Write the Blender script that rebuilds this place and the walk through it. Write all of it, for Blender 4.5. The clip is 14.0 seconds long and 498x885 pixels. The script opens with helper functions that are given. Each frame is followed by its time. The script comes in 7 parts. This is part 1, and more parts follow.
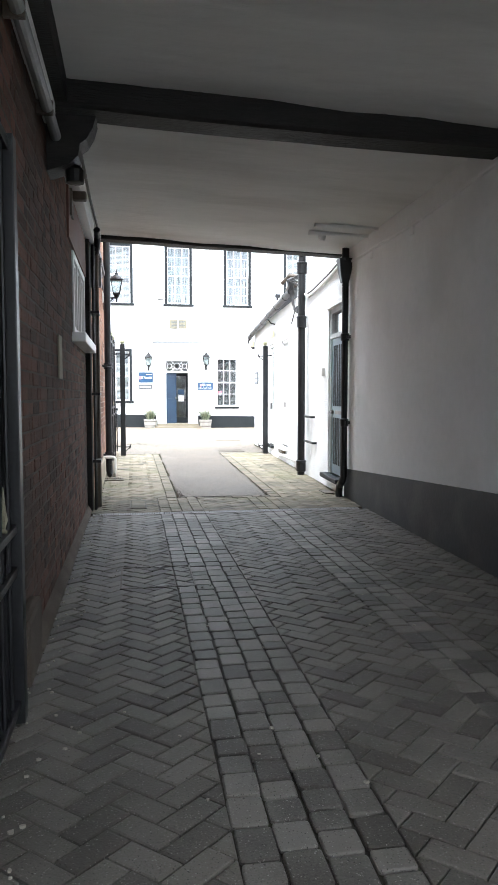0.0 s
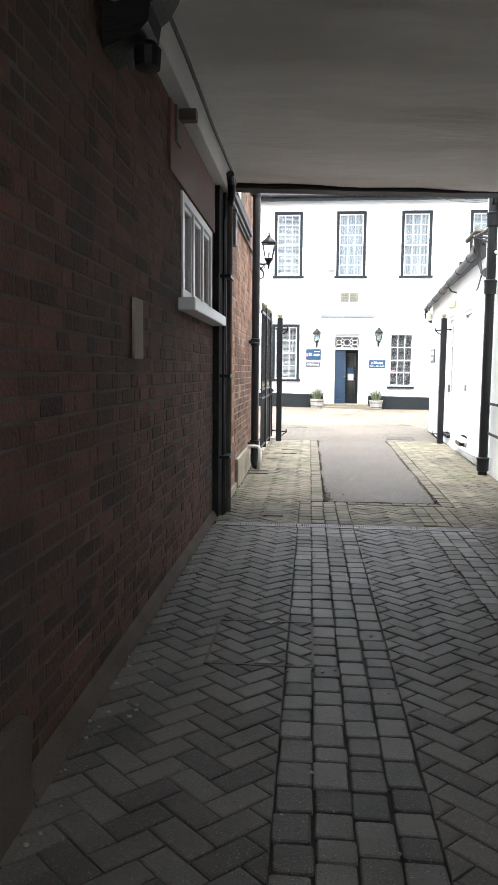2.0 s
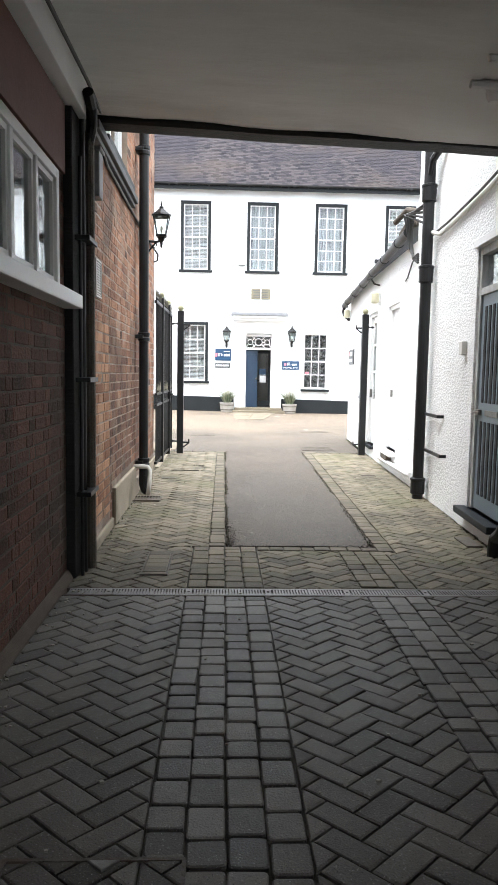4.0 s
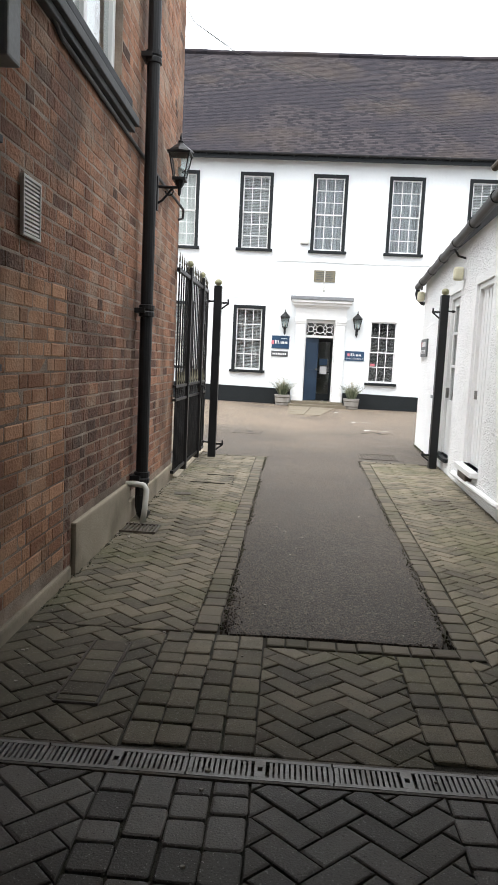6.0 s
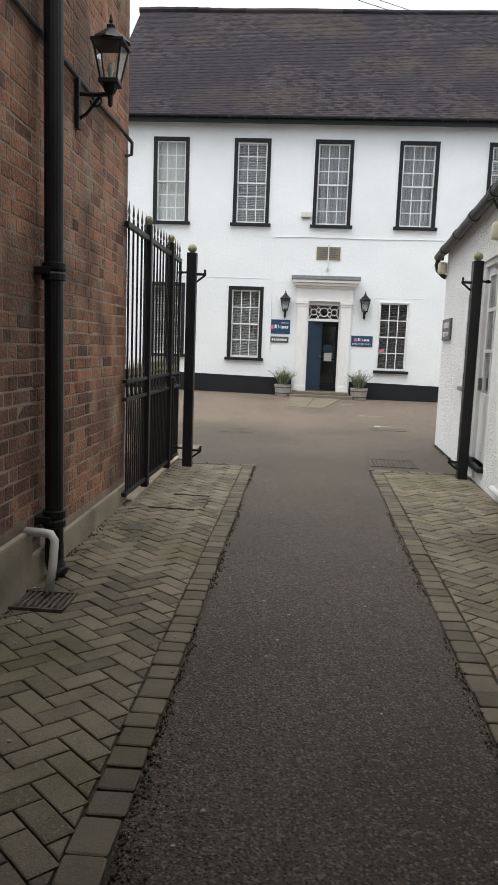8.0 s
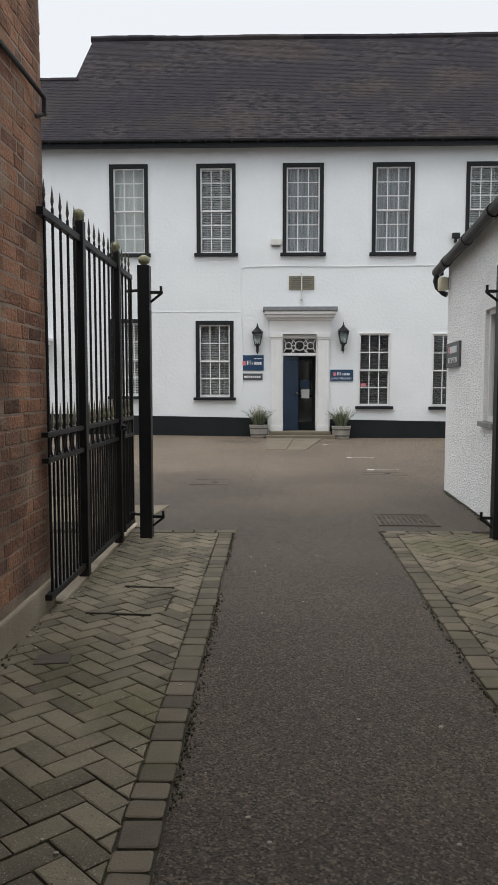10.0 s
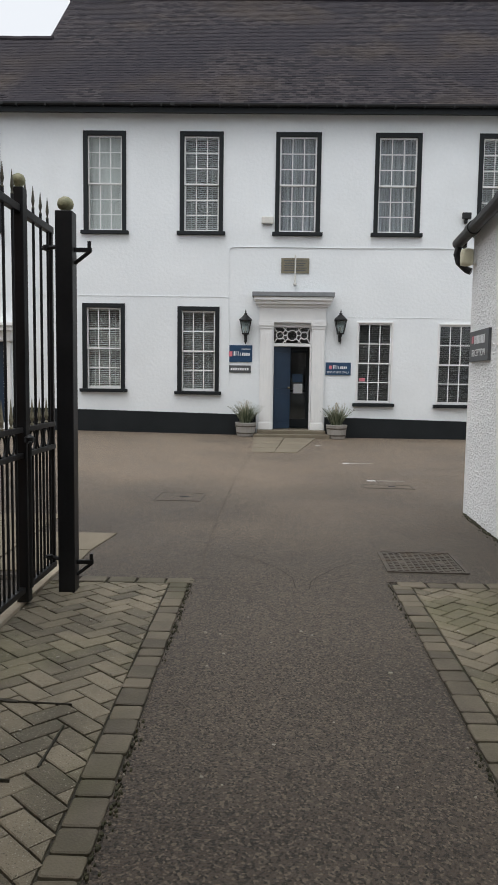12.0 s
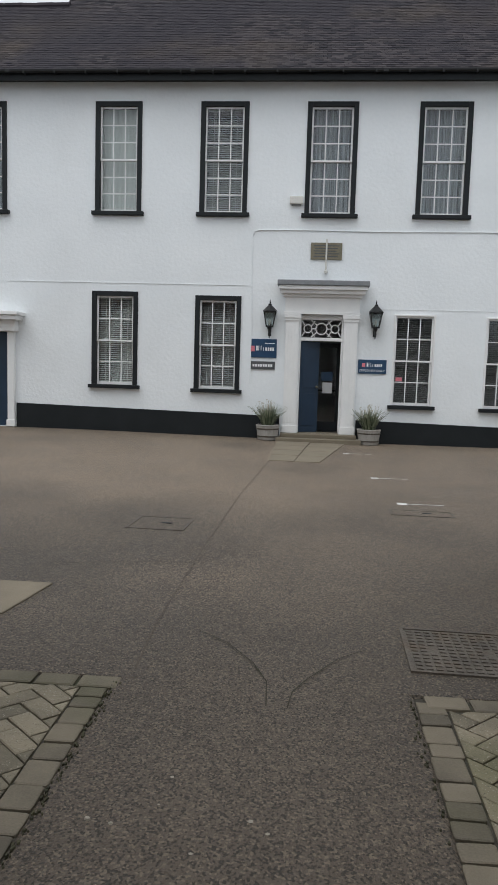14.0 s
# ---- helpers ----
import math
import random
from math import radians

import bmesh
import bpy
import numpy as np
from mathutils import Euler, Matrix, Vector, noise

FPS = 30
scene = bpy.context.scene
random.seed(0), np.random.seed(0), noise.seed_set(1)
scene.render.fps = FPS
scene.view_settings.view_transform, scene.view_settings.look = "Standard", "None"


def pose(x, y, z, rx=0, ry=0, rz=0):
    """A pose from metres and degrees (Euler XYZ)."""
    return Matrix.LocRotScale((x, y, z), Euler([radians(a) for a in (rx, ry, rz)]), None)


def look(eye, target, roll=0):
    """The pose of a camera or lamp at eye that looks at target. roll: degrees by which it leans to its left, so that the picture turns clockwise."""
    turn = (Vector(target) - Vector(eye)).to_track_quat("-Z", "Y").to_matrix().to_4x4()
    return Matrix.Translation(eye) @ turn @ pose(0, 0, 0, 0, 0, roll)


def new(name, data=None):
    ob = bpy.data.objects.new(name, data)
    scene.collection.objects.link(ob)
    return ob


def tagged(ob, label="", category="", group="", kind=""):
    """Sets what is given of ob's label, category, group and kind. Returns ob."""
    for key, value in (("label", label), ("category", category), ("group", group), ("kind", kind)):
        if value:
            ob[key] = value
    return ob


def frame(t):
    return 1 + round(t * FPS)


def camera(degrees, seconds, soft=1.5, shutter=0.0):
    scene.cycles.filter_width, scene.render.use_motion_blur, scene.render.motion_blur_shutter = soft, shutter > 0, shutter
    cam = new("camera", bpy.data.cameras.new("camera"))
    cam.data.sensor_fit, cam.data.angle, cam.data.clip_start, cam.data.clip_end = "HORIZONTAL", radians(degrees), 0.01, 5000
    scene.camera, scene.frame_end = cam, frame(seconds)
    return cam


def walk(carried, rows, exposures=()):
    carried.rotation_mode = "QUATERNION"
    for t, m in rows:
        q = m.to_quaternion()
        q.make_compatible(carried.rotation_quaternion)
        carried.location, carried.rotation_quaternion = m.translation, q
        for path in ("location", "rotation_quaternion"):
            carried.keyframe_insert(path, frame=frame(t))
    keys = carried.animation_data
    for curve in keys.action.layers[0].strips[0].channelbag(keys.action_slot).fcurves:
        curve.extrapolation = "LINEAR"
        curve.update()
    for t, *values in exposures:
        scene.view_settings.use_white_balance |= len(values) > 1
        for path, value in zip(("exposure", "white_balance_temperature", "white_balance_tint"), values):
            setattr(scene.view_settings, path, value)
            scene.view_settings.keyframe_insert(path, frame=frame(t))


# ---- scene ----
cam = camera(39.3, 14.0, soft=1.6)
PATH = [
    (0, (-0.525, 0.227, 1.285), (-0.2, 2.196, 1.15), -0.0),
    (0.5, (-0.333, 0.569, 1.287), (-0.213, 2.56, 1.148), 1.7),
    (1, (-0.174, 0.899, 1.279), (-0.217, 2.893, 1.13), 1.3),
    (1.5, (-0.137, 1.324, 1.315), (-0.279, 3.311, 1.142), 0.5),
    (2, (-0.162, 1.788, 1.343), (-0.333, 3.77, 1.14), 0.5),
    (2.5, (-0.115, 2.187, 1.366), (-0.297, 4.169, 1.171), 0.1),
    (3, (-0.146, 2.642, 1.375), (-0.145, 4.633, 1.189), 1.0),
    (3.2, (-0.129, 2.834, 1.365), (-0.039, 4.823, 1.178), 1.2),
    (5.3, (0.159, 4.932, 1.358), (0.167, 6.92, 1.137), 1.5),
    (5.5, (0.2, 5.152, 1.369), (0.184, 7.139, 1.143), 2.3),
    (6, (0.292, 5.61, 1.379), (0.186, 7.593, 1.144), 2.7),
    (6.5, (0.331, 6.11, 1.371), (0.233, 8.09, 1.11), 3.1),
    (7, (0.417, 6.593, 1.356), (0.36, 8.574, 1.081), 3.3),
    (7.5, (0.435, 7.05, 1.341), (0.344, 9.03, 1.075), 2.9),
    (7.7, (0.437, 7.25, 1.369), (0.33, 9.228, 1.094), 2.6),
    (9.8, (0.332, 9.114, 1.34), (0.215, 11.104, 1.177), -0.3),
    (10, (0.31, 9.268, 1.319), (0.259, 11.262, 1.163), 0.0),
    (10.5, (0.325, 9.731, 1.332), (0.348, 11.725, 1.174), 1.0),
    (11, (0.369, 10.133, 1.36), (0.362, 12.126, 1.195), 1.1),
    (11.5, (0.389, 10.607, 1.373), (0.411, 12.598, 1.184), 1.9),
    (12, (0.471, 10.991, 1.36), (0.436, 12.982, 1.181), 0.8),
    (12.5, (0.526, 11.371, 1.361), (0.484, 13.363, 1.181), 0.6),
    (13, (0.663, 11.778, 1.374), (0.609, 13.769, 1.194), 0.8),
    (13.5, (0.79, 12.194, 1.403), (0.715, 14.185, 1.225), 0.4),
    (14, (0.817, 12.593, 1.416), (0.669, 14.578, 1.221), 1.7),
]
EXPOSURES = [(0.0, 3.15, 6000, 8), (0.6, 2.5, 6050, 8), (1.5, 2.65, 6150, 9), (2.2, 2.9, 6200, 9), (3.2, 2.75, 6250, 9), (5.3, 2.0, 6400, 10), (6.0, 1.58, 6450, 10), (7.0, 1.0, 6550, 10), (7.7, 0.86, 6550, 10), (9.8, 0.38, 6500, 10), (11.0, 0.34, 6500, 10), (12.0, 0.38, 6450, 10), (14.0, 0.22, 6300, 9)]
walk(cam, [(t, look(eye, target, roll)) for t, eye, target, roll in PATH], EXPOSURES)

# ---- light: overcast sky, weak wide sun ----
world = bpy.data.worlds.new("overcast_sky")
scene.world = world
world.use_nodes = True
wn, wl = world.node_tree.nodes, world.node_tree.links
wn.clear()
sky = wn.new("ShaderNodeTexSky")
sky.sky_type = 'NISHITA'
sky.sun_disc = False
sky.sun_elevation, sky.sun_rotation = radians(72), radians(214)
sky.air_density, sky.dust_density, sky.ozone_density = 1.0, 6.0, 1.0
veil = wn.new("ShaderNodeHueSaturation")
veil.inputs["Saturation"].default_value = 0.22
cloud = wn.new("ShaderNodeMixRGB")
cloud.inputs["Fac"].default_value = 0.75
cloud.inputs["Color2"].default_value = (8.0, 8.3, 8.7, 1)
bg = wn.new("ShaderNodeBackground")
bg.inputs["Strength"].default_value = 0.1
wout = wn.new("ShaderNodeOutputWorld")
wl.new(sky.outputs[0], veil.inputs["Color"])
wl.new(veil.outputs[0], cloud.inputs["Color1"])
wl.new(cloud.outputs[0], bg.inputs["Color"])
wl.new(bg.outputs[0], wout.inputs[0])
sun = new("sun", bpy.data.lights.new("sun", 'SUN'))
sun.data.energy, sun.data.angle, sun.data.color = 1.4, radians(60), (1.0, 0.98, 0.95)
sun.matrix_world = look((0, 0, 30), (5.4, 8.1, 0))

# ---- materials ----
def surf(name, c1, c2, scale=6.0, rough=0.8, bump=0.3, fine=60.0, metal=0.0, vary="", amount=0.5,
         c3=None, stain=0.0, stain_scale=0.8, depth=0.01, rvar=0.1, stretch=(1, 1, 1), cells=False, speck=None, spec=0.5, c4=None):
    m = bpy.data.materials.new(name)
    m.use_nodes = True
    n, l = m.node_tree.nodes, m.node_tree.links
    p = n["Principled BSDF"]
    geo = n.new("ShaderNodeNewGeometry")
    mp = n.new("ShaderNodeMapping")
    mp.inputs["Scale"].default_value = stretch
    l.new(geo.outputs["Position"], mp.inputs["Vector"])
    big = n.new("ShaderNodeTexNoise")
    big.inputs["Scale"].default_value, big.inputs["Detail"].default_value = scale, 6
    l.new(mp.outputs[0], big.inputs["Vector"])
    small = n.new("ShaderNodeTexVoronoi" if cells else "ShaderNodeTexNoise")
    small.inputs["Scale"].default_value = fine
    if not cells:
        small.inputs["Detail"].default_value = 4
    l.new(mp.outputs[0], small.inputs["Vector"])
    ramp = n.new("ShaderNodeValToRGB")
    ramp.color_ramp.elements[0].position, ramp.color_ramp.elements[1].position = 0.3, 0.7
    ramp.color_ramp.elements[0].color, ramp.color_ramp.elements[1].color = (*c1, 1), (*c2, 1)
    mixv = n.new("ShaderNodeMath")
    mixv.operation = 'MULTIPLY_ADD'
    mixv.inputs[1].default_value = 0.35
    sub = n.new("ShaderNodeMath")
    sub.operation = 'MULTIPLY'
    sub.inputs[1].default_value = 0.72
    l.new(big.outputs[0], sub.inputs[0])
    l.new(small.outputs[0], mixv.inputs[0])
    l.new(sub.outputs[0], mixv.inputs[2])
    val = mixv.outputs[0]
    if vary:
        src = n.new("ShaderNodeObjectInfo").outputs["Random"] if vary == "object" else geo.outputs["Random Per Island"]
        a = n.new("ShaderNodeMath")
        a.operation = 'MULTIPLY_ADD'
        a.inputs[1].default_value = amount
        l.new(src, a.inputs[0])
        b = n.new("ShaderNodeMath")
        b.operation = 'SUBTRACT'
        b.inputs[1].default_value = amount * 0.5
        l.new(val, b.inputs[0])
        l.new(b.outputs[0], a.inputs[2])
        val = a.outputs[0]
    l.new(val, ramp.inputs[0])
    col = ramp.outputs[0]
    if c3:
        st = n.new("ShaderNodeTexNoise")
        st.inputs["Scale"].default_value, st.inputs["Detail"].default_value = stain_scale, 8
        l.new(mp.outputs[0], st.inputs["Vector"])
        sr = n.new("ShaderNodeValToRGB")
        sr.color_ramp.elements[0].position, sr.color_ramp.elements[1].position = 0.5, 0.68
        sr.color_ramp.elements[1].color = (stain, stain, stain, 1)
        l.new(st.outputs[0], sr.inputs[0])
        mx = n.new("ShaderNodeMixRGB")
        mx.inputs["Color2"].default_value = (*c3, 1)
        l.new(sr.outputs[0], mx.inputs["Fac"])
        l.new(col, mx.inputs["Color1"])
        col = mx.outputs[0]
    if c4:
        so = n.new("ShaderNodeTexNoise")
        so.inputs["Scale"].default_value, so.inputs["Detail"].default_value = c4[1], 7
        off = n.new("ShaderNodeVectorMath")
        off.inputs[1].default_value = (3.7, 8.1, 5.3)
        l.new(geo.outputs["Position"], off.inputs[0])
        l.new(off.outputs[0], so.inputs["Vector"])
        sm = n.new("ShaderNodeMapRange")
        sm.inputs["From Min"].default_value, sm.inputs["From Max"].default_value = c4[3], c4[3] + 0.14
        sm.inputs["To Max"].default_value = c4[2]
        l.new(so.outputs[0], sm.inputs[0])
        m4 = n.new("ShaderNodeMixRGB")
        m4.inputs["Color2"].default_value = (*c4[0], 1)
        l.new(sm.outputs[0], m4.inputs["Fac"])
        l.new(col, m4.inputs["Color1"])
        col = m4.outputs[0]
    if speck:
        vo = n.new("ShaderNodeTexVoronoi")
        vo.inputs["Scale"].default_value = speck[1]
        l.new(geo.outputs["Position"], vo.inputs["Vector"])
        sep = n.new("ShaderNodeSeparateColor")
        l.new(vo.outputs["Color"], sep.inputs[0])
        last = col
        for tone, chan, lo in ((speck[0], 0, speck[2]), (tuple(0.35 * q for q in c1), 1, speck[3])):
            gt = n.new("ShaderNodeMapRange")
            gt.inputs["From Min"].default_value, gt.inputs["From Max"].default_value = lo, min(1.0, lo + 0.15)
            gt.inputs["To Max"].default_value = 0.85
            l.new(sep.outputs[chan], gt.inputs[0])
            m2 = n.new("ShaderNodeMixRGB")
            m2.inputs["Color2"].default_value = (*tone, 1)
            l.new(gt.outputs[0], m2.inputs["Fac"])
            l.new(last, m2.inputs["Color1"])
            last = m2.outputs[0]
        col = last
    l.new(col, p.inputs["Base Color"])
    rr = n.new("ShaderNodeMapRange")
    rr.inputs["To Min"].default_value, rr.inputs["To Max"].default_value = max(0.03, rough - rvar), min(1, rough + rvar)
    l.new(big.outputs[0], rr.inputs[0])
    l.new(rr.outputs[0], p.inputs["Roughness"])
    p.inputs["Metallic"].default_value = metal
    p.inputs["Specular IOR Level"].default_value = spec
    bp = n.new("ShaderNodeBump")
    bp.inputs["Strength"].default_value, bp.inputs["Distance"].default_value = bump, depth
    l.new(small.outputs[0], bp.inputs["Height"])
    l.new(bp.outputs[0], p.inputs["Normal"])
    return m


def glass_mat(name, tint=(0.9, 0.95, 0.95), rough=0.03):
    m = bpy.data.materials.new(name)
    m.use_nodes = True
    n, l = m.node_tree.nodes, m.node_tree.links
    p = n["Principled BSDF"]
    p.inputs["Base Color"].default_value = (*tint, 1)
    p.inputs["Transmission Weight"].default_value = 1.0
    p.inputs["Roughness"].default_value = rough
    p.inputs["IOR"].default_value = 1.45
    geo = n.new("ShaderNodeNewGeometry")
    ns = n.new("ShaderNodeTexNoise")
    ns.inputs["Scale"].default_value = 3.0
    bp = n.new("ShaderNodeBump")
    bp.inputs["Strength"].default_value, bp.inputs["Distance"].default_value = 0.06, 0.02
    l.new(geo.outputs["Position"], ns.inputs["Vector"])
    l.new(ns.outputs[0], bp.inputs["Height"])
    l.new(bp.outputs[0], p.inputs["Normal"])
    return m


ROUGHCAST = surf("white_roughcast", (0.745, 0.778, 0.795), (0.815, 0.843, 0.855), 0.8, 0.85, 0.3, 14.0, c3=(0.69, 0.715, 0.72), stain=0.45, stain_scale=0.5, depth=0.03)
PEBBLE = surf("white_pebbledash", (0.82, 0.83, 0.83), (0.88, 0.888, 0.882), 2.0, 0.85, 0.6, 34.0, c3=(0.72, 0.73, 0.715), stain=0.45, stain_scale=1.2, depth=0.024, stretch=(1, 0.75, 1.4))
PLASTER = surf("off_white_plaster", (0.73, 0.74, 0.735), (0.82, 0.825, 0.82), 1.0, 0.7, 0.15, 14.0, c3=(0.6, 0.6, 0.585), stain=0.5, stain_scale=0.9)
SKIRT = surf("dark_grey_paint", (0.03, 0.034, 0.037), (0.05, 0.053, 0.056), 3.0, 0.6, 0.25, 30.0, c3=(0.1, 0.1, 0.095), stain=0.5, stain_scale=2.5)
CEIL = surf("ceiling_paint", (0.71, 0.72, 0.71), (0.8, 0.805, 0.795), 0.9, 0.8, 0.35, 5.0, c3=(0.5, 0.5, 0.485), stain=0.7, stain_scale=0.8, stretch=(0.5, 1.6, 1), depth=0.03)
BEAM = surf("black_timber", (0.005, 0.005, 0.0055), (0.022, 0.021, 0.02), 5.0, 0.65, 0.6, 40.0, stretch=(0.3, 2, 2), spec=0.3)
BLACK = surf("black_gloss_paint", (0.005, 0.0055, 0.006), (0.013, 0.0135, 0.015), 4.0, 0.42, 0.12, 50.0, spec=0.35)
CHARCOAL = surf("charcoal_paint", (0.008, 0.0105, 0.012), (0.014, 0.017, 0.019), 3.0, 0.55, 0.15, 40.0, spec=0.25)
WHITE = surf("white_gloss_paint", (0.74, 0.75, 0.75), (0.82, 0.82, 0.81), 3.0, 0.42, 0.08, 40.0)
GOLD = surf("weathered_gold_paint", (0.17, 0.165, 0.085), (0.36, 0.35, 0.21), 30.0, 0.55, 0.3, 90.0, c3=(0.14, 0.17, 0.09), stain=0.6, stain_scale=20)
BRICK = surf("red_brick", (0.19, 0.092, 0.06), (0.44, 0.232, 0.145), 5.0, 0.92, 0.9, 45.0, vary="object", amount=0.3, c3=(0.37, 0.29, 0.22), stain=0.75, stain_scale=3.2, spec=0.25, depth=0.016, c4=((0.125, 0.082, 0.062), 1.5, 0.75, 0.46))
BRICKJ = surf("red_brick_joined", (0.19, 0.092, 0.06), (0.44, 0.232, 0.145), 5.0, 0.92, 0.9, 45.0, vary="island", amount=0.3, c3=(0.37, 0.29, 0.22), stain=0.75, stain_scale=3.2, spec=0.25, depth=0.016, c4=((0.125, 0.082, 0.062), 1.5, 0.75, 0.46))
BRICKN = surf("orange_brick", (0.25, 0.125, 0.075), (0.53, 0.3, 0.18), 3.0, 0.92, 0.6, 60.0, vary="object", amount=0.5, c3=(0.5, 0.37, 0.27), stain=0.5, stain_scale=3.0, spec=0.25, depth=0.012, c4=((0.16, 0.1, 0.07), 2.6, 0.6, 0.52))
BRICKNJ = surf("orange_brick_joined", (0.25, 0.125, 0.075), (0.53, 0.3, 0.18), 3.0, 0.92, 0.6, 60.0, vary="island", amount=0.5, c3=(0.5, 0.37, 0.27), stain=0.5, stain_scale=3.0, spec=0.25, depth=0.012, c4=((0.16, 0.1, 0.07), 2.6, 0.6, 0.52))
BRICKD = surf("dark_brick", (0.046, 0.028, 0.022), (0.165, 0.079, 0.055), 2.0, 0.85, 0.8, 60.0, vary="object", amount=0.4, c3=(0.06, 0.048, 0.04), stain=0.85, stain_scale=0.8, spec=0.25, depth=0.014)
BRICKDJ = surf("dark_brick_joined", (0.046, 0.028, 0.022), (0.165, 0.079, 0.055), 2.0, 0.85, 0.8, 60.0, vary="island", amount=0.4, c3=(0.06, 0.048, 0.04), stain=0.85, stain_scale=0.8, spec=0.25, depth=0.014)
MORTAR = surf("lime_mortar", (0.215, 0.16, 0.12), (0.4, 0.315, 0.245), 4.0, 0.95, 0.6, 90.0, c3=(0.48, 0.42, 0.35), stain=0.55, stain_scale=3.0, c4=((0.105, 0.08, 0.064), 1.5, 0.75, 0.46))
BRICKW = surf("blackened_brick", (0.085, 0.054, 0.042), (0.245, 0.132, 0.092), 5.0, 0.9, 0.9, 45.0, vary="object", amount=0.35, c3=(0.28, 0.22, 0.175), stain=0.45, stain_scale=3.0, spec=0.25, depth=0.016)
BRICKWJ = surf("blackened_brick_joined", (0.085, 0.054, 0.042), (0.245, 0.132, 0.092), 5.0, 0.9, 0.9, 45.0, vary="island", amount=0.35, c3=(0.28, 0.22, 0.175), stain=0.45, stain_scale=3.0, spec=0.25, depth=0.016)
MORTARD = surf("dark_mortar", (0.06, 0.048, 0.039), (0.145, 0.12, 0.097), 3.0, 0.95, 0.5, 120.0, spec=0.2)
CONCRETE = surf("plinth_concrete", (0.27, 0.228, 0.17), (0.4, 0.345, 0.265), 3.0, 0.9, 0.4, 70.0, c3=(0.14, 0.125, 0.09), stain=0.7, stain_scale=2.0)
PAVER = surf("mossy_block_paver", (0.092, 0.08, 0.056), (0.215, 0.185, 0.131), 4.0, 0.75, 0.35, 150.0, vary="object", amount=0.42, c3=(0.1, 0.098, 0.044), stain=0.7, stain_scale=1.3, c4=((0.062, 0.053, 0.035), 0.8, 0.55, 0.48), spec=0.4, speck=((0.36, 0.335, 0.28), 280.0, 0.95, 0.93))
PAVERJ = surf("mossy_block_paver_joined", (0.092, 0.08, 0.056), (0.215, 0.185, 0.131), 4.0, 0.75, 0.35, 150.0, vary="island", amount=0.42, c3=(0.1, 0.098, 0.044), stain=0.7, stain_scale=1.3, c4=((0.062, 0.053, 0.035), 0.8, 0.55, 0.48), spec=0.4, speck=((0.36, 0.335, 0.28), 280.0, 0.95, 0.93))
PAVP = surf("passage_block_paver", (0.072, 0.065, 0.055), (0.165, 0.152, 0.131), 2.4, 0.6, 0.3, 150.0, vary="object", amount=0.4, c3=(0.07, 0.065, 0.052), stain=0.75, stain_scale=1.1, rvar=0.15, spec=0.35, speck=((0.34, 0.33, 0.3), 300.0, 0.96, 0.94))
PAVPJ = surf("passage_block_paver_joined", (0.072, 0.065, 0.055), (0.165, 0.152, 0.131), 2.4, 0.6, 0.3, 150.0, vary="island", amount=0.4, c3=(0.07, 0.065, 0.052), stain=0.75, stain_scale=1.1, rvar=0.15, spec=0.35, speck=((0.34, 0.33, 0.3), 300.0, 0.96, 0.94))
SETT = surf("worn_sett", (0.072, 0.066, 0.057), (0.19, 0.177, 0.156), 3.0, 0.57, 0.3, 130.0, vary="object", amount=0.5, rvar=0.15, c3=(0.07, 0.064, 0.051), stain=0.65, stain_scale=1.3, spec=0.35, speck=((0.36, 0.35, 0.32), 300.0, 0.96, 0.94))
SETTJ = surf("worn_sett_joined", (0.072, 0.066, 0.057), (0.19, 0.177, 0.156), 3.0, 0.57, 0.3, 130.0, vary="island", amount=0.5, rvar=0.15, c3=(0.07, 0.064, 0.051), stain=0.65, stain_scale=1.3, spec=0.35, speck=((0.36, 0.35, 0.32), 300.0, 0.96, 0.94))
JOINT = surf("joint_sand", (0.022, 0.02, 0.014), (0.05, 0.044, 0.032), 12.0, 0.95, 0.6, 150.0, c3=(0.045, 0.052, 0.02), stain=0.6, stain_scale=3.0)
TARMAC = surf("tarmac", (0.047, 0.037, 0.027), (0.09, 0.071, 0.052), 1.0, 0.62, 1.0, 110.0, depth=0.015, c3=(0.035, 0.028, 0.021), stain=0.65, stain_scale=0.6, speck=((0.175, 0.14, 0.104), 125.0, 0.7, 0.62), c4=((0.12, 0.094, 0.068), 0.3, 0.5, 0.48))
SEAM = surf("tarmac_seam", (0.055, 0.044, 0.033), (0.1, 0.08, 0.06), 6.0, 0.8, 0.6, 120.0)
SLAB = surf("stone_slab", (0.132, 0.11, 0.078), (0.2, 0.17, 0.123), 4.0, 0.85, 0.4, 80.0, c3=(0.125, 0.112, 0.076), stain=0.6, stain_scale=2.0)
ROOFT = surf("brown_clay_tile", (0.015, 0.0138, 0.018), (0.048, 0.041, 0.045), 1.6, 0.92, 0.3, 40.0, vary="island", amount=0.6, c3=(0.066, 0.051, 0.039), stain=0.65, stain_scale=0.45, spec=0.25, c4=((0.022, 0.02, 0.027), 0.5, 0.7, 0.45))
SLATE = surf("dark_slate", (0.03, 0.03, 0.032), (0.06, 0.06, 0.062), 4.0, 0.7, 0.4, 40.0, vary="island", amount=0.4)
STEEL = surf("galvanised_steel", (0.15, 0.144, 0.134), (0.27, 0.262, 0.248), 9.0, 0.5, 0.3, 60.0, metal=0.5, c3=(0.09, 0.07, 0.05), stain=0.6, stain_scale=6)
IRON = surf("cast_iron", (0.06, 0.052, 0.043), (0.13, 0.112, 0.092), 8.0, 0.65, 0.6, 70.0, metal=0.3, c3=(0.1, 0.07, 0.045), stain=0.6, stain_scale=6.0)
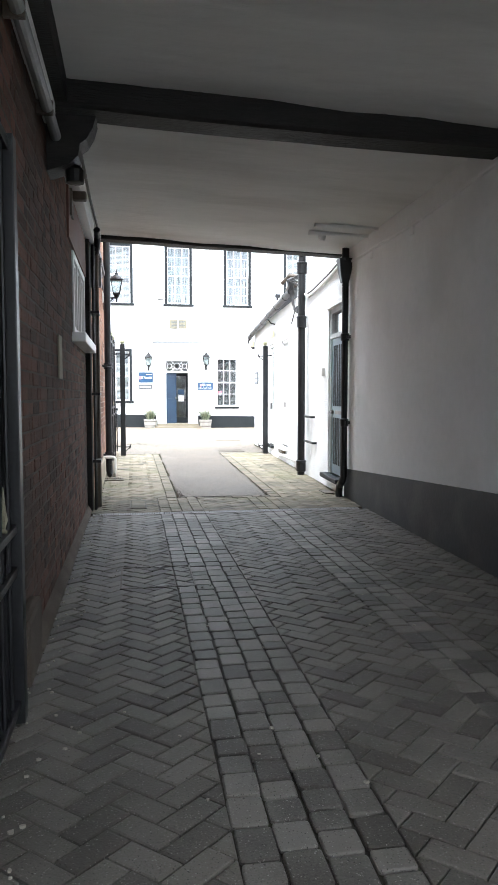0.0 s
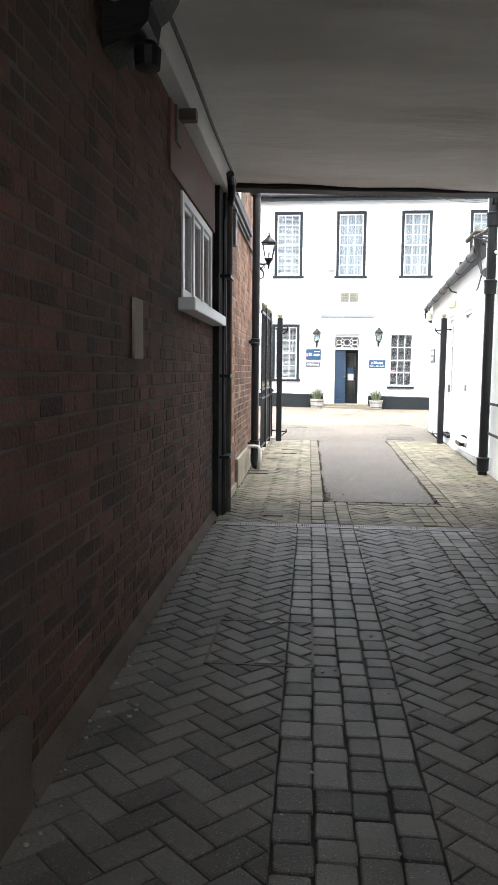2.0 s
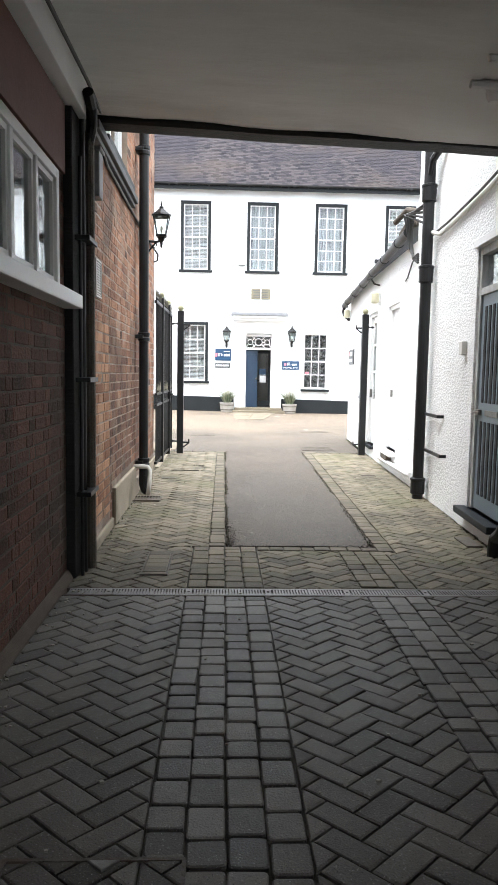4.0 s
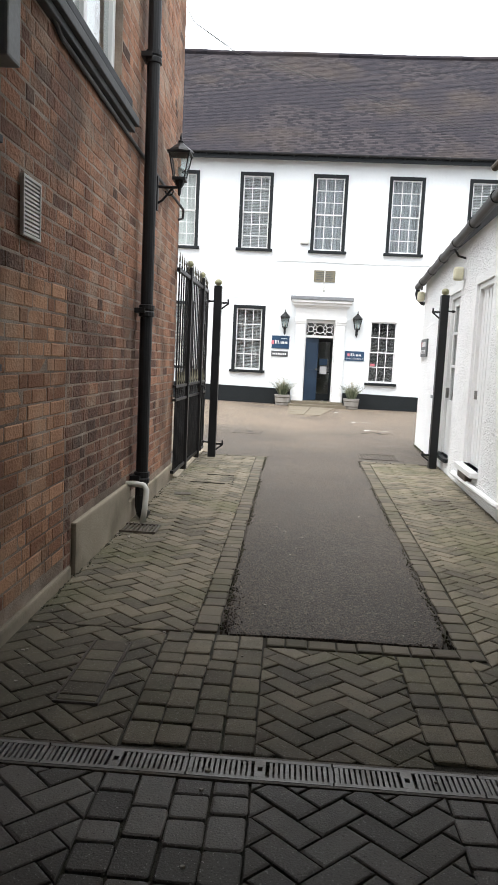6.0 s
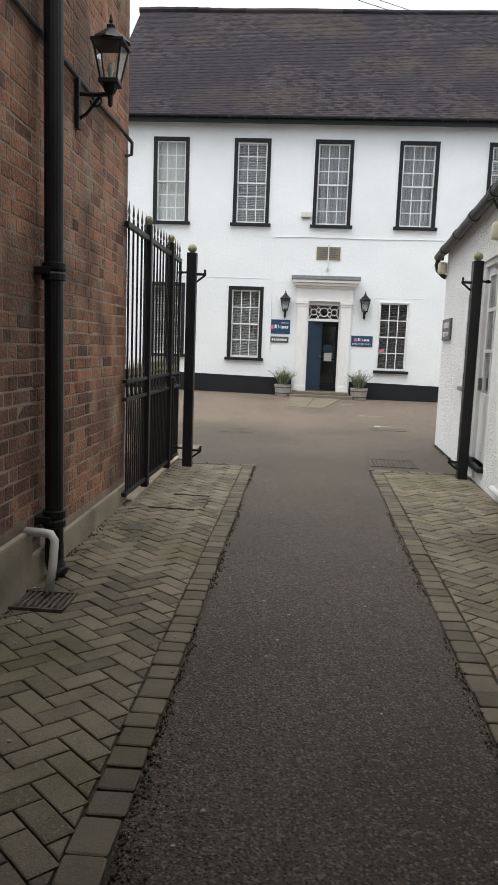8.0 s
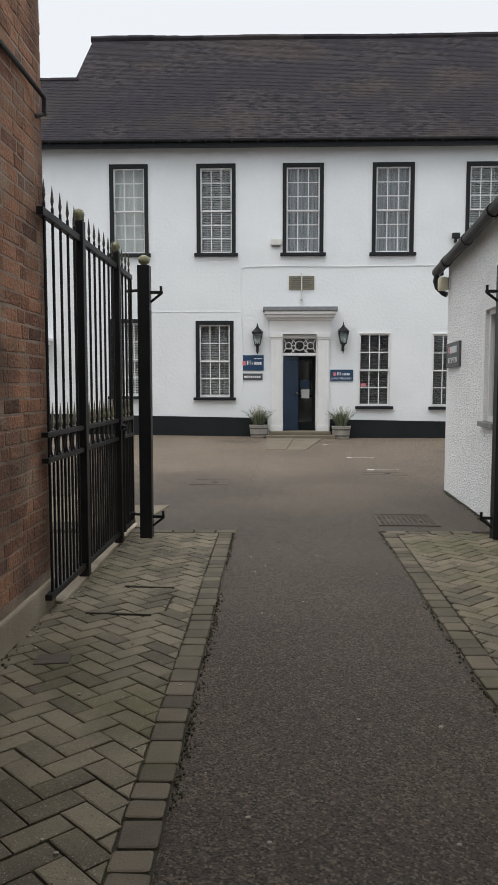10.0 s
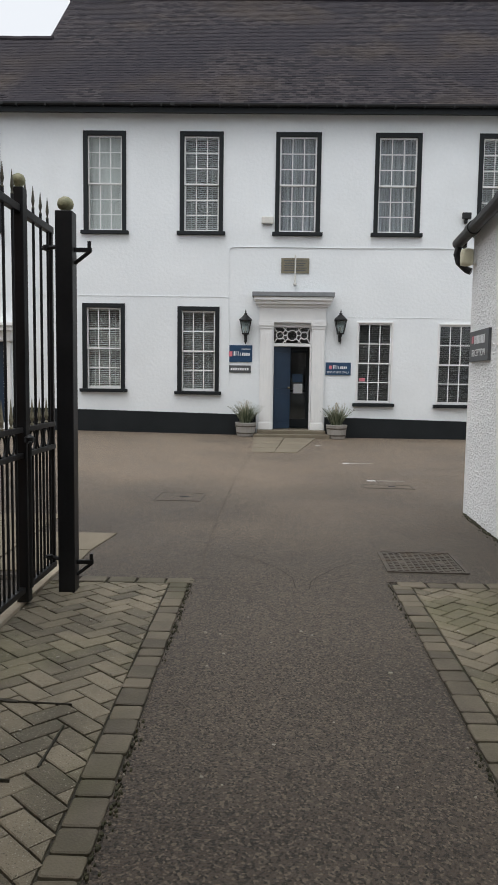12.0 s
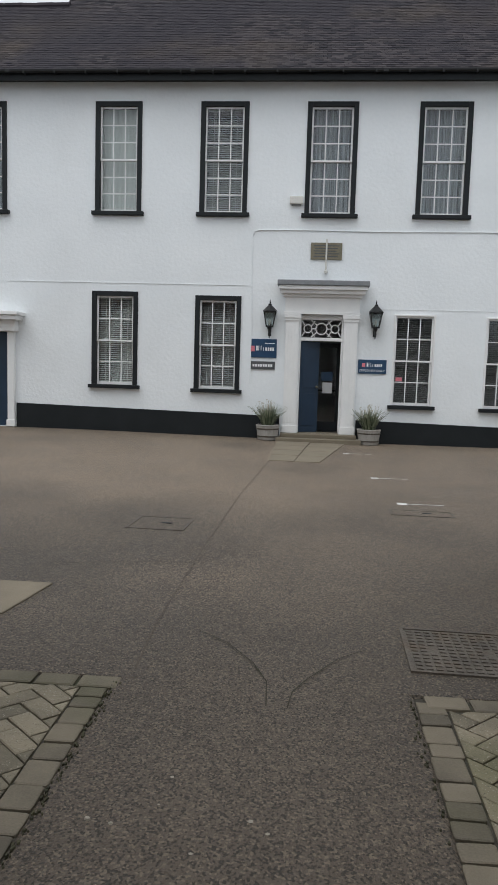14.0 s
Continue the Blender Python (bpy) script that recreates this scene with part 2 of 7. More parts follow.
PVCW = surf("off_white_plastic", (0.55, 0.54, 0.5), (0.66, 0.65, 0.61), 4.0, 0.5, 0.1, 40.0)
GREYPIPE = surf("grey_conduit", (0.16, 0.17, 0.17), (0.25, 0.26, 0.26), 6.0, 0.5, 0.15, 40.0)
LAMPC = surf("yellowed_lamp_cover", (0.55, 0.52, 0.36), (0.66, 0.63, 0.47), 8.0, 0.4, 0.1, 40.0)
NAVY = surf("navy_door_paint", (0.007, 0.023, 0.05), (0.011, 0.032, 0.066), 3.0, 0.4, 0.1, 30.0)
SIGNB = surf("blue_sign_panel", (0.012, 0.045, 0.1), (0.017, 0.058, 0.125), 4.0, 0.35, 0.05, 30.0)
SIGNG = surf("grey_sign_panel", (0.06, 0.065, 0.07), (0.09, 0.095, 0.1), 4.0, 0.4, 0.05, 30.0)
SIGNW = surf("sign_white", (0.72, 0.73, 0.74), (0.78, 0.79, 0.8), 4.0, 0.45, 0.05, 30.0)
SIGNP = surf("sign_pink", (0.6, 0.16, 0.2), (0.66, 0.2, 0.24), 4.0, 0.45, 0.05, 30.0)
BRASS = surf("dull_brass_plaque", (0.14, 0.125, 0.085), (0.22, 0.2, 0.14), 12.0, 0.5, 0.5, 40.0, metal=0.3)
CLOTH = surf("net_curtain", (0.5, 0.515, 0.5), (0.6, 0.61, 0.59), 5.0, 0.9, 0.2, 60.0, stretch=(6, 3, 0.4))
# shading of the curtain folds is painted in as dark and pale streaks
DRAPE = surf("fold_shaded_drape", (0.05, 0.056, 0.065), (0.46, 0.485, 0.51), 3.0, 0.9, 0.2, 60.0, stretch=(11, 3, 0.15))
BLIND = surf("blind_slat", (0.62, 0.63, 0.62), (0.75, 0.76, 0.75), 5.0, 0.6, 0.05, 40.0)
BLINDD = surf("dark_blind_slat", (0.05, 0.05, 0.05), (0.09, 0.09, 0.088), 5.0, 0.6, 0.05, 40.0)
ROOM = surf("room_wall", (0.2, 0.2, 0.19), (0.27, 0.26, 0.25), 1.0, 0.9, 0.05, 20.0)
LEAF = surf("spiky_leaf", (0.06, 0.085, 0.045), (0.26, 0.285, 0.19), 12.0, 0.5, 0.1, 60.0, vary="island", amount=0.8)
FLOWER = surf("dry_flower", (0.3, 0.27, 0.2), (0.5, 0.46, 0.36), 12.0, 0.8, 0.1, 60.0)
TUBM = surf("weathered_tub", (0.26, 0.25, 0.23), (0.38, 0.36, 0.33), 8.0, 0.85, 0.4, 50.0, stretch=(3, 3, 0.5))
SOIL = surf("soil", (0.03, 0.022, 0.015), (0.06, 0.045, 0.03), 20.0, 0.95, 0.8, 80.0)
PAINTLINE = surf("worn_road_paint", (0.5, 0.5, 0.48), (0.72, 0.72, 0.7), 20.0, 0.8, 0.3, 90.0, c3=(0.2, 0.19, 0.18), stain=0.7, stain_scale=9)
BLUEDOOR = surf("slate_blue_door", (0.15, 0.2, 0.235), (0.2, 0.255, 0.285), 3.0, 0.5, 0.1, 40.0)
GREYWOOD = surf("weathered_grey_wood", (0.36, 0.37, 0.365), (0.52, 0.53, 0.525), 5.0, 0.7, 0.3, 60.0, stretch=(3, 3, 0.4))
DARKGAP = surf("dark_recess", (0.01, 0.012, 0.014), (0.02, 0.022, 0.024), 3.0, 0.8, 0.1, 40.0)
CABLE = surf("dark_cable", (0.03, 0.03, 0.03), (0.06, 0.06, 0.06), 6.0, 0.6, 0.1, 40.0)
LEAD = surf("lead_flashing", (0.16, 0.17, 0.18), (0.24, 0.25, 0.26), 5.0, 0.6, 0.3, 40.0, metal=0.2)
LITTER = surf("pale_grit", (0.24, 0.22, 0.18), (0.42, 0.39, 0.33), 30.0, 0.9, 0.2, 90.0)
EDGE = surf("mossy_sett", (0.078, 0.067, 0.049), (0.158, 0.135, 0.098), 5.0, 0.75, 0.3, 130.0, vary="object", amount=0.4, c3=(0.08, 0.077, 0.038), stain=0.6, stain_scale=1.6, spec=0.4)
EDGEJ = surf("mossy_sett_joined", (0.078, 0.067, 0.049), (0.158, 0.135, 0.098), 5.0, 0.75, 0.3, 130.0, vary="island", amount=0.4, c3=(0.08, 0.077, 0.038), stain=0.6, stain_scale=1.6, spec=0.4)
REDP = surf("red_painted_render", (0.11, 0.047, 0.034), (0.17, 0.07, 0.05), 2.0, 0.7, 0.2, 30.0, c3=(0.08, 0.05, 0.04), stain=0.5, stain_scale=2.0)
BLINDM = surf("grey_blind_slat", (0.42, 0.435, 0.44), (0.52, 0.535, 0.54), 5.0, 0.6, 0.05, 40.0)
MOSS = surf("dark_moss", (0.022, 0.022, 0.011), (0.055, 0.052, 0.026), 14.0, 0.95, 0.6, 120.0, vary="island", amount=0.4)
GILTD = surf("blackened_gilt", (0.02, 0.02, 0.016), (0.1, 0.095, 0.06), 40.0, 0.5, 0.3, 90.0)
GILT = surf("worn_gilt", (0.13, 0.122, 0.08), (0.32, 0.3, 0.21), 40.0, 0.5, 0.3, 90.0)
GLASS = glass_mat("window_glass")


def brighten_court(m):
    """Pale court tarmac, with the far ground's brightness painted in; a ragged beginning past the gate."""
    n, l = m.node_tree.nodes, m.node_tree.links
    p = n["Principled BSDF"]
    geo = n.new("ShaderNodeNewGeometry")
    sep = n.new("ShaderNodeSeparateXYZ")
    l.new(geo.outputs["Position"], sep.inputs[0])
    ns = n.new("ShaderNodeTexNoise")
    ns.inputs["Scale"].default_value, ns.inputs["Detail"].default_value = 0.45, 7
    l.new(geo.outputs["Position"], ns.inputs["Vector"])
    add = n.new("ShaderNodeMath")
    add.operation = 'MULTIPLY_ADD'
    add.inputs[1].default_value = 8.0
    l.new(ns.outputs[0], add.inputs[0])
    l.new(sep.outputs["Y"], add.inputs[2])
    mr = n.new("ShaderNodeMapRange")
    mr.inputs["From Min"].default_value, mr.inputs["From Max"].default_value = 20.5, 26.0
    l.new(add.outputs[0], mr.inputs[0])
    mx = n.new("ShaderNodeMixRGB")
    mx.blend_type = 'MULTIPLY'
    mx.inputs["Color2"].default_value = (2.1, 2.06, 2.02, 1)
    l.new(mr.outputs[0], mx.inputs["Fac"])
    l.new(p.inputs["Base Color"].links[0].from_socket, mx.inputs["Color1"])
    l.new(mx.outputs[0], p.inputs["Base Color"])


brighten_court(TARMAC)

# ---- mesh helpers ----
def thing(name, loc=(0, 0, 0), rz=0.0, label="", category="", group="", kind=""):
    ob = new(name)
    ob.matrix_world = pose(*loc, 0, 0, rz)
    return tagged(ob, label, category, group, kind)


def mesh_of(name, bm, mat, smooth=False):
    bmesh.ops.recalc_face_normals(bm, faces=bm.faces)
    me = bpy.data.meshes.new(name)
    bm.to_mesh(me)
    bm.free()
    if smooth:
        for p in me.polygons:
            p.use_smooth = True
    me.materials.append(mat)
    return me


def part(name, bm, mat, parent, label="", smooth=False, at=None):
    """Links bm (or mesh data that is shared) as one mesh under a thing or a part."""
    me = mesh_of(name, bm, mat, smooth) if isinstance(bm, bmesh.types.BMesh) else bm
    ob = new(name, me)
    ob.parent = parent
    if at is not None:
        ob.matrix_basis = at if isinstance(at, Matrix) else Matrix.Translation(at)
    return tagged(ob, label)


def solo(name, bm, mat, label="", category="", group="", kind="", smooth=False):
    ob = new(name, mesh_of(name, bm, mat, smooth))
    return tagged(ob, label, category, group, kind)


def box(bm, x0, x1, y0, y1, z0, z1, bev=0.0):
    vs = [bm.verts.new((x, y, z)) for x in (x0, x1) for y in (y0, y1) for z in (z0, z1)]
    fs = [bm.faces.new([vs[i] for i in q]) for q in ((0, 1, 3, 2), (4, 6, 7, 5), (0, 4, 5, 1), (2, 3, 7, 6), (0, 2, 6, 4), (1, 5, 7, 3))]
    if bev:
        es = {e for f in fs for e in f.edges}
        bmesh.ops.bevel(bm, geom=list(es), offset=bev, segments=2, profile=0.6, affect='EDGES')
    return bm


def boxes(*dims, bev=0.0):
    bm = bmesh.new()
    for d in dims:
        box(bm, *d, bev=bev)
    return bm


def rod(bm, p0, p1, r, seg=10, r1=None):
    p0, p1 = Vector(p0), Vector(p1)
    r1 = r if r1 is None else r1
    q = (p1 - p0).to_track_quat('Z', 'Y')
    ra = [bm.verts.new(p0 + q @ Vector((r * math.cos(2 * math.pi * i / seg), r * math.sin(2 * math.pi * i / seg), 0))) for i in range(seg)]
    rb = [bm.verts.new(p1 + q @ Vector((r1 * math.cos(2 * math.pi * i / seg), r1 * math.sin(2 * math.pi * i / seg), 0))) for i in range(seg)]
    for i in range(seg):
        bm.faces.new((ra[i], ra[(i + 1) % seg], rb[(i + 1) % seg], rb[i]))
    bm.faces.new(ra[::-1])
    bm.faces.new(rb)
    return bm


def tube(bm, pts, r, seg=8):
    """A bent pipe through the points."""
    pts = [Vector(p) for p in pts]
    rings = []
    for i, p in enumerate(pts):
        d = (pts[min(i + 1, len(pts) - 1)] - pts[max(i - 1, 0)]).normalized()
        up = Vector((0, 0, 1)) if abs(d.z) < 0.9 else Vector((1, 0, 0))
        a = d.cross(up).normalized()
        b = d.cross(a)
        rings.append([bm.verts.new(p + r * (math.cos(2 * math.pi * k / seg) * a + math.sin(2 * math.pi * k / seg) * b)) for k in range(seg)])
    for ra, rb in zip(rings, rings[1:]):
        best = min(range(seg), key=lambda s: sum((ra[k].co - rb[(k + s) % seg].co).length for k in range(seg)))
        for k in range(seg):
            bm.faces.new((ra[k], ra[(k + 1) % seg], rb[(k + 1 + best) % seg], rb[(k + best) % seg]))
    bm.faces.new(rings[0])
    bm.faces.new(rings[-1][::-1])
    return bm


def lathe(bm, prof, seg=16, at=(0, 0, 0)):
    """Turns (radius, height) pairs about the upright through at."""
    rings = []
    for r, z in prof:
        rings.append([bm.verts.new((at[0] + r * math.cos(2 * math.pi * i / seg), at[1] + r * math.sin(2 * math.pi * i / seg), at[2] + z)) for i in range(seg)])
    for a, b in zip(rings, rings[1:]):
        for i in range(seg):
            bm.faces.new((a[i], a[(i + 1) % seg], b[(i + 1) % seg], b[i]))
    bm.faces.new(rings[0][::-1])
    bm.faces.new(rings[-1])
    return bm


def prism(bm, poly, z0, z1, bev=0.006, tilt=(0, 0)):
    """A flat block on a convex outline, its top edge chamfered."""
    cx = sum(p[0] for p in poly) / len(poly)
    cy = sum(p[1] for p in poly) / len(poly)
    r = max(0.02, min(math.hypot((p[0] + q[0]) / 2 - cx, (p[1] + q[1]) / 2 - cy) for p, q in zip(poly, poly[1:] + poly[:1])))
    k = max(0.5, 1 - bev / r)
    h = lambda x, y: tilt[0] * (x - cx) + tilt[1] * (y - cy)
    a = [bm.verts.new((x, y, z0)) for x, y in poly]
    b = [bm.verts.new((x, y, z1 - bev * 0.7 + h(x, y))) for x, y in poly]
    c = [bm.verts.new((cx + (x - cx) * k, cy + (y - cy) * k, z1 + h(x, y))) for x, y in poly]
    n = len(poly)
    for i in range(n):
        j = (i + 1) % n
        bm.faces.new((a[i], a[j], b[j], b[i]))
        bm.faces.new((b[i], b[j], c[j], c[i]))
    bm.faces.new(c)
    return bm


def clip(poly, x0, y0, nx, ny):
    """Keeps the part of a convex outline on the side of (x0, y0) to which (nx, ny) points."""
    out = []
    for p, q in zip(poly, poly[1:] + poly[:1]):
        dp = (p[0] - x0) * nx + (p[1] - y0) * ny
        dq = (q[0] - x0) * nx + (q[1] - y0) * ny
        if dp >= 0:
            out.append(p)
        if dp * dq < 0:
            t = dp / (dp - dq)
            out.append((p[0] + t * (q[0] - p[0]), p[1] + t * (q[1] - p[1])))
    return out


def area(poly):
    return 0.5 * sum(p[0] * q[1] - q[0] * p[1] for p, q in zip(poly, poly[1:] + poly[:1])) if len(poly) > 2 else 0


def holed(u0, u1, z0, z1, d0, d1, holes, place):
    """A wall slab with openings cut right through. place(u, d, z) gives the world point; holes are (u0, u1, z0, z1)."""
    us = sorted({u0, u1, *(v for h in holes for v in h[:2] if u0 < v < u1)})
    zs = sorted({z0, z1, *(v for h in holes for v in h[2:] if z0 < v < z1)})
    bm = bmesh.new()
    cache = {}

    def v(u, d, z):
        if (u, d, z) not in cache:
            cache[(u, d, z)] = bm.verts.new(place(u, d, z))
        return cache[(u, d, z)]

    def solid(i, j):
        if not (0 <= i < len(us) - 1 and 0 <= j < len(zs) - 1):
            return False
        um, zm = (us[i] + us[i + 1]) / 2, (zs[j] + zs[j + 1]) / 2
        return not any(h[0] < um < h[1] and h[2] < zm < h[3] for h in holes)
    for i in range(len(us) - 1):
        for j in range(len(zs) - 1):
            if not solid(i, j):
                continue
            a, b, c, d = us[i], us[i + 1], zs[j], zs[j + 1]
            bm.faces.new((v(a, d0, c), v(b, d0, c), v(b, d0, d), v(a, d0, d)))
            bm.faces.new((v(a, d1, c), v(a, d1, d), v(b, d1, d), v(b, d1, c)))
            if not solid(i - 1, j):
                bm.faces.new((v(a, d0, c), v(a, d0, d), v(a, d1, d), v(a, d1, c)))
            if not solid(i + 1, j):
                bm.faces.new((v(b, d0, c), v(b, d1, c), v(b, d1, d), v(b, d0, d)))
            if not solid(i, j - 1):
                bm.faces.new((v(a, d0, c), v(a, d1, c), v(b, d1, c), v(b, d0, c)))
            if not solid(i, j + 1):
                bm.faces.new((v(a, d0, d), v(b, d0, d), v(b, d1, d), v(a, d1, d)))
    return bm


def lettering(name, text, size, mat, parent, at, rot):
    """Raised letters in the built-in font, as a mesh part."""
    cu = bpy.data.curves.new(name, 'FONT')
    cu.body, cu.size, cu.extrude, cu.align_x, cu.align_y = text, size, 0.002, 'CENTER', 'CENTER'
    tmp = new(name, cu)
    bpy.context.view_layer.update()
    me = bpy.data.meshes.new_from_object(tmp.evaluated_get(bpy.context.evaluated_depsgraph_get()))
    bpy.data.objects.remove(tmp)
    me.materials.clear()
    me.materials.append(mat)
    return part(name, me, mat, parent, at=pose(*at, *rot))

# ---- plan ----
XL = -1.035            # face of the arch's left wall
XB = -1.0              # face of the brick house past the arch
CORNER = 13.43         # end of the brick house
YA, YE = -1.4, 9.15    # the covered passage
ZC = 3.19              # its ceiling
FY = 27.785            # face of the white front


def xr(y):
    """The right-hand wall: slightly skewed, more so past the passage."""
    return 2.02 + 0.03 * (y - 4.8) if y < 8.72 else 2.2 + 0.052 * (y - 10.4)


# ---- ground ----
def ground_z(x, y):
    f = min(1, max(0, (y - 18) / 9))
    return 0.09 * f * f * (3 - 2 * f) * min(1, max(0, (2.5 - x) / 7))


bm = bmesh.new()
xs = [-400, -120, -40, -15, -10, -8, -6, -4, -2, 0, 1, 2.5, 4, 8, 15, 40, 120, 400]
ys = [-400, -120, -40, -15, -2, 15.66, 17, 18, 19.5, 21, 22.5, 24, 25.5, 27, 29, 40, 120, 400]
grid = [[bm.verts.new((x, y, ground_z(x, y) if 15.66 <= y < 35 else (0.0 if y >= 35 else -0.06))) for x in xs] for y in ys]
for j in range(len(ys) - 1):
    for i in range(len(xs) - 1):
        bm.faces.new((grid[j][i], grid[j][i + 1], grid[j + 1][i + 1], grid[j + 1][i]))
for i in range(len(xs)):
    grid[5][i].co.z = 0.0
for i in range(len(xs)):
    grid[4][i].co.z = -0.06
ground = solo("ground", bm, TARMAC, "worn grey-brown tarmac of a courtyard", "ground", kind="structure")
# the sheet dips under the paved passage
bm = bmesh.new()
for ya, yb, z in ((-2.0, 7.76, -0.0135), (7.76, 7.91, -0.03), (7.91, 15.66, -0.0135)):
    bm.faces.new([bm.verts.new(v) for v in ((-1.1, ya, z), (2.7, ya, z), (2.7, yb, z), (-1.1, yb, z))])


def ground_cut():
    """Lowers the sheet below the blocks along the alley."""
    me = ground.data
    b = bmesh.new()
    b.from_mesh(me)
    for x in (-1.12, 2.75):
        bmesh.ops.bisect_plane(b, geom=b.verts[:] + b.edges[:] + b.faces[:], plane_co=(x, 0, 0), plane_no=(1, 0, 0))
    for y in (15.64,):
        bmesh.ops.bisect_plane(b, geom=b.verts[:] + b.edges[:] + b.faces[:], plane_co=(0, y, 0), plane_no=(0, 1, 0))
    for v in b.verts:
        if v.co.y < 15.65:
            v.co.z = -0.03
    b.to_mesh(me)
    b.free()


ground_cut()
solo("bedding", bm, JOINT, "dark mossy sand in the paving joints", "ground", kind="structure")
# tarmac strip between the block edgings
bm = bmesh.new()
n = 26
rows = []
for i in range(n + 1):
    y = 9.0 + (15.68 - 9.0) * i / n
    w = random.uniform(-0.012, 0.012)
    a, b = -0.003 + w * 0.4, 1.187 + 0.178 * (y - 9) / 6.68 + random.uniform(-0.005, 0.005)
    if i == 0:
        a, b = 0.05, 1.12
    rows.append([bm.verts.new((a, y, -0.012)), bm.verts.new((a + 0.02, y, -0.002)), bm.verts.new((0.6, y, 0.006)), bm.verts.new((b - 0.02, y, -0.002)), bm.verts.new((b, y, -0.012))])
for ra, rb in zip(rows, rows[1:]):
    for k in range(4):
        bm.faces.new((ra[k], ra[k + 1], rb[k + 1], rb[k]))
bm.faces.new(rows[0][::-1])
solo("road", bm, TARMAC, "tarmac drive between block edgings", "road", kind="structure")

# ---- covered passage ----
def wall_x(name, x0, x1, y0, y1, z0, z1, holes, mat, label):
    """A wall along y; x0 is its seen face."""
    return solo(name, holed(y0, y1, z0, z1, x0, x1, holes, lambda u, d, z: (d, u, z)), mat, label, "wall", kind="structure")


BW = (6.52, 7.92, 1.83, 2.54)     # the barred white window in the left wall
wall_left = wall_x("wall_left", XL - 0.008, XL - 0.4, YA, 8.4, -0.05, 3.35, [BW], MORTARD, "dark blotched brick wall of a covered passage")
wall_house = wall_x("wall_house", XB - 0.008, XB - 0.4, 8.4, CORNER, -0.05, 5.25, [(9.35, 10.75, 3.2, 5.0)], MORTAR, "weathered red brick house wall beside an alley")
bm = boxes((-9.0, XB - 0.4, CORNER - 0.35, CORNER, -0.05, 5.25))
solo("wall_house_rear", bm, BRICKJ, "plain brick rear wall of the house", "wall", kind="structure")
bm = bmesh.new()
pts = [(xr(y), y) for y in (YA, 8.72)]
for (xa, ya), (xb, yb) in [(pts[0], pts[1])]:
    v = [bm.verts.new((x + d, y, z)) for d in (0, 0.35) for (x, y) in ((xa, ya), (xb, yb)) for z in (-0.05, 3.4)]
    for q in ((0, 1, 3, 2), (4, 6, 7, 5), (0, 4, 5, 1), (2, 3, 7, 6), (0, 2, 6, 4), (1, 5, 7, 3)):
        bm.faces.new([v[i] for i in q])
solo("wall_right", bm, PLASTER, "stained off-white plaster wall of a passage", "wall", kind="structure")
# dark painted skirting, its top running down towards the yard
bm = bmesh.new()
v = [bm.verts.new((xr(y) - d, y, z)) for d in (0.012, -0.01) for y, zt in ((YA, 0.95), (8.722, 0.36)) for z in (-0.04, zt)]
for q in ((0, 1, 3, 2), (4, 6, 7, 5), (0, 4, 5, 1), (2, 3, 7, 6), (0, 2, 6, 4), (1, 5, 7, 3)):
    bm.faces.new([v[i] for i in q])
solo("skirting", bm, SKIRT, "dark grey painted band at the foot of the wall", "skirting", kind="structure")
# ceiling, gently uneven, lower on the right
def ceil_z(x):
    return 3.215 - 0.045 * (x + 1)


bm = bmesh.new()
nx, ny = 14, 40
g = [[bm.verts.new((XL - 0.1 + (3.5 * i / nx), YA + (YE - 0.1 - YA) * j / ny, ceil_z(XL - 0.1 + 3.5 * i / nx) + 0.02 * noise.noise((i * 0.45, j * 0.35, 0)))) for i in range(nx + 1)] for j in range(ny + 1)]
for j in range(ny):
    for i in range(nx):
        bm.faces.new((g[j][i], g[j][i + 1], g[j + 1][i + 1], g[j + 1][i]))
solo("ceiling", bm, CEIL, "uneven off-white plaster ceiling of a covered passage", "ceiling", kind="structure", smooth=True)
solo("storey_above", boxes((-6, 7, YA, YE - 0.12, 3.3, 5.1)), PLASTER, "storey of the house built over the passage", "wall", kind="structure")


def timber(name, x0, x1, y0, y1, z0, z1, label, sag=0.02, fall=0.0):
    bm = bmesh.new()
    n = 12
    rings = []
    for i in range(n + 1):
        x = x0 + (x1 - x0) * i / n
        s = -fall * i / n - sag * math.sin(math.pi * i / n) + 0.01 * noise.noise((x * 1.7, y0, 3))
        t = 0.008 * noise.noise((x * 2.3, y0, 9))
        rings.append([bm.verts.new(p) for p in ((x, y0 + t, z0 + 0.02 + s), (x, y0 + 0.02 + t, z0 + s), (x, y1 - 0.02, z0 + s), (x, y1, z0 + 0.02 + s), (x, y1, z1), (x, y0, z1))])
    for a, b in zip(rings, rings[1:]):
        for k in range(6):
            bm.faces.new((a[k], a[(k + 1) % 6], b[(k + 1) % 6], b[k]))
    bm.faces.new(rings[0])
    bm.faces.new(rings[-1][::-1])
    return solo(name, bm, BEAM, label, "beam", kind="structure")


timber("trim_beam", XL - 0.05, 2.2, 4.72, 4.97, 3.05, 3.25, "black painted ceiling beam across the passage", 0.015, 0.1)
timber("trim_lintel", XL - 0.05, 2.3, 8.93, 9.15, 3.175, 3.34, "black painted timber at the mouth of the passage", 0.005, 0.115)
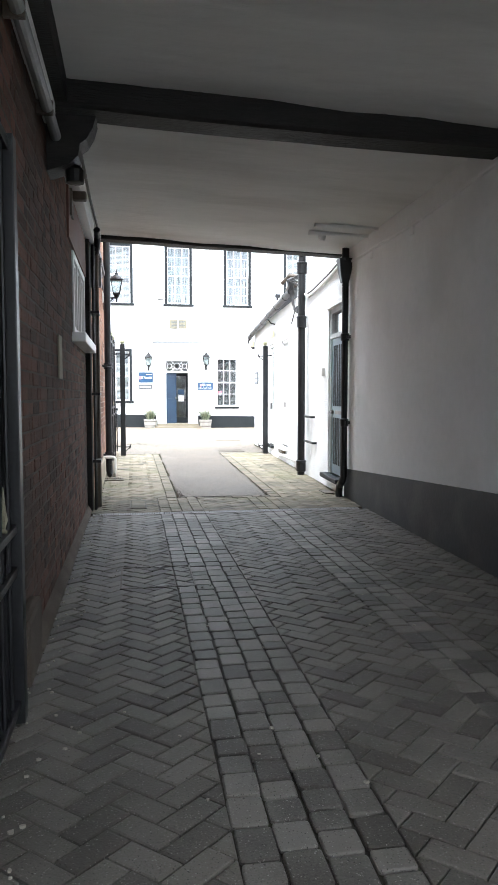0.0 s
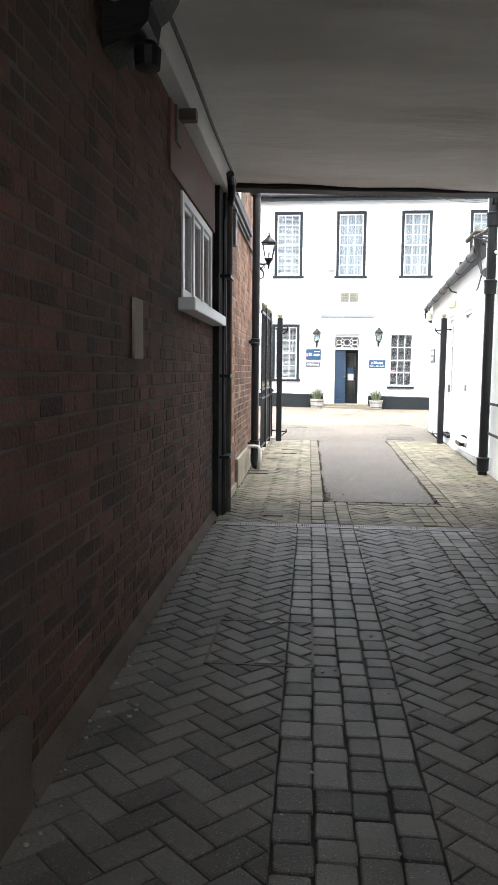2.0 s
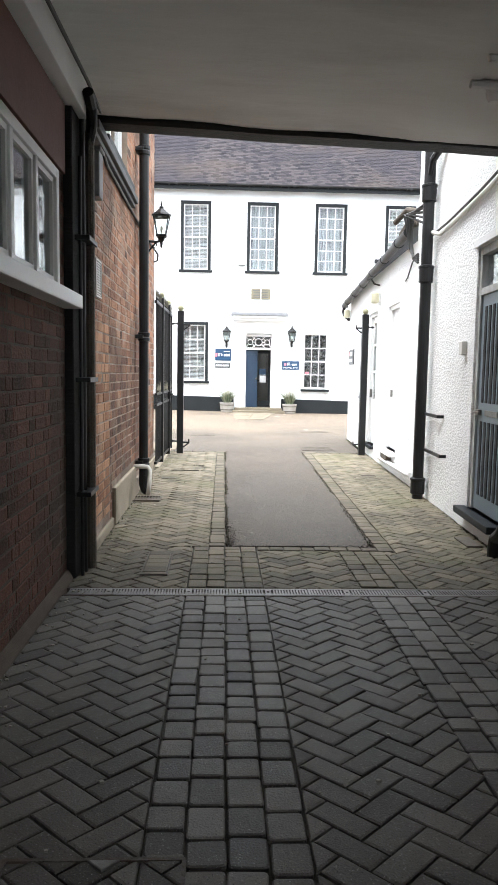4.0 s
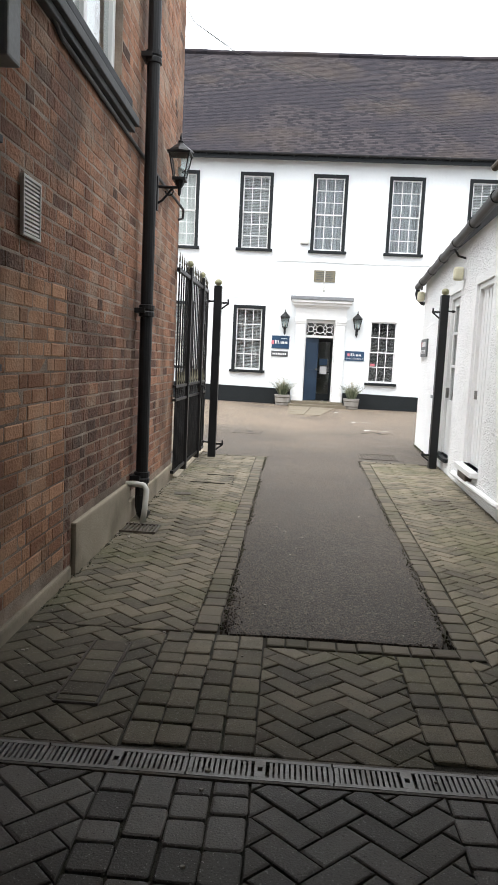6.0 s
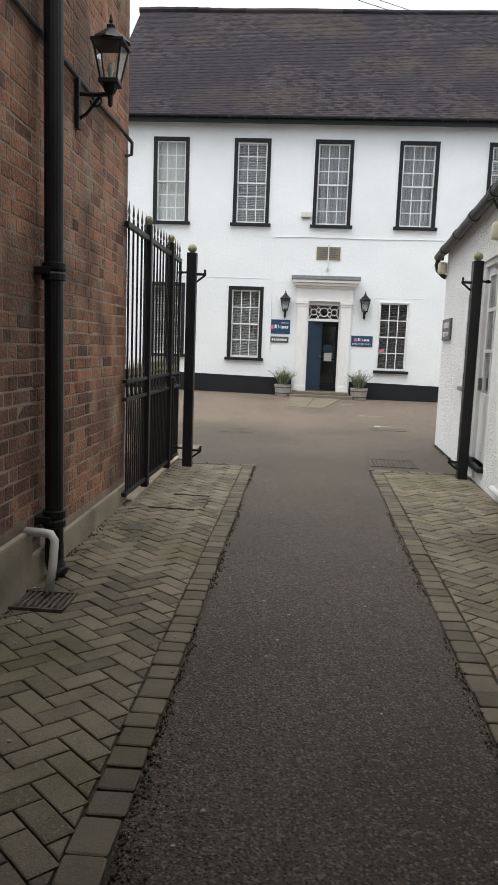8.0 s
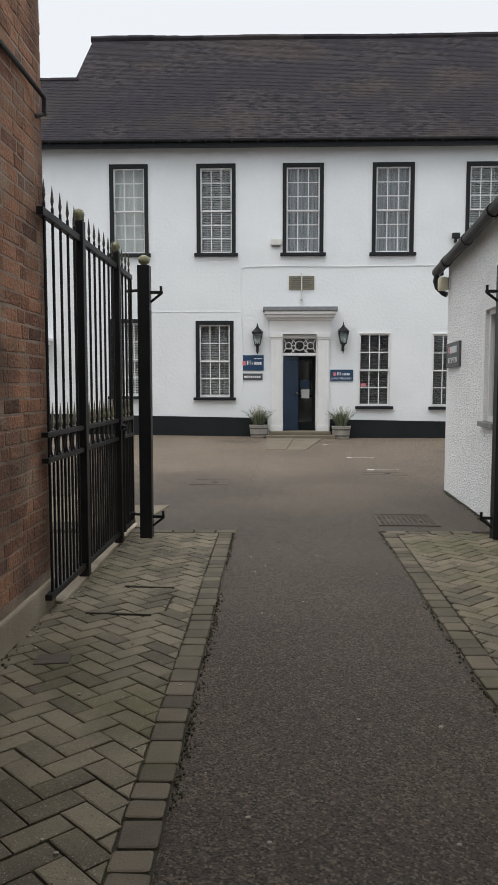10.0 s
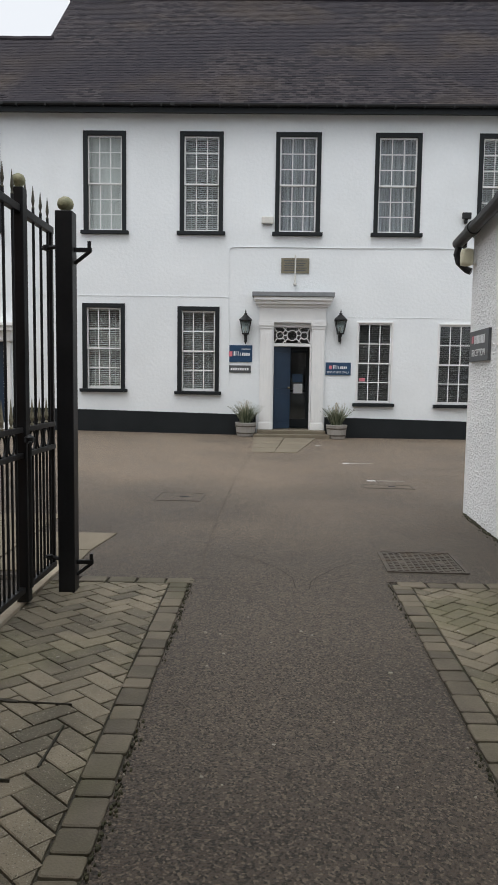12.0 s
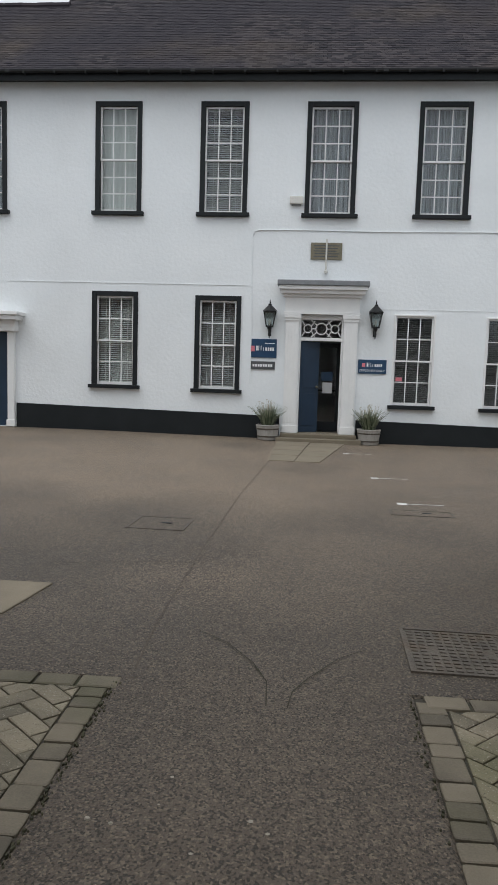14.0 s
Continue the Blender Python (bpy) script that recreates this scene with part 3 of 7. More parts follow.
# the white boxed plate along the top of the left wall, the dark one before the beam
solo("trim_plate", boxes((XL - 0.02, XL + 0.09, 4.97, 8.42, 3.0, 3.22), bev=0.008), PLASTER, "off-white boxed plate under the ceiling", "trim", kind="structure")
solo("trim_plate_dark", boxes((XL - 0.02, XL + 0.13, YA, 4.72, 3.06, 3.25), bev=0.008), BEAM, "black timber plate under the ceiling", "trim", kind="structure")
solo("trim_plate_white", boxes((XL - 0.02, XL + 0.06, YA, 4.72, 2.93, 3.055), bev=0.006), PLASTER, "off-white board under the timber plate", "trim", kind="structure")
# carved corbel under the beam
bm = bmesh.new()
prof = [(0.0, 3.0), (0.3, 3.0), (0.28, 2.93), (0.24, 2.86), (0.2, 2.83), (0.19, 2.76), (0.14, 2.71), (0.06, 2.68), (0.0, 2.66)]
fa = [bm.verts.new((XL + a, 4.74, z)) for a, z in prof]
fb = [bm.verts.new((XL + a, 4.95, z)) for a, z in prof]
bm.faces.new(fa)
bm.faces.new(fb[::-1])
for i in range(len(prof)):
    j = (i + 1) % len(prof)
    bm.faces.new((fa[i], fb[i], fb[j], fa[j]))
solo("trim_corbel", bm, BEAM, "black carved timber corbel under the beam", "corbel", kind="structure")
# dark post at the mouth of the passage
solo("trim_post", boxes((XL - 0.02, XL + 0.05, 8.1, 8.36, -0.03, 2.98), bev=0.01), BEAM, "black timber post at the end of the passage wall", "post", kind="structure")

# ---- rough-cast house and wing along the alley ----
def skew(u, d, z):
    """u metres along the right-hand wall (by y), d into it."""
    return (2.2 + 0.052 * (u - 10.4) + d, u, z)


DOOR_R = (8.86, 9.7, 0.2, 2.47)
PANEL_R = (13.06, 13.9, 0.3, 2.36)
GLAZED_R = (14.88, 15.72, 0.2, 2.4)
WIN_R = (15.98, 16.44, 0.98, 2.1)
solo("wall_roughcast", holed(8.73, 12.12, -0.05, 5.3, 0, 0.35, [DOOR_R], skew), PEBBLE, "white rough-cast wall of a two-storey house", "wall", kind="structure")
solo("wall_roughcast_end", boxes((2.64, 8, 11.85, 12.12, -0.05, 5.3)), PEBBLE, "white rough-cast end wall", "wall", kind="structure")
wall_wing = solo("wall_wing", holed(12.13, 18.3, -0.05, 2.98, 0, 0.3, [PANEL_R, GLAZED_R, WIN_R], skew), PEBBLE, "white pebbledashed wall of a low outbuilding", "wall", kind="structure")
def pebbledash(parent, u0, u1, z0, z1, holes, count, seed):
    """Small stones thrown on the right-hand wall, as low four-sided lumps."""
    rnd = random.Random(seed)
    verts, faces = [], []
    for _ in range(count):
        u, z, s, a = rnd.uniform(u0, u1), rnd.uniform(z0, z1), rnd.uniform(0.007, 0.017), rnd.uniform(0, 1.57)
        if any(h[0] - 0.1 < u < h[1] + 0.1 and h[2] - 0.1 < z < h[3] + 0.1 for h in holes):
            continue
        n = len(verts)
        for k in range(4):
            verts.append(skew(u + s * math.cos(a + k * 1.571), 0.002, z + s * rnd.uniform(0.7, 1.1) * math.sin(a + k * 1.571)))
        for k in range(4):
            verts.append(skew(u + 0.5 * s * math.cos(a + k * 1.571), -0.28 * s, z + 0.5 * s * math.sin(a + k * 1.571)))
        faces += [(n + k, n + (k + 1) % 4, n + 4 + (k + 1) % 4, n + 4 + k) for k in range(4)] + [(n + 4, n + 5, n + 6, n + 7)]
    me = bpy.data.meshes.new("pebbledash")
    me.from_pydata(verts, [], faces)
    me.materials.append(PEBBLE)
    tagged(part("pebbledash", me, PEBBLE, parent), kind="stuff")


pebbledash(wall_wing, 12.16, 18.28, 0.0, 2.9, [PANEL_R, GLAZED_R, WIN_R], 26000, 4)
solo("wall_wing_end", boxes((2.92, 7.5, 18.02, 18.28, -0.05, 2.98)), PEBBLE, "white pebbledashed end wall of the outbuilding", "wall", kind="structure")
bm = bmesh.new()
for k in range(16):
    a, b = k / 16, (k + 1) / 16
    q = []
    for y, z0 in ((12.14, 3.13), (18.5, 2.86)):
        for t, lift in ((a, 0.018), (b, 0.0)):
            q.append(bm.verts.new((2.2 + 0.052 * (y - 10.4) - 0.1 + 3.2 * t, y, z0 + 2.2 * t + lift)))
    bm.faces.new((q[0], q[2], q[3], q[1]))
solo("roof_wing", bm, SLATE, "dark slate lean-to roof of the outbuilding", "roof", kind="structure")

# ---- the white front ----
UP = [(-6.78, -5.76), (-3.8, -2.79), (-1.53, -0.51), (0.71, 1.77), (3.02, 4.1), (5.42, 6.45)]
LOW = [(-3.85, -2.83, 1.1, 3.13), (-1.57, -0.57, 1.07, 3.08), (2.7, 3.57, 0.84, 2.77), (4.62, 5.49, 0.83, 2.75)]
holes = [(a, b, 4.82, 7.1) for a, b in UP] + LOW + [(0.7, 1.64, 0.18, 2.68), (-6.75, -5.75, 0.1, 2.2)]
front_place = lambda u, d, z: (u, FY + d, z)
solo("wall_front", holed(-14.0, 12.0, -0.1, 7.62, 0, 0.32, holes, front_place), ROUGHCAST, "white painted rough render front of an old office", "wall", kind="structure")
# dark plinth, its top running down to the right
bm = bmesh.new()
for xa, xb in ((-14.0, -6.95), (-5.55, 0.33), (1.98, 12.0)):
    zt = lambda x: 0.53 - 0.018 * x
    v = [bm.verts.new((x, FY - d, z)) for d in (0.03, -0.01) for x in (xa, xb) for z in (-0.05, zt(x))]
    for q in ((0, 1, 3, 2), (4, 6, 7, 5), (0, 4, 5, 1), (2, 3, 7, 6), (0, 2, 6, 4), (1, 5, 7, 3)):
        bm.faces.new([v[i] for i in q])
solo("trim_plinth", bm, CHARCOAL, "charcoal painted plinth of the white front", "plinth", kind="structure")
# rooms behind, closed
solo("room_back", boxes((-14, 12, 32.2, 32.4, -0.1, 7.7)), ROOM, "inner wall of the rooms", "wall", kind="structure")
solo("room_floor", boxes((-14, 12, FY + 0.33, 32.19, 0.0, 0.16), (-14, 12, FY + 0.33, 32.19, 3.6, 4.2)), ROOM, "floors of the rooms", "floor", kind="structure")
solo("room_ceiling", boxes((-14, 12, FY + 0.33, 32.19, 7.5, 7.7)), ROOM, "ceiling of the upper rooms", "ceiling", kind="structure")

# roofs in lapped courses of tiles
def tiled(name, xa, xb, y0, z0, y1, z1, label, mat, wave=0.01, tw=0.17, course=0.1):
    """Courses of clay tiles: each tile is a slightly tipped quad with a front edge."""
    verts, faces = [], []
    L = math.hypot(y1 - y0, z1 - z0)
    dy, dz = (y1 - y0) / L, (z1 - z0) / L
    rows = int(L / course)
    rnd = random.Random(5)
    for r in range(rows):
        s0, s1 = r * course, (r + 1) * course + 0.02
        x = xa - (tw / 2 if r % 2 else 0)
        row0 = s0
        while x < xb:
            s0 = row0
            a, b = max(x, xa) + 0.003, min(x + tw, xb) - 0.003
            if b - a > 0.02:
                j = rnd.uniform(-0.002, 0.004)
                s0 += rnd.uniform(-0.007, 0.007)
                w = lambda q, s: wave * noise.noise((q * 0.35, s * 0.4, 1.0))
                pts = []
                for q, s, up in ((a, s0, 0.007 + j), (b, s0, 0.007 + j), (b, s1, 0.001), (a, s1, 0.001)):
                    h = up + w(q, s)
                    pts.append((q, y0 + dy * s - dz * h, z0 + dz * s + dy * h))
                for q, s in ((a, s0), (b, s0)):
                    h = w(q, s) - 0.01
                    pts.append((q, y0 + dy * s - dz * h, z0 + dz * s + dy * h))
                k = len(verts)
                verts += pts
                faces += [(k, k + 1, k + 2, k + 3), (k + 4, k + 5, k + 1, k)]
            x += tw
    me = bpy.data.meshes.new(name)
    me.from_pydata(verts, [], faces)
    me.materials.append(mat)
    return tagged(new(name, me), label, "roof", kind="structure")


EY, EZ, RY, RZ = 27.42, 7.6, 32.5, 12.45
tiled("roof_main", -5.3, 12.4, EY, EZ, RY, RZ, "long brown clay tile roof, slightly sagging", ROOFT)
tiled("roof_low", -14.0, -5.28, EY, EZ, 30.2, 10.26, "lower brown clay tile roof", ROOFT)
bm = bmesh.new()
for i in range(44):
    x = -5.35 + i * 0.4
    z = RZ + 0.05 * noise.noise((x * 0.35, 2.8, 1)) + 0.01
    rod(bm, (x, RY, z), (x + 0.41, RY, z + random.uniform(-0.012, 0.012)), 0.11, 8)
for i in range(22):
    x = -14 + i * 0.4
    rod(bm, (x, 30.22, 10.24), (x + 0.41, 30.22, 10.24 + random.uniform(-0.01, 0.01)), 0.1, 8)
solo("trim_ridge", bm, ROOFT, "clay ridge tiles along the roofs", "ridge tile", kind="structure")
bm = bmesh.new()
for q in (((-5.3, EY, EZ), (-5.3, RY, RZ), (-5.3, 37.5, EZ)), ((12.3, EY, EZ), (12.3, RY, RZ), (12.3, 37.5, EZ))):
    bm.faces.new([bm.verts.new(p) for p in q])
q = [(-14, RY, RZ - 0.03), (12.4, RY, RZ - 0.03), (12.4, 37.5, EZ), (-14, 37.5, EZ)]
bm.faces.new([bm.verts.new(p) for p in ((-5.3, RY, RZ - 0.03), (12.3, RY, RZ - 0.03), (12.3, 37.5, EZ), (-5.3, 37.5, EZ))])
bm.faces.new([bm.verts.new(p) for p in ((-14, 30.2, 10.2), (-5.3, 30.2, 10.2), (-5.3, 33, EZ), (-14, 33, EZ))])
solo("roof_rear", bm, ROOFT, "rear slopes and gable of the roof", "roof", kind="structure")
# closing walls that no view shows: the street behind, the sides of the court
solo("wall_street", boxes((-30, 30, -16.4, -16, -0.1, 4.5)), ROUGHCAST, "plain house front across the street", "wall", kind="structure")
solo("wall_court_left", boxes((-14.5, -14.1, 13.6, 28.1, -0.1, 6)), ROUGHCAST, "plain white wall closing the court", "wall", kind="structure")
solo("wall_court_right", boxes((12.1, 12.5, 12.1, 28.1, -0.1, 6)), ROUGHCAST, "plain white wall closing the court", "wall", kind="structure")

# concrete fillet and guard stone at the foot of the passage wall
bm = bmesh.new()
pf = [(0.0, -0.03), (0.055, -0.03), (0.05, 0.015), (0.022, 0.06), (0.0, 0.08)]
ra = [bm.verts.new((XL + a, 3.78, z)) for a, z in pf]
rb = [bm.verts.new((XL + a * 0.7, 8.09, z * 0.8)) for a, z in pf]
bm.faces.new(ra)
bm.faces.new(rb[::-1])
for k in range(5):
    bm.faces.new((ra[k], ra[(k + 1) % 5], rb[(k + 1) % 5], rb[k]))
solo("trim_fillet", bm, MORTARD, "worn concrete fillet at the foot of the passage wall", "trim", kind="structure")
solo("trim_guard_stone", boxes((XL - 0.02, XL + 0.05, 3.34, 3.76, -0.03, 0.3), bev=0.03), MORTARD, "worn concrete guard block at the foot of the wall", "trim", kind="structure")

# plain tops that close the houses
solo("roof_house", boxes((-9.0, XB - 0.02, 8.4, CORNER, 5.26, 5.4)), SLATE, "plain roof over the brick house", "roof", kind="structure")
solo("roof_passage", boxes((-6.0, 7.0, YA, YE - 0.12, 5.11, 5.25)), SLATE, "plain roof over the passage storey", "roof", kind="structure")
solo("roof_roughcast", boxes((2.1, 8.0, 8.74, 12.12, 5.31, 5.45)), SLATE, "plain roof over the rough-cast house", "roof", kind="structure")
solo("wall_house_side", boxes((-9.4, -9.01, YA, CORNER, -0.05, 5.25)), BRICKJ, "plain far wall of the brick house", "wall", kind="structure")
solo("trim_red_render", boxes((XL - 0.01, XL + 0.012, 6.1, 8.08, 2.56, 2.975), bev=0.004), REDP, "smooth red-brown painted render over the window", "trim", kind="structure")

# ---- windows of the white front ----
PANES = {}


def sash_window(name, x0, x1, z0, z1, rows, cover, label, y=FY, dark=0.1, cols=3, sill_mat=CHARCOAL, trim=CHARCOAL):
    """A two-leaf sash window set in its opening, with a covering behind the glass. Parts are laid out from the foot of the opening."""
    w, h = x1 - x0, z1 - z0
    win = thing(name, ((x0 + x1) / 2, y, z0), label=label, category="window", kind="structure")
    a = w / 2
    part("architrave", boxes((-a, -a + dark, -0.03, 0.12, 0, h), (a - dark, a, -0.03, 0.12, 0, h), (-a + dark, a - dark, -0.03, 0.12, h - dark, h), bev=0.006), trim, win, "dark painted frame")
    part("sill", boxes((-a - 0.06, a + 0.06, -0.1, 0.12, -0.08, 0.0), bev=0.01), sill_mat, win, "dark painted sill")
    i, s = a - dark, 0.035
    top = h - dark
    half = top / 2
    gw = (2 * i - 2 * s - (cols - 1) * 0.022) / cols
    for k, (za, zb, yo) in enumerate(((0.002, half + 0.02, 0.075), (half - 0.015, top, 0.03))):
        n = rows[k]
        dims = [(-i, -i + s, yo, yo + 0.035, za, zb), (i - s, i, yo, yo + 0.035, za, zb), (-i + s, i - s, yo, yo + 0.035, za, za + (0.06 if k == 0 else 0.035)), (-i + s, i - s, yo, yo + 0.035, zb - 0.035, zb)]
        lo = za + (0.06 if k == 0 else 0.035)
        gh = (zb - 0.035 - lo - (n - 1) * 0.022) / n
        for c in range(1, cols):
            xc = -i + s + c * gw + (c - 0.5) * 0.022
            dims.append((xc - 0.011, xc + 0.011, yo + 0.004, yo + 0.03, lo, zb - 0.035))
        for r in range(1, n):
            zc = lo + r * gh + (r - 0.5) * 0.022
            for c in range(cols):
                xa = -i + s + c * (gw + 0.022)
                dims.append((xa, xa + gw, yo + 0.005, yo + 0.029, zc - 0.011, zc + 0.011))
        sash = part("sash", boxes(*dims), WHITE, win, "white glazing bars")
        key = (round(gw, 3), round(gh, 3))
        if key not in PANES:
            PANES[key] = mesh_of("pane", boxes((0, gw, 0, 0.004, 0, gh)), GLASS)
        for c in range(cols):
            for r in range(n):
                p = part("pane", PANES[key], GLASS, sash, at=(-i + s + c * (gw + 0.022), yo + 0.014, lo + r * (gh + 0.022)))
                p.matrix_basis = p.matrix_basis @ pose(0, 0, 0, random.uniform(-0.4, 0.4), 0, random.uniform(-0.4, 0.4))
                p.visible_shadow = False
    cz = {"net": (0.0, top), "drape": (0.0, top), "blind": (0.0, top), "dark_blind": (0.0, top), "mid_blind": (0.0, top), "half": (0.35, top)}[cover]
    bm = bmesh.new()
    if cover in ("net", "drape"):
        n = 40
        amp = 0.004 if cover == "net" else 0.035
        ph = random.uniform(0, 6)
        front = [[bm.verts.new((-i + 2 * i * k / n, 0.2 + d + amp * math.sin(ph + k * 1.15 + 0.4 * math.sin(k * 0.7)), z)) for k in range(n + 1)] for d in (0, 0.004) for z in (0.0, top)]
        for k in range(n):
            bm.faces.new((front[0][k], front[0][k + 1], front[1][k + 1], front[1][k]))
            bm.faces.new((front[2][k], front[3][k], front[3][k + 1], front[2][k + 1]))
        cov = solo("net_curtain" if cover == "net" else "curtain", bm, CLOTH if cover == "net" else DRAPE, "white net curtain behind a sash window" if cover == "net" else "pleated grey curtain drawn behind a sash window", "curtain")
    else:
        pitch = 0.045
        z = cz[0] + 0.03
        tilt = radians(42)
        while z < top - 0.02:
            dy, dz = 0.02 * math.cos(tilt), 0.02 * math.sin(tilt)
            q = [(-i, 0.2 - dy, z - dz), (i, 0.2 - dy, z - dz), (i, 0.2 + dy, z + dz), (-i, 0.2 + dy, z + dz)]
            lo4 = [bm.verts.new(p) for p in q]
            up4 = [bm.verts.new((p[0], p[1] - 0.001, p[2] + 0.002)) for p in q]
            bm.faces.new(lo4)
            bm.faces.new(up4[::-1])
            for k in range(4):
                bm.faces.new((lo4[k], lo4[(k + 1) % 4], up4[(k + 1) % 4], up4[k]))
            z += pitch
        box(bm, -i, i, 0.175, 0.225, top - 0.04, top)
        for xx in (-i * 0.6, i * 0.6):
            box(bm, xx - 0.008, xx + 0.008, 0.176, 0.178, cz[0], top)
        cov = solo("venetian_blind", bm, {"dark_blind": BLINDD, "mid_blind": BLINDM}.get(cover, BLIND), "dark venetian blind lowered behind a sash window" if cover == "dark_blind" else "pale venetian blind behind a sash window", "blind")
    cov.matrix_world = pose((x0 + x1) / 2, y, z0)
    return win


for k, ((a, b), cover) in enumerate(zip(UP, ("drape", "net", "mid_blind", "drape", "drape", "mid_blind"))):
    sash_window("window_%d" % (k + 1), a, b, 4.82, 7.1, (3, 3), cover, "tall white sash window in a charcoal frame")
for k, ((a, b, z0, z1), cover) in enumerate(zip(LOW, ("blind", "mid_blind", "dark_blind", "dark_blind"))):
    sash_window("window_%d" % (k + 7), a, b, z0, z1, (2, 2), cover, "ground floor sash window with white bars" if k > 1 else "ground floor sash window in a charcoal frame", dark=0.1 if k < 2 else 0.035, trim=CHARCOAL if k < 2 else WHITE)

part("sticker", boxes((-0.335, -0.2, 0.083, 0.085, 0.52, 0.6)), SIGNP, bpy.data.objects["window_9"], "small red sticker on the glass")
# drip mould lines and eaves
solo("trim_string", boxes((-14, -0.42, FY - 0.009, FY, 3.305, 3.325), (2.2, 12, FY - 0.007, FY, 2.865, 2.88), bev=0.002), ROUGHCAST, "thin raised line in the render", "trim", kind="structure")
bm = bmesh.new()
box(bm, -14, 12.3, EY + 0.02, EY + 0.06, EZ - 0.2, EZ + 0.0)
box(bm, -14, 12.3, EY + 0.061, FY + 0.01, EZ - 0.1, EZ - 0.07)
solo("trim_fascia", bm, CHARCOAL, "charcoal painted eaves board", "fascia", kind="structure")
bm = bmesh.new()
pr = [(-0.055, 0.0), (-0.05, -0.035), (-0.03, -0.055), (0.0, -0.062), (0.03, -0.055), (0.05, -0.035), (0.055, 0.0), (0.045, 0.0), (0.04, -0.03), (0, -0.05), (-0.04, -0.03), (-0.045, 0.0)]
ra = [bm.verts.new((-14, EY - 0.04 + p, EZ - 0.02 + q)) for p, q in pr]
rb = [bm.verts.new((12.3, EY - 0.04 + p, EZ - 0.02 + q)) for p, q in pr]
for k in range(len(pr)):
    bm.faces.new((ra[k], ra[(k + 1) % len(pr)], rb[(k + 1) % len(pr)], rb[k]))
gut = thing("gutter", label="long black gutter along the tiled eaves", category="gutter")
part("trough", bm, BLACK, gut)
arm = mesh_of("bracket", boxes((0, 0.03, EY - 0.1, EY + 0.02, EZ - 0.1, EZ - 0.085), (0, 0.03, EY - 0.1, EY - 0.092, EZ - 0.085, EZ - 0.02)), BLACK)
union = mesh_of("union", boxes((0, 0.09, EY - 0.1, EY + 0.016, EZ - 0.088, EZ - 0.016), bev=0.012), BLACK)
for k in range(40):
    part("bracket", arm, BLACK, gut, at=(-13.8 + k * 0.66, 0, 0))
for k in range(7):
    part("union", union, BLACK, gut, at=(-13.4 + k * 3.9, 0, 0))

# ---- front door with its classical case ----
DX0, DX1 = 0.7, 1.64
dcase = thing("door_1", ((DX0 + DX1) / 2, FY, 0.18), label="navy front door in a white pilastered case, one leaf open", category="door", kind="structure")
hw = (DX1 - DX0) / 2
for sx in (-1, 1):
    xa, xb = sorted((sx * hw, sx * (hw + 0.295)))
    bm = boxes((xa, xb, -0.09, 0.0, 0.16, 2.4), (xa - 0.02, xb + 0.02, -0.12, 0.0, 0.0, 0.16), (xa - 0.015, xb + 0.015, -0.11, 0.0, 2.4, 2.46), (xa - 0.03, xb + 0.03, -0.13, 0.0, 2.46, 2.54), bev=0.006)
    for f in range(4):
        xc = xa + 0.045 + f * 0.068
        box(bm, xc - 0.018, xc + 0.018, -0.1, -0.09, 0.22, 2.3, bev=0.004)
    part("pilaster", bm, WHITE, dcase, "white fluted pilaster")
part("frieze", boxes((-hw - 0.32, hw + 0.32, -0.1, 0.0, 2.54, 2.9), (-hw - 0.34, hw + 0.34, -0.12, 0.0, 2.54, 2.59), bev=0.006), WHITE, dcase)
part("cornice", boxes((-hw - 0.36, hw + 0.36, -0.16, 0.0, 2.9, 2.96), (-hw - 0.41, hw + 0.41, -0.26, 0.0, 2.96, 3.04), (-hw - 0.45, hw + 0.45, -0.34, 0.0, 3.04, 3.118), bev=0.01), WHITE, dcase, "white moulded cornice")
part("lead_cap", boxes((-hw - 0.49, hw + 0.49, -0.38, 0.0, 3.12, 3.225), bev=0.015), LEAD, dcase, "grey lead capping")
part("door_frame", boxes((-hw, -hw + 0.04, 0.03, 0.14, 0, 2.5), (hw - 0.04, hw, 0.03, 0.14, 0, 2.5), (-hw + 0.04, hw - 0.04, 0.03, 0.14, 1.99, 2.06), (-hw + 0.04, hw - 0.04, 0.03, 0.14, 2.44, 2.5), bev=0.005), WHITE, dcase)
bm = bmesh.new()
for cx in (-0.29, 0.0, 0.29):
    R = 0.12 if cx == 0 else 0.085
    pts = [(cx + R * math.cos(t * math.pi / 10), 0.07, 2.25 + R * math.sin(t * math.pi / 10)) for t in range(21)]
    tube(bm, pts, 0.014, 6)
for sx in (-1, 1):
    for (ax, az, bx, bz) in ((0.1, 2.33, 0.22, 2.43), (0.1, 2.17, 0.22, 2.07), (0.36, 2.32, 0.42, 2.42), (0.36, 2.18, 0.42, 2.08), (0.2, 2.25, 0.12, 2.25), (0.14, 2.42, 0.21, 2.31), (0.14, 2.08, 0.21, 2.19)):
        rod(bm, (sx * ax, 0.07, az), (sx * bx, 0.07, bz), 0.014, 6)
part("fanlight", bm, WHITE, dcase, "white pierced fanlight tracery")
fp = part("fanlight_pane", boxes((-hw + 0.042, hw - 0.042, 0.1, 0.104, 2.062, 2.438)), GLASS, dcase)
fp.visible_shadow = False
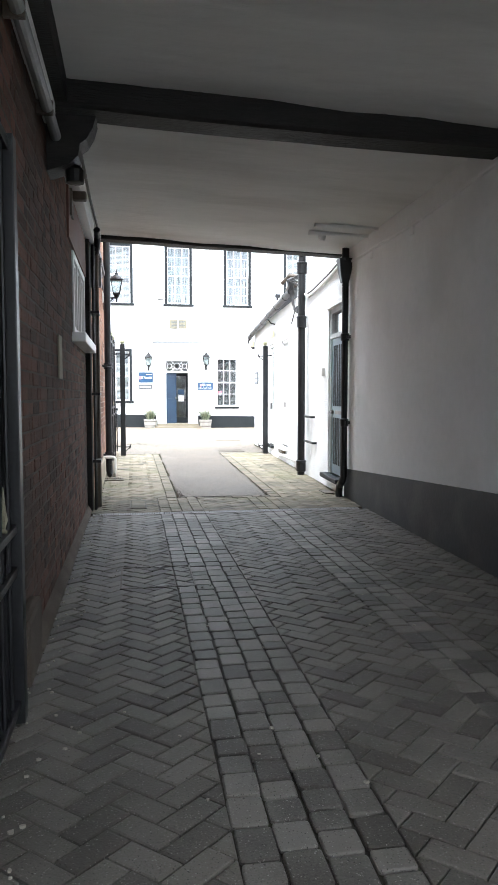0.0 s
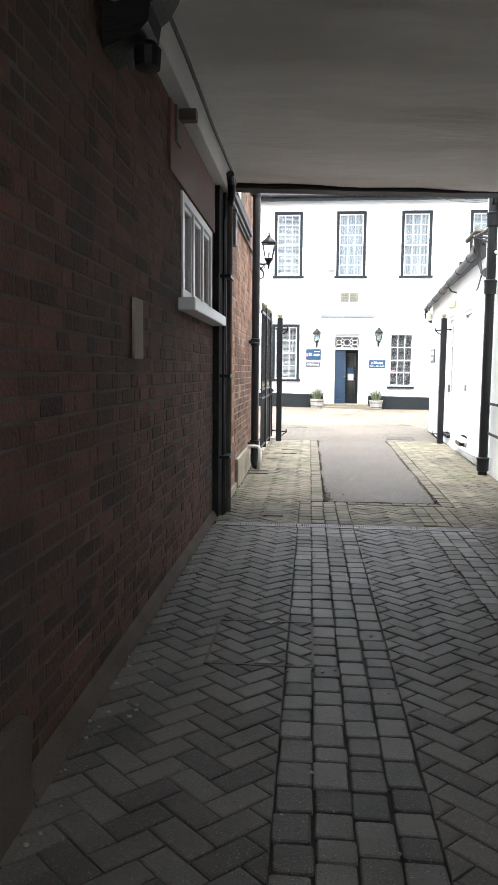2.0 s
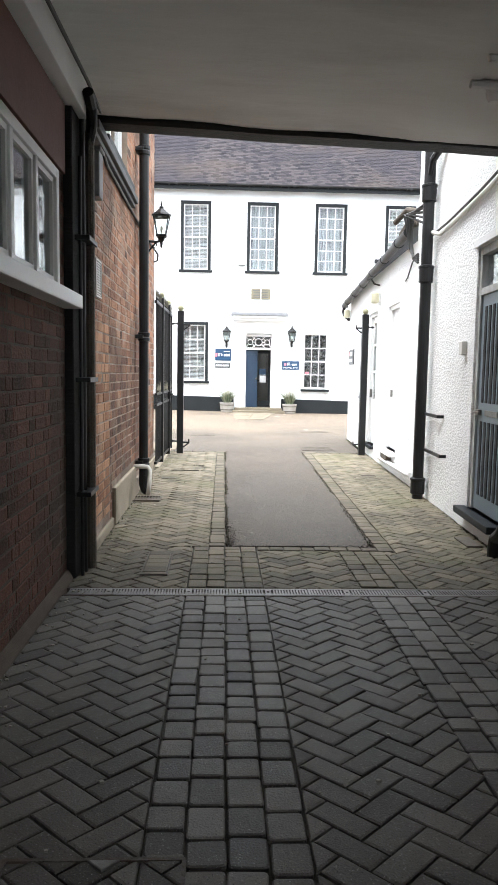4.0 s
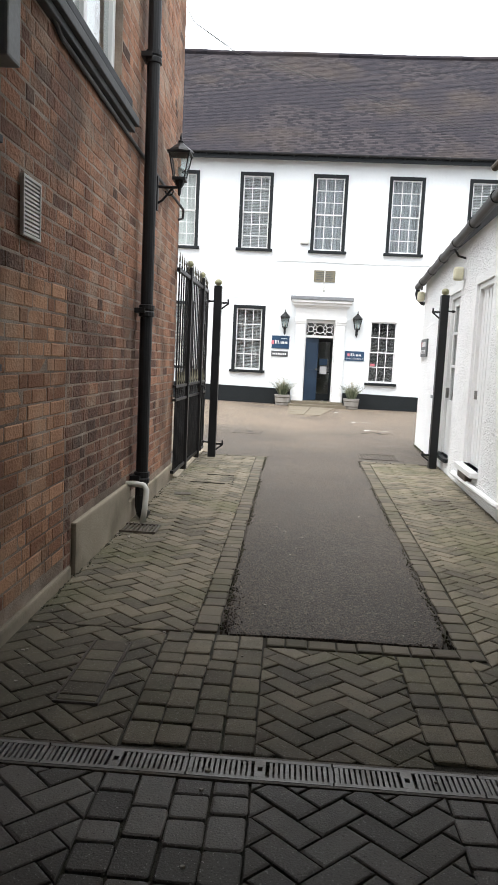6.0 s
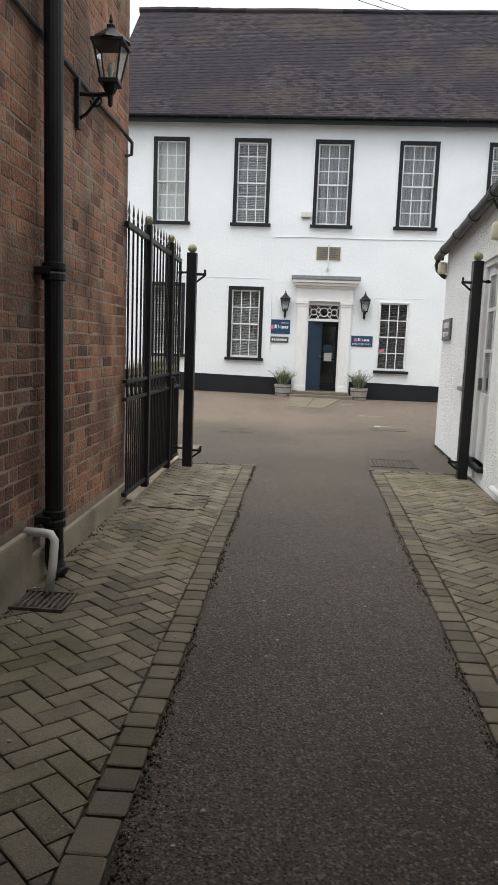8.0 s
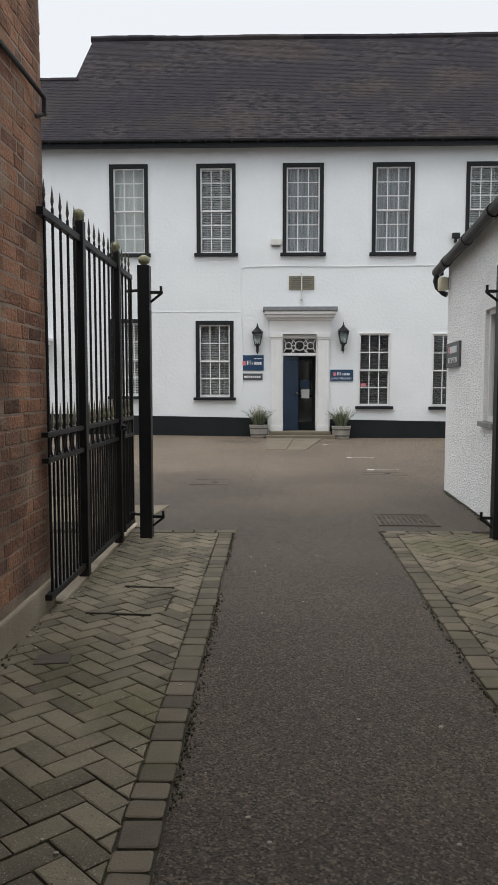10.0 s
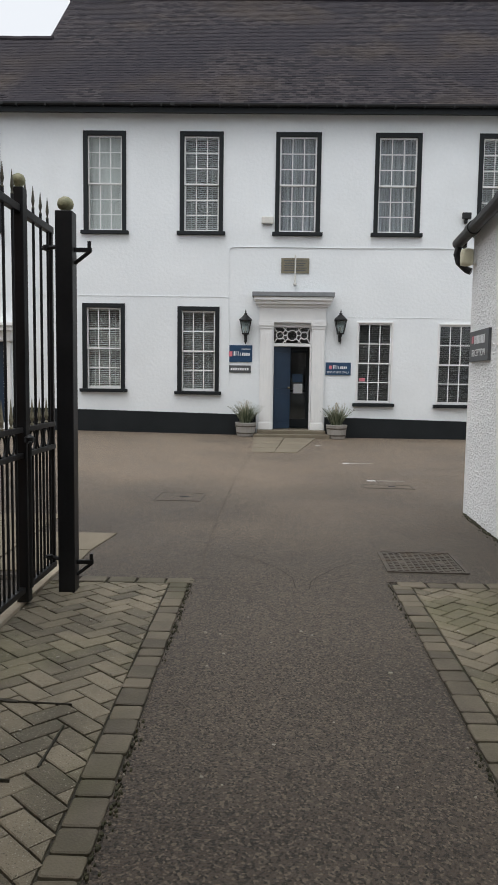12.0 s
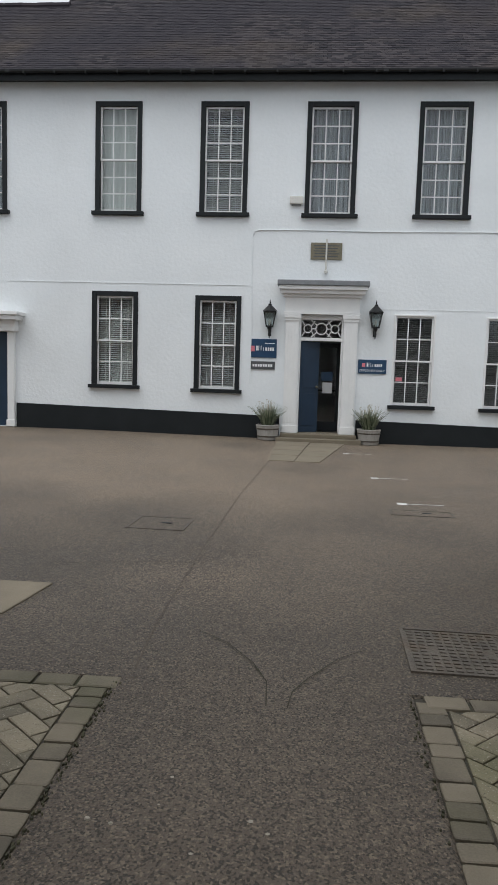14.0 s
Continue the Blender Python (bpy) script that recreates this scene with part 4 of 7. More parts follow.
# left half: the navy leaf swung inwards; right half: a glazed inner door
leaf = part("door_leaf", boxes((0, 0.44, -0.022, 0.022, 0.01, 1.98), (0.05, 0.39, -0.03, -0.022, 0.15, 0.85), (0.05, 0.39, -0.03, -0.022, 0.98, 1.84), bev=0.006), NAVY, dcase, "navy panelled leaf", at=pose(-hw + 0.042, 0.09, 0, 0, 0, 24))
part("door_knob", lathe(bmesh.new(), [(0.0, 0), (0.02, 0.0), (0.014, 0.03), (0.03, 0.05), (0.02, 0.07), (0.0, 0.072)], 12), BRASS, leaf, at=pose(0.38, -0.03, 1.0, 90, 0, 0), smooth=True)
inner = part("inner_door", boxes((-0.45, -0.36, 0.62, 0.66, 0.01, 1.98), (0.38, 0.45, 0.62, 0.66, 0.01, 1.98), (-0.36, 0.38, 0.62, 0.66, 0.01, 0.22), (-0.36, 0.38, 0.62, 0.66, 1.88, 1.98), (-0.36, 0.38, 0.62, 0.66, 0.9, 0.94), bev=0.004), CHARCOAL, dcase, "dark glazed inner door")
p = part("pane", boxes((-0.36, 0.38, 0.638, 0.643, 0.94, 1.88), (-0.36, 0.38, 0.638, 0.643, 0.22, 0.9)), GLASS, inner)
part("notice", boxes((0.08, 0.3, 0.612, 0.616, 0.86, 1.1), bev=0.001), SIGNW, inner, "white paper notice")
part("notice", boxes((0.05, 0.3, 0.612, 0.616, 1.14, 1.34), bev=0.001), SIGNB, inner, "blue paper notice")
part("threshold", boxes((-hw + 0.01, hw - 0.01, 0.0, 0.3, -0.06, 0.005), bev=0.004), SLAB, dcase)
solo("lobby_wall", boxes((DX0 - 0.1, DX0 - 0.05, FY + 0.33, FY + 1.9, 0.16, 2.9), (DX1 + 0.05, DX1 + 0.1, FY + 0.33, FY + 1.9, 0.16, 2.9), (DX0 - 0.1, DX1 + 0.1, FY + 1.9, FY + 1.95, 0.16, 2.9)), ROOM, "plain walls of the lobby", "wall", kind="structure")
solo("doorstep", boxes((0.28, 2.06, FY - 0.62, FY - 0.14, -0.02, 0.1), (0.36, 1.98, FY - 0.36, FY - 0.001, 0.1, 0.178), bev=0.012), SLAB, "worn stone doorstep", "step", kind="structure")

# the second doorway at the left of the front
d2 = thing("door_2", (-6.25, FY, 0.1), label="dark navy door under a white hood", category="door", kind="structure")
part("door_leaf", boxes((-0.5, 0.5, 0.1, 0.15, 0.0, 2.1), bev=0.01), NAVY, d2)
for sx in (-1, 1):
    xa, xb = sorted((sx * 0.52, sx * 0.68))
    part("pilaster", boxes((xa, xb, -0.1, 0.0, 0, 2.1), (xa - 0.02, xb + 0.02, -0.12, 0.0, 0, 0.15), bev=0.006), WHITE, d2)
part("hood", boxes((-0.74, 0.74, -0.22, 0.0, 2.1, 2.34), (-0.84, 0.84, -0.42, 0.0, 2.34, 2.44), (-0.9, 0.9, -0.48, 0.0, 2.44, 2.52), bev=0.012), WHITE, d2, "white moulded hood")

# ---- lanterns ----
def lantern(loc, rz, label, drop=True, s=1.0):
    """A tapered four-sided lantern on a scrolled wall bracket; the wall is behind it at +y."""
    ob = thing("wall_lantern", loc, rz, label, "lantern", "wall lanterns")
    w0, w1 = 0.07 * s, 0.125 * s
    zb, zt = 0.0, 0.3 * s
    bm = bmesh.new()
    for sx, sy in ((-1, -1), (1, -1), (1, 1), (-1, 1)):
        rod(bm, (sx * w0, sy * w0, zb), (sx * w1, sy * w1, zt), 0.009 * s, 6)
    box(bm, -w0 - 0.012, w0 + 0.012, -w0 - 0.012, w0 + 0.012, zb - 0.02, zb + 0.008, bev=0.004)
    box(bm, -w1 - 0.015, w1 + 0.015, -w1 - 0.015, w1 + 0.015, zt - 0.004, zt + 0.016, bev=0.004)
    part("cage", bm, BLACK, ob)
    bm = bmesh.new()
    prof = [(w1 + 0.035, zt + 0.016), (w1 + 0.02, zt + 0.035), (0.06 * s, zt + 0.12 * s), (0.035 * s, zt + 0.14 * s), (0.04 * s, zt + 0.165 * s), (0.012 * s, zt + 0.18 * s), (0.018 * s, zt + 0.205 * s), (0.003, zt + 0.26 * s)]
    lathe(bm, prof, 8)
    part("cap", bm, BLACK, ob)
    for k in range(4):
        bm = bmesh.new()
        q = [(-w0, -w0, zb + 0.006), (w0, -w0, zb + 0.006), (w1, -w1, zt - 0.004), (-w1, -w1, zt - 0.004)]
        a4 = [bm.verts.new(v) for v in q]
        b4 = [bm.verts.new((v[0], v[1] + 0.003, v[2])) for v in q]
        bm.faces.new(a4)
        bm.faces.new(b4[::-1])
        for e in range(4):
            bm.faces.new((a4[e], a4[(e + 1) % 4], b4[(e + 1) % 4], b4[e]))
        g = part("glass", bm, GLASS, ob, at=pose(0, 0, 0, 0, 0, 90 * k))
        g.visible_shadow = False
    part("bulb", lathe(bmesh.new(), [(0.0, 0.0), (0.015 * s, 0.0), (0.015 * s, 0.05 * s), (0.03 * s, 0.1 * s), (0.02 * s, 0.14 * s), (0.0, 0.15 * s)], 10), PVCW, ob, smooth=True)
    bm = bmesh.new()
    if drop:
        lathe(bm, [(0.0, -0.26 * s), (0.012 * s, -0.24 * s), (0.012 * s, -0.19 * s), (0.03 * s, -0.16 * s), (0.02 * s, -0.1 * s), (0.045 * s, -0.05 * s), (0.05 * s, -0.02)], 8)
        tube(bm, [(0, 0, -0.08 * s), (0, 0.06, -0.1 * s), (0, 0.13, -0.06 * s)], 0.012, 6)
        box(bm, -0.035, 0.035, 0.12, 0.14, -0.2 * s, 0.06 * s, bev=0.004)
    else:
        lathe(bm, [(0.0, -0.15), (0.012, -0.14), (0.018, -0.08), (0.04, -0.05), (0.05, -0.02)], 8)
        tube(bm, [(0, 0, -0.07), (0, 0.08, -0.075), (0, 0.2, -0.07)], 0.014, 8)
        tube(bm, [(0, 0.06, -0.08), (0, 0.1, -0.13), (0, 0.15, -0.19), (0, 0.2, -0.22)], 0.011, 6)
        tube(bm, [(0, 0.09 + 0.035 * math.cos(t), -0.11 - 0.035 * math.sin(t)) for t in [k * 0.6 for k in range(10)]], 0.007, 6)
        box(bm, -0.03, 0.03, 0.19, 0.215, -0.28, 0.02, bev=0.005)
    part("bracket", bm, BLACK, ob)
    return ob


lantern((0.06, FY - 0.14, 2.45), 0, "black lantern on the white front beside the door")
lantern((2.3, FY - 0.14, 2.48), 0, "black lantern on the white front beside the door")
lantern((-0.785, 12.05, 2.96), 90, "black lantern on an iron bracket on the brick wall", drop=False, s=0.7)

# ---- signs on the front ----
def sign(loc, w, h, mat, label, bars, rz=0.0, logo=None):
    ob = thing("sign", loc, rz, label, "sign")
    part("panel", boxes((-w / 2, w / 2, -0.025, -0.002, -h / 2, h / 2), bev=0.004), mat, ob)
    if bars:
        for a, b, c, d in bars:
            part("writing", boxes((a, b, -0.028, -0.0255, c, d)), SIGNW, ob, "white bar of writing")
    if logo:
        part("logo", boxes((logo[0], logo[1], -0.03, -0.0258, logo[2], logo[3])), SIGNP, ob, "small pink square")
    return ob


s1 = sign((-0.05, FY, 1.98), 0.55, 0.4, SIGNB, "blue office sign on the white front", [(-0.17 + k * 0.05, -0.17 + k * 0.05 + (0.014 if k in (1, 2, 3) else 0.036), -0.05, 0.055 if k in (0, 1, 2) else 0.022) for k in range(8)] + [(0.02, 0.23, 0.1, 0.118)], logo=(-0.285, -0.2, -0.07, 0.05))
s2 = sign((-0.065, FY, 1.615), 0.52, 0.17, SIGNG, "small grey sign under the blue one", [(-0.22 + k * 0.055, -0.18 + k * 0.055, -0.03, 0.025) for k in range(8)])
s3 = sign((2.28, FY, 1.65), 0.6, 0.3, SIGNB, "blue staff sign beside the front door", [(-0.12 + k * 0.042, -0.12 + k * 0.042 + (0.012 if k in (1, 2, 3) else 0.03), 0.0, 0.085 if k in (0, 1, 2) else 0.058) for k in range(8)], logo=(-0.22, -0.15, -0.01, 0.075))
lettering("writing", "EMPLOYEES ONLY", 0.066, SIGNW, s3, (0.0, -0.0262, -0.085), (90, 0, 0))
pl = thing("plaque", (1.21, FY, 4.055), label="old brass plaque above the door", category="plaque")
part("plate", boxes((-0.33, 0.33, -0.03, -0.001, -0.175, 0.175), bev=0.006), BRASS, pl)
for k in range(5):
    part("writing", boxes((-0.27 + 0.02 * (k % 2), 0.27 - 0.03 * (k % 3), -0.033, -0.0305, 0.1 - 0.055 * k, 0.12 - 0.055 * k)), SIGNG, pl)
bm = bmesh.new()
rod(bm, (0, -0.06, 0.24), (0, -0.06, -0.42), 0.018, 8)
lathe(bm, [(0.0, -0.48), (0.04, -0.46), (0.045, -0.42), (0.02, -0.4)], 10, at=(0, -0.06, 0))
box(bm, -0.02, 0.02, -0.06, -0.0, -0.36, -0.33)
box(bm, -0.02, 0.02, -0.06, -0.0, 0.19, 0.22)
part("pole", bm, PVCW, thing("flag_socket", (1.21, FY, 4.055), label="short white pole bracketed over the plaque", category="bracket"))
ab = thing("alarm_box", (0.54, FY, 5.08), label="cream alarm box on the white front", category="alarm")
part("case", boxes((-0.14, 0.14, -0.09, -0.001, -0.07, 0.09), bev=0.02), PVCW, ab)
part("base", boxes((-0.1, 0.1, -0.06, -0.001, -0.1, -0.07), bev=0.006), GREYPIPE, ab)
fl = thing("floodlight", (5.16, FY, 5.16), label="small black floodlight on the white front", category="floodlight")
part("head", boxes((-0.1, 0.1, -0.16, -0.06, -0.01, 0.13), bev=0.015), BLACK, fl)
part("bracket", boxes((-0.03, 0.03, -0.1, -0.001, -0.1, -0.012), bev=0.006), BLACK, fl)
bm = bmesh.new()
tube(bm, [(-0.33, FY - 0.012, 1.2), (-0.33, FY - 0.012, 2.4), (-0.36, FY - 0.012, 3.4), (-0.37, FY - 0.012, 4.35), (-0.33, FY - 0.012, 4.44), (-0.24, FY - 0.012, 4.475), (0.6, FY - 0.012, 4.485), (2.4, FY - 0.012, 4.47), (4.4, FY - 0.012, 4.49), (6.4, FY - 0.012, 4.48)], 0.011, 6)
solo("cable", bm, ROUGHCAST, "thin painted cable pinned along the white front", "cable")
bm = bmesh.new()
for o, rr in ((0.0, 0.0035), (0.05, 0.003)):
    tube(bm, [(-1.5, 13.3 + o, 5.86), (-1.14, 14.9, 5.57), (-0.61, 15.0, 5.26 + 0.3 * o), (0.17, 15.0, 5.04 + o), (0.95, 15.05, 4.8 + 1.3 * o), (2.4, 15.3, 4.5 + o), (4.5, 15.8 + o, 4.46)], rr, 6)
solo("overhead_cable", bm, CABLE, "black service cable hanging across the court", "cable")

# ---- planters by the door ----
def planter(x, y, seed):
    rnd = random.Random(seed)
    z = ground_z(x, y)
    ob = thing("planter", (x, y, z), label="weathered round wooden tub beside the door", category="planter", group="planters by the door")
    part("tub", lathe(bmesh.new(), [(0.19, 0.0), (0.21, 0.02), (0.245, 0.3), (0.255, 0.31), (0.25, 0.33), (0.225, 0.33), (0.22, 0.26), (0.0, 0.26)], 22), TUBM, ob)
    for zz, r in ((0.07, 0.222), (0.23, 0.242)):
        part("hoop", lathe(bmesh.new(), [(r, zz), (r + 0.004, zz + 0.002), (r + 0.007, zz + 0.026), (r + 0.002, zz + 0.028)], 22), IRON, ob)
    part("soil", lathe(bmesh.new(), [(0.0, 0.262), (0.218, 0.262), (0.21, 0.28), (0.0, 0.3)], 16), SOIL, ob)
    pt = thing("potted_plant", (x, y, z + 0.29), label="spiky green plant with dry stems in a tub", category="plant", group="plants by the door")
    verts, faces = [], []
    for k in range(240):
        a = rnd.uniform(0, 2 * math.pi)
        lean = rnd.uniform(0.05, 0.75)
        L = rnd.uniform(0.32, 0.56)
        r0 = rnd.uniform(0, 0.13)
        w = rnd.uniform(0.008, 0.016)
        n0 = len(verts)
        for i in range(5):
            t = i / 4
            r = r0 + L * lean * t * (0.6 + 0.4 * t)
            zz = L * (t - 0.35 * lean * t * t)
            ww = w * (1 - t) + 0.001
            cx, cy = r * math.cos(a), r * math.sin(a)
            verts += [(cx - ww * math.sin(a), cy + ww * math.cos(a), zz), (cx, cy, zz - 0.004), (cx + ww * math.sin(a), cy - ww * math.cos(a), zz)]
        for i in range(4):
            b = n0 + 3 * i
            faces += [(b, b + 1, b + 4, b + 3), (b + 1, b + 2, b + 5, b + 4)]
    me = bpy.data.meshes.new("leaves")
    me.from_pydata(verts, [], faces)
    me.materials.append(LEAF)
    tagged(part("leaves", me, LEAF, pt), kind="stuff")
    bm = bmesh.new()
    for k in range(34):
        a, r, h = rnd.uniform(0, 6.28), rnd.uniform(0.02, 0.24), rnd.uniform(0.3, 0.55)
        rod(bm, (r * 0.4 * math.cos(a), r * 0.4 * math.sin(a), 0), (r * math.cos(a), r * math.sin(a), h), 0.002, 4)
        for q in range(4):
            o = Vector((r * math.cos(a) + rnd.uniform(-0.02, 0.02), r * math.sin(a) + rnd.uniform(-0.02, 0.02), h + rnd.uniform(-0.03, 0.02)))
            rod(bm, o, o + Vector((rnd.uniform(-0.01, 0.01), rnd.uniform(-0.01, 0.01), 0.014)), 0.007, 5, 0.002)
    tagged(part("flower_stems", bm, FLOWER, pt, "dry pale flower stems"), kind="stuff")


planter(0.1, FY - 0.36, 3)
planter(2.24, FY - 0.36, 8)

# ---- iron gates ----
def spear(h, r):
    return lathe(bmesh.new(), [(r * 0.8, 0.0), (r * 1.5, 0.008), (r * 0.7, 0.02), (r * 1.7, 0.05), (r * 1.0, 0.09), (0.001, h)], 6)


def gate(name, x, ys, label, z_mid=(0.9, 1.05), z_top=2.31, ball=2.43, last=None, gilt=True, first=None):
    """An open gate leaf along y, with square stiles at ys, spear-topped bars, a ring band and close dog bars below."""
    ob = thing(name, (x, 0, 0), label=label, category="gate")
    ends = ([] if first is None else [first]) + ys + ([] if last is None else [last])
    s = 0.035
    for k, y in enumerate(ys):
        st = part("stile", boxes((-s, s, y - s, y + s, 0.02, ball), bev=0.005), BLACK, ob)
        if gilt:
            part("finial", lathe(bmesh.new(), [(0.0, ball), (0.025, ball), (0.022, ball + 0.012), (0.034, ball + 0.024), (0.039, ball + 0.046), (0.03, ball + 0.07), (0.0, ball + 0.084)], 12, at=(0, y, 0)), GOLD, st, "gilded ball", smooth=True)
    bar = mesh_of("bar", rod(bmesh.new(), (0, 0, 0.09), (0, 0, z_top + 0.06), 0.009, 8), BLACK)
    dog = mesh_of("dog_bar", rod(bmesh.new(), (0, 0, 0.09), (0, 0, z_mid[0]), 0.008, 6), BLACK)
    tip = mesh_of("spear_tip", spear(0.14, 0.0065), GILTD)
    dtip = mesh_of("dog_spear", spear(0.17, 0.0085), GILT)
    ring = bmesh.new()
    rr = (z_mid[1] - z_mid[0]) / 2 - 0.014
    tube(ring, [(0, 0.75 * rr * math.cos(t * math.pi / 8), (z_mid[0] + z_mid[1]) / 2 + rr * math.sin(t * math.pi / 8)) for t in range(17)], 0.007, 6)
    ring = mesh_of("ring", ring, BLACK)
    for ya, yb in zip(ends, ends[1:]):
        a, b = ya + (s if ya in ys else 0), yb - (s if yb in ys else 0)
        for z0, z1 in ((0.08, 0.115), (z_mid[0] - 0.015, z_mid[0] + 0.015), (z_mid[1] - 0.015, z_mid[1] + 0.015), (z_top - 0.022, z_top + 0.022)):
            part("rail", boxes((-0.02, 0.02, a, b, z0, z1), bev=0.004), BLACK, ob)
        n = max(2, round((b - a) / 0.15))
        d = (b - a) / n
        for i in range(n):
            y = a + d * (i + 0.5)
            bb = part("bar", bar, BLACK, ob, at=(0, y, 0))
            part("spear_tip", tip, GILTD, bb, "blackened gilded spear tip", at=(0, 0, z_top + 0.055))
            if i:
                yy = a + d * i
                part("dog_bar", dog, BLACK, ob, at=(0, yy, 0))
                part("dog_spear", dtip, GOLD, ob, "dull gilded short spear", at=(0, yy, z_mid[1] + 0.012))
                part("ring", ring, BLACK, ob, at=(0, yy, 0))
        if last is not None and yb == last:
            part("bar", mesh_of("bar", boxes((-0.015, 0.015, b - 0.03, b, 0.08, z_top), bev=0.003), BLACK), BLACK, ob)
    return ob


g1 = gate("iron_gate", -0.93, [14.0, 15.05], "black iron gate with gilded spears, folded open", first=13.22, last=15.62)
bm = bmesh.new()
rod(bm, (0.06, 15.0, 0.12), (0.06, 15.0, 1.0), 0.012, 8)
rod(bm, (0.06, 15.0, 0.98), (0.1, 14.9, 0.98), 0.012, 8)
lathe(bm, [(0.0, 0.98), (0.03, 0.98), (0.03, 1.01), (0.0, 1.03)], 10, at=(0.06, 15.0, 0))
part("drop_bolt", bm, BLACK, g1)
g1.matrix_world = pose(-0.93, 15.2, 0, 0, 0, -0.9) @ pose(0, -15.2, 0)
gate("iron_gate", -0.985, [0.6, 1.8, 2.98], "black iron street gate folded against the passage wall", z_mid=(0.62, 0.78), z_top=2.2, ball=2.24, gilt=False)


def gate_post(x, y, side):
    ob = thing("gate_post", (x, y, 0), label="square black iron gate post with a gilded ball", category="post", group="gate posts")
    part("shaft", boxes((-0.053, 0.053, -0.053, 0.053, -0.03, 2.37), bev=0.006), BLACK, ob)
    part("finial", lathe(bmesh.new(), [(0.0, 2.37), (0.03, 2.37), (0.028, 2.382), (0.046, 2.395), (0.051, 2.418), (0.042, 2.444), (0.018, 2.46), (0.0, 2.462)], 16), GOLD, ob, "gilded ball finial", smooth=True)
    for z in (2.16, 0.2):
        bm = bmesh.new()
        box(bm, side * 0.053, side * 0.16, -0.012, 0.012, z - 0.03, z - 0.005) if side > 0 else box(bm, -0.16, -0.053, -0.012, 0.012, z - 0.03, z - 0.005)
        rod(bm, (side * 0.145, 0, z - 0.03), (side * 0.145, 0, z + 0.035), 0.012, 8)
        rod(bm, (side * 0.053, 0, z - 0.1), (side * 0.15, 0, z - 0.025), 0.012, 6)
        part("hinge_pin", bm, BLACK, ob)
        bm = bmesh.new()
        rod(bm, (-side * 0.053, 0, z), (-side * 0.16, 0.05, z), 0.013, 6)
        lathe(bm, [(0.0, -0.02), (0.022, -0.015), (0.022, 0.015), (0.0, 0.02)], 8, at=(-side * 0.13, 0.03, z))
        part("hinge", bm, BLACK, ob)
    return ob


gate_post(-0.752, 15.36, 1)
gate_post(2.335, 15.36, -1)
solo("gate_kerb", boxes((-1.06, -0.93, 13.41, 15.9, -0.03, 0.02), bev=0.008), CONCRETE, "low concrete kerb under the gate", "kerb", kind="structure")

# ---- brick house side: pipe, sill band, upper window, grilles ----
def downpipe(name, x, y, z0, z1, r, collars, label, wall_dx, mat=BLACK, shoe=None):
    ob = thing(name, (x, y, 0), label=label, category="pipe")
    bm = bmesh.new()
    rod(bm, (0, 0, z0), (0, 0, z1), r, 16)
    part("pipe", bm, mat, ob, smooth=False)
    for z in collars:
        part("collar", lathe(bmesh.new(), [(r, z - 0.05), (r + 0.014, z - 0.045), (r + 0.014, z - 0.012), (r + 0.006, z), (r + 0.014, z + 0.012), (r + 0.014, z + 0.045), (r, z + 0.05)], 16), mat, ob)
        part("clip", boxes((min(0, wall_dx), max(0, wall_dx), -r - 0.03, r + 0.03, z - 0.02, z + 0.02), bev=0.004), mat, ob)
    if shoe:
        part("shoe", tube(bmesh.new(), shoe, r * 1.05, 12), mat, ob)
    return ob


downpipe("downpipe", -0.915, 11.4, 0.1, 5.2, 0.052, (1.74, 3.72, 0.35), "black cast-iron downpipe on the brick wall", -0.085, shoe=[(0, 0, 0.2), (0, 0, 0.1), (0.02, -0.01, 0.04), (0.05, -0.02, 0.02)])
bm = tube(bmesh.new(), [(-0.99, 11.16, 0.33), (-0.9, 11.14, 0.335), (-0.84, 11.13, 0.33), (-0.815, 11.12, 0.3), (-0.82, 11.1, 0.15), (-0.83, 11.07, 0.03)], 0.024, 12)
solo("waste_pipe", bm, PVCW, "off-white plastic waste pipe bent into the gully", "pipe", smooth=True)
gl = thing("gully_grate", (-0.84, 11.0, 0.0), label="black iron grate over a gully by the brick wall", category="grate")
part("frame", boxes((-0.15, 0.15, -0.13, -0.115, -0.02, 0.014), (-0.15, 0.15, 0.115, 0.13, -0.02, 0.014), (-0.15, -0.135, -0.115, 0.115, -0.02, 0.014), (0.135, 0.15, -0.115, 0.115, -0.02, 0.014)), IRON, gl)
for k in range(8):
    part("slat", boxes((-0.115 + k * 0.032, -0.1 + k * 0.032, -0.115, 0.115, -0.015, 0.01)), IRON, gl)
# concrete plinth of the house and moulded band under the first-floor window
solo("trim_plinth_house", boxes((XB - 0.01, XB + 0.028, 9.76, 11.22, -0.04, 0.33), (XB - 0.01, XB + 0.022, 8.62, 9.7, -0.04, 0.075), (XB - 0.01, XB + 0.02, 11.22, CORNER + 0.01, -0.04, 0.17), bev=0.015), CONCRETE, "rendered concrete plinth of the brick house", "plinth", kind="structure")
solo("trim_sill_band", boxes((XB - 0.02, XB + 0.07, 8.75, 11.02, 3.07, 3.13), (XB - 0.02, XB + 0.04, 8.75, 11.02, 3.03, 3.07), bev=0.008), SKIRT, "dark tile band under the first-floor window", "trim", kind="structure")
w = thing("window_11", (XB, 10.05, 3.2), 90, "white casement window in the brick wall", "window", kind="structure")
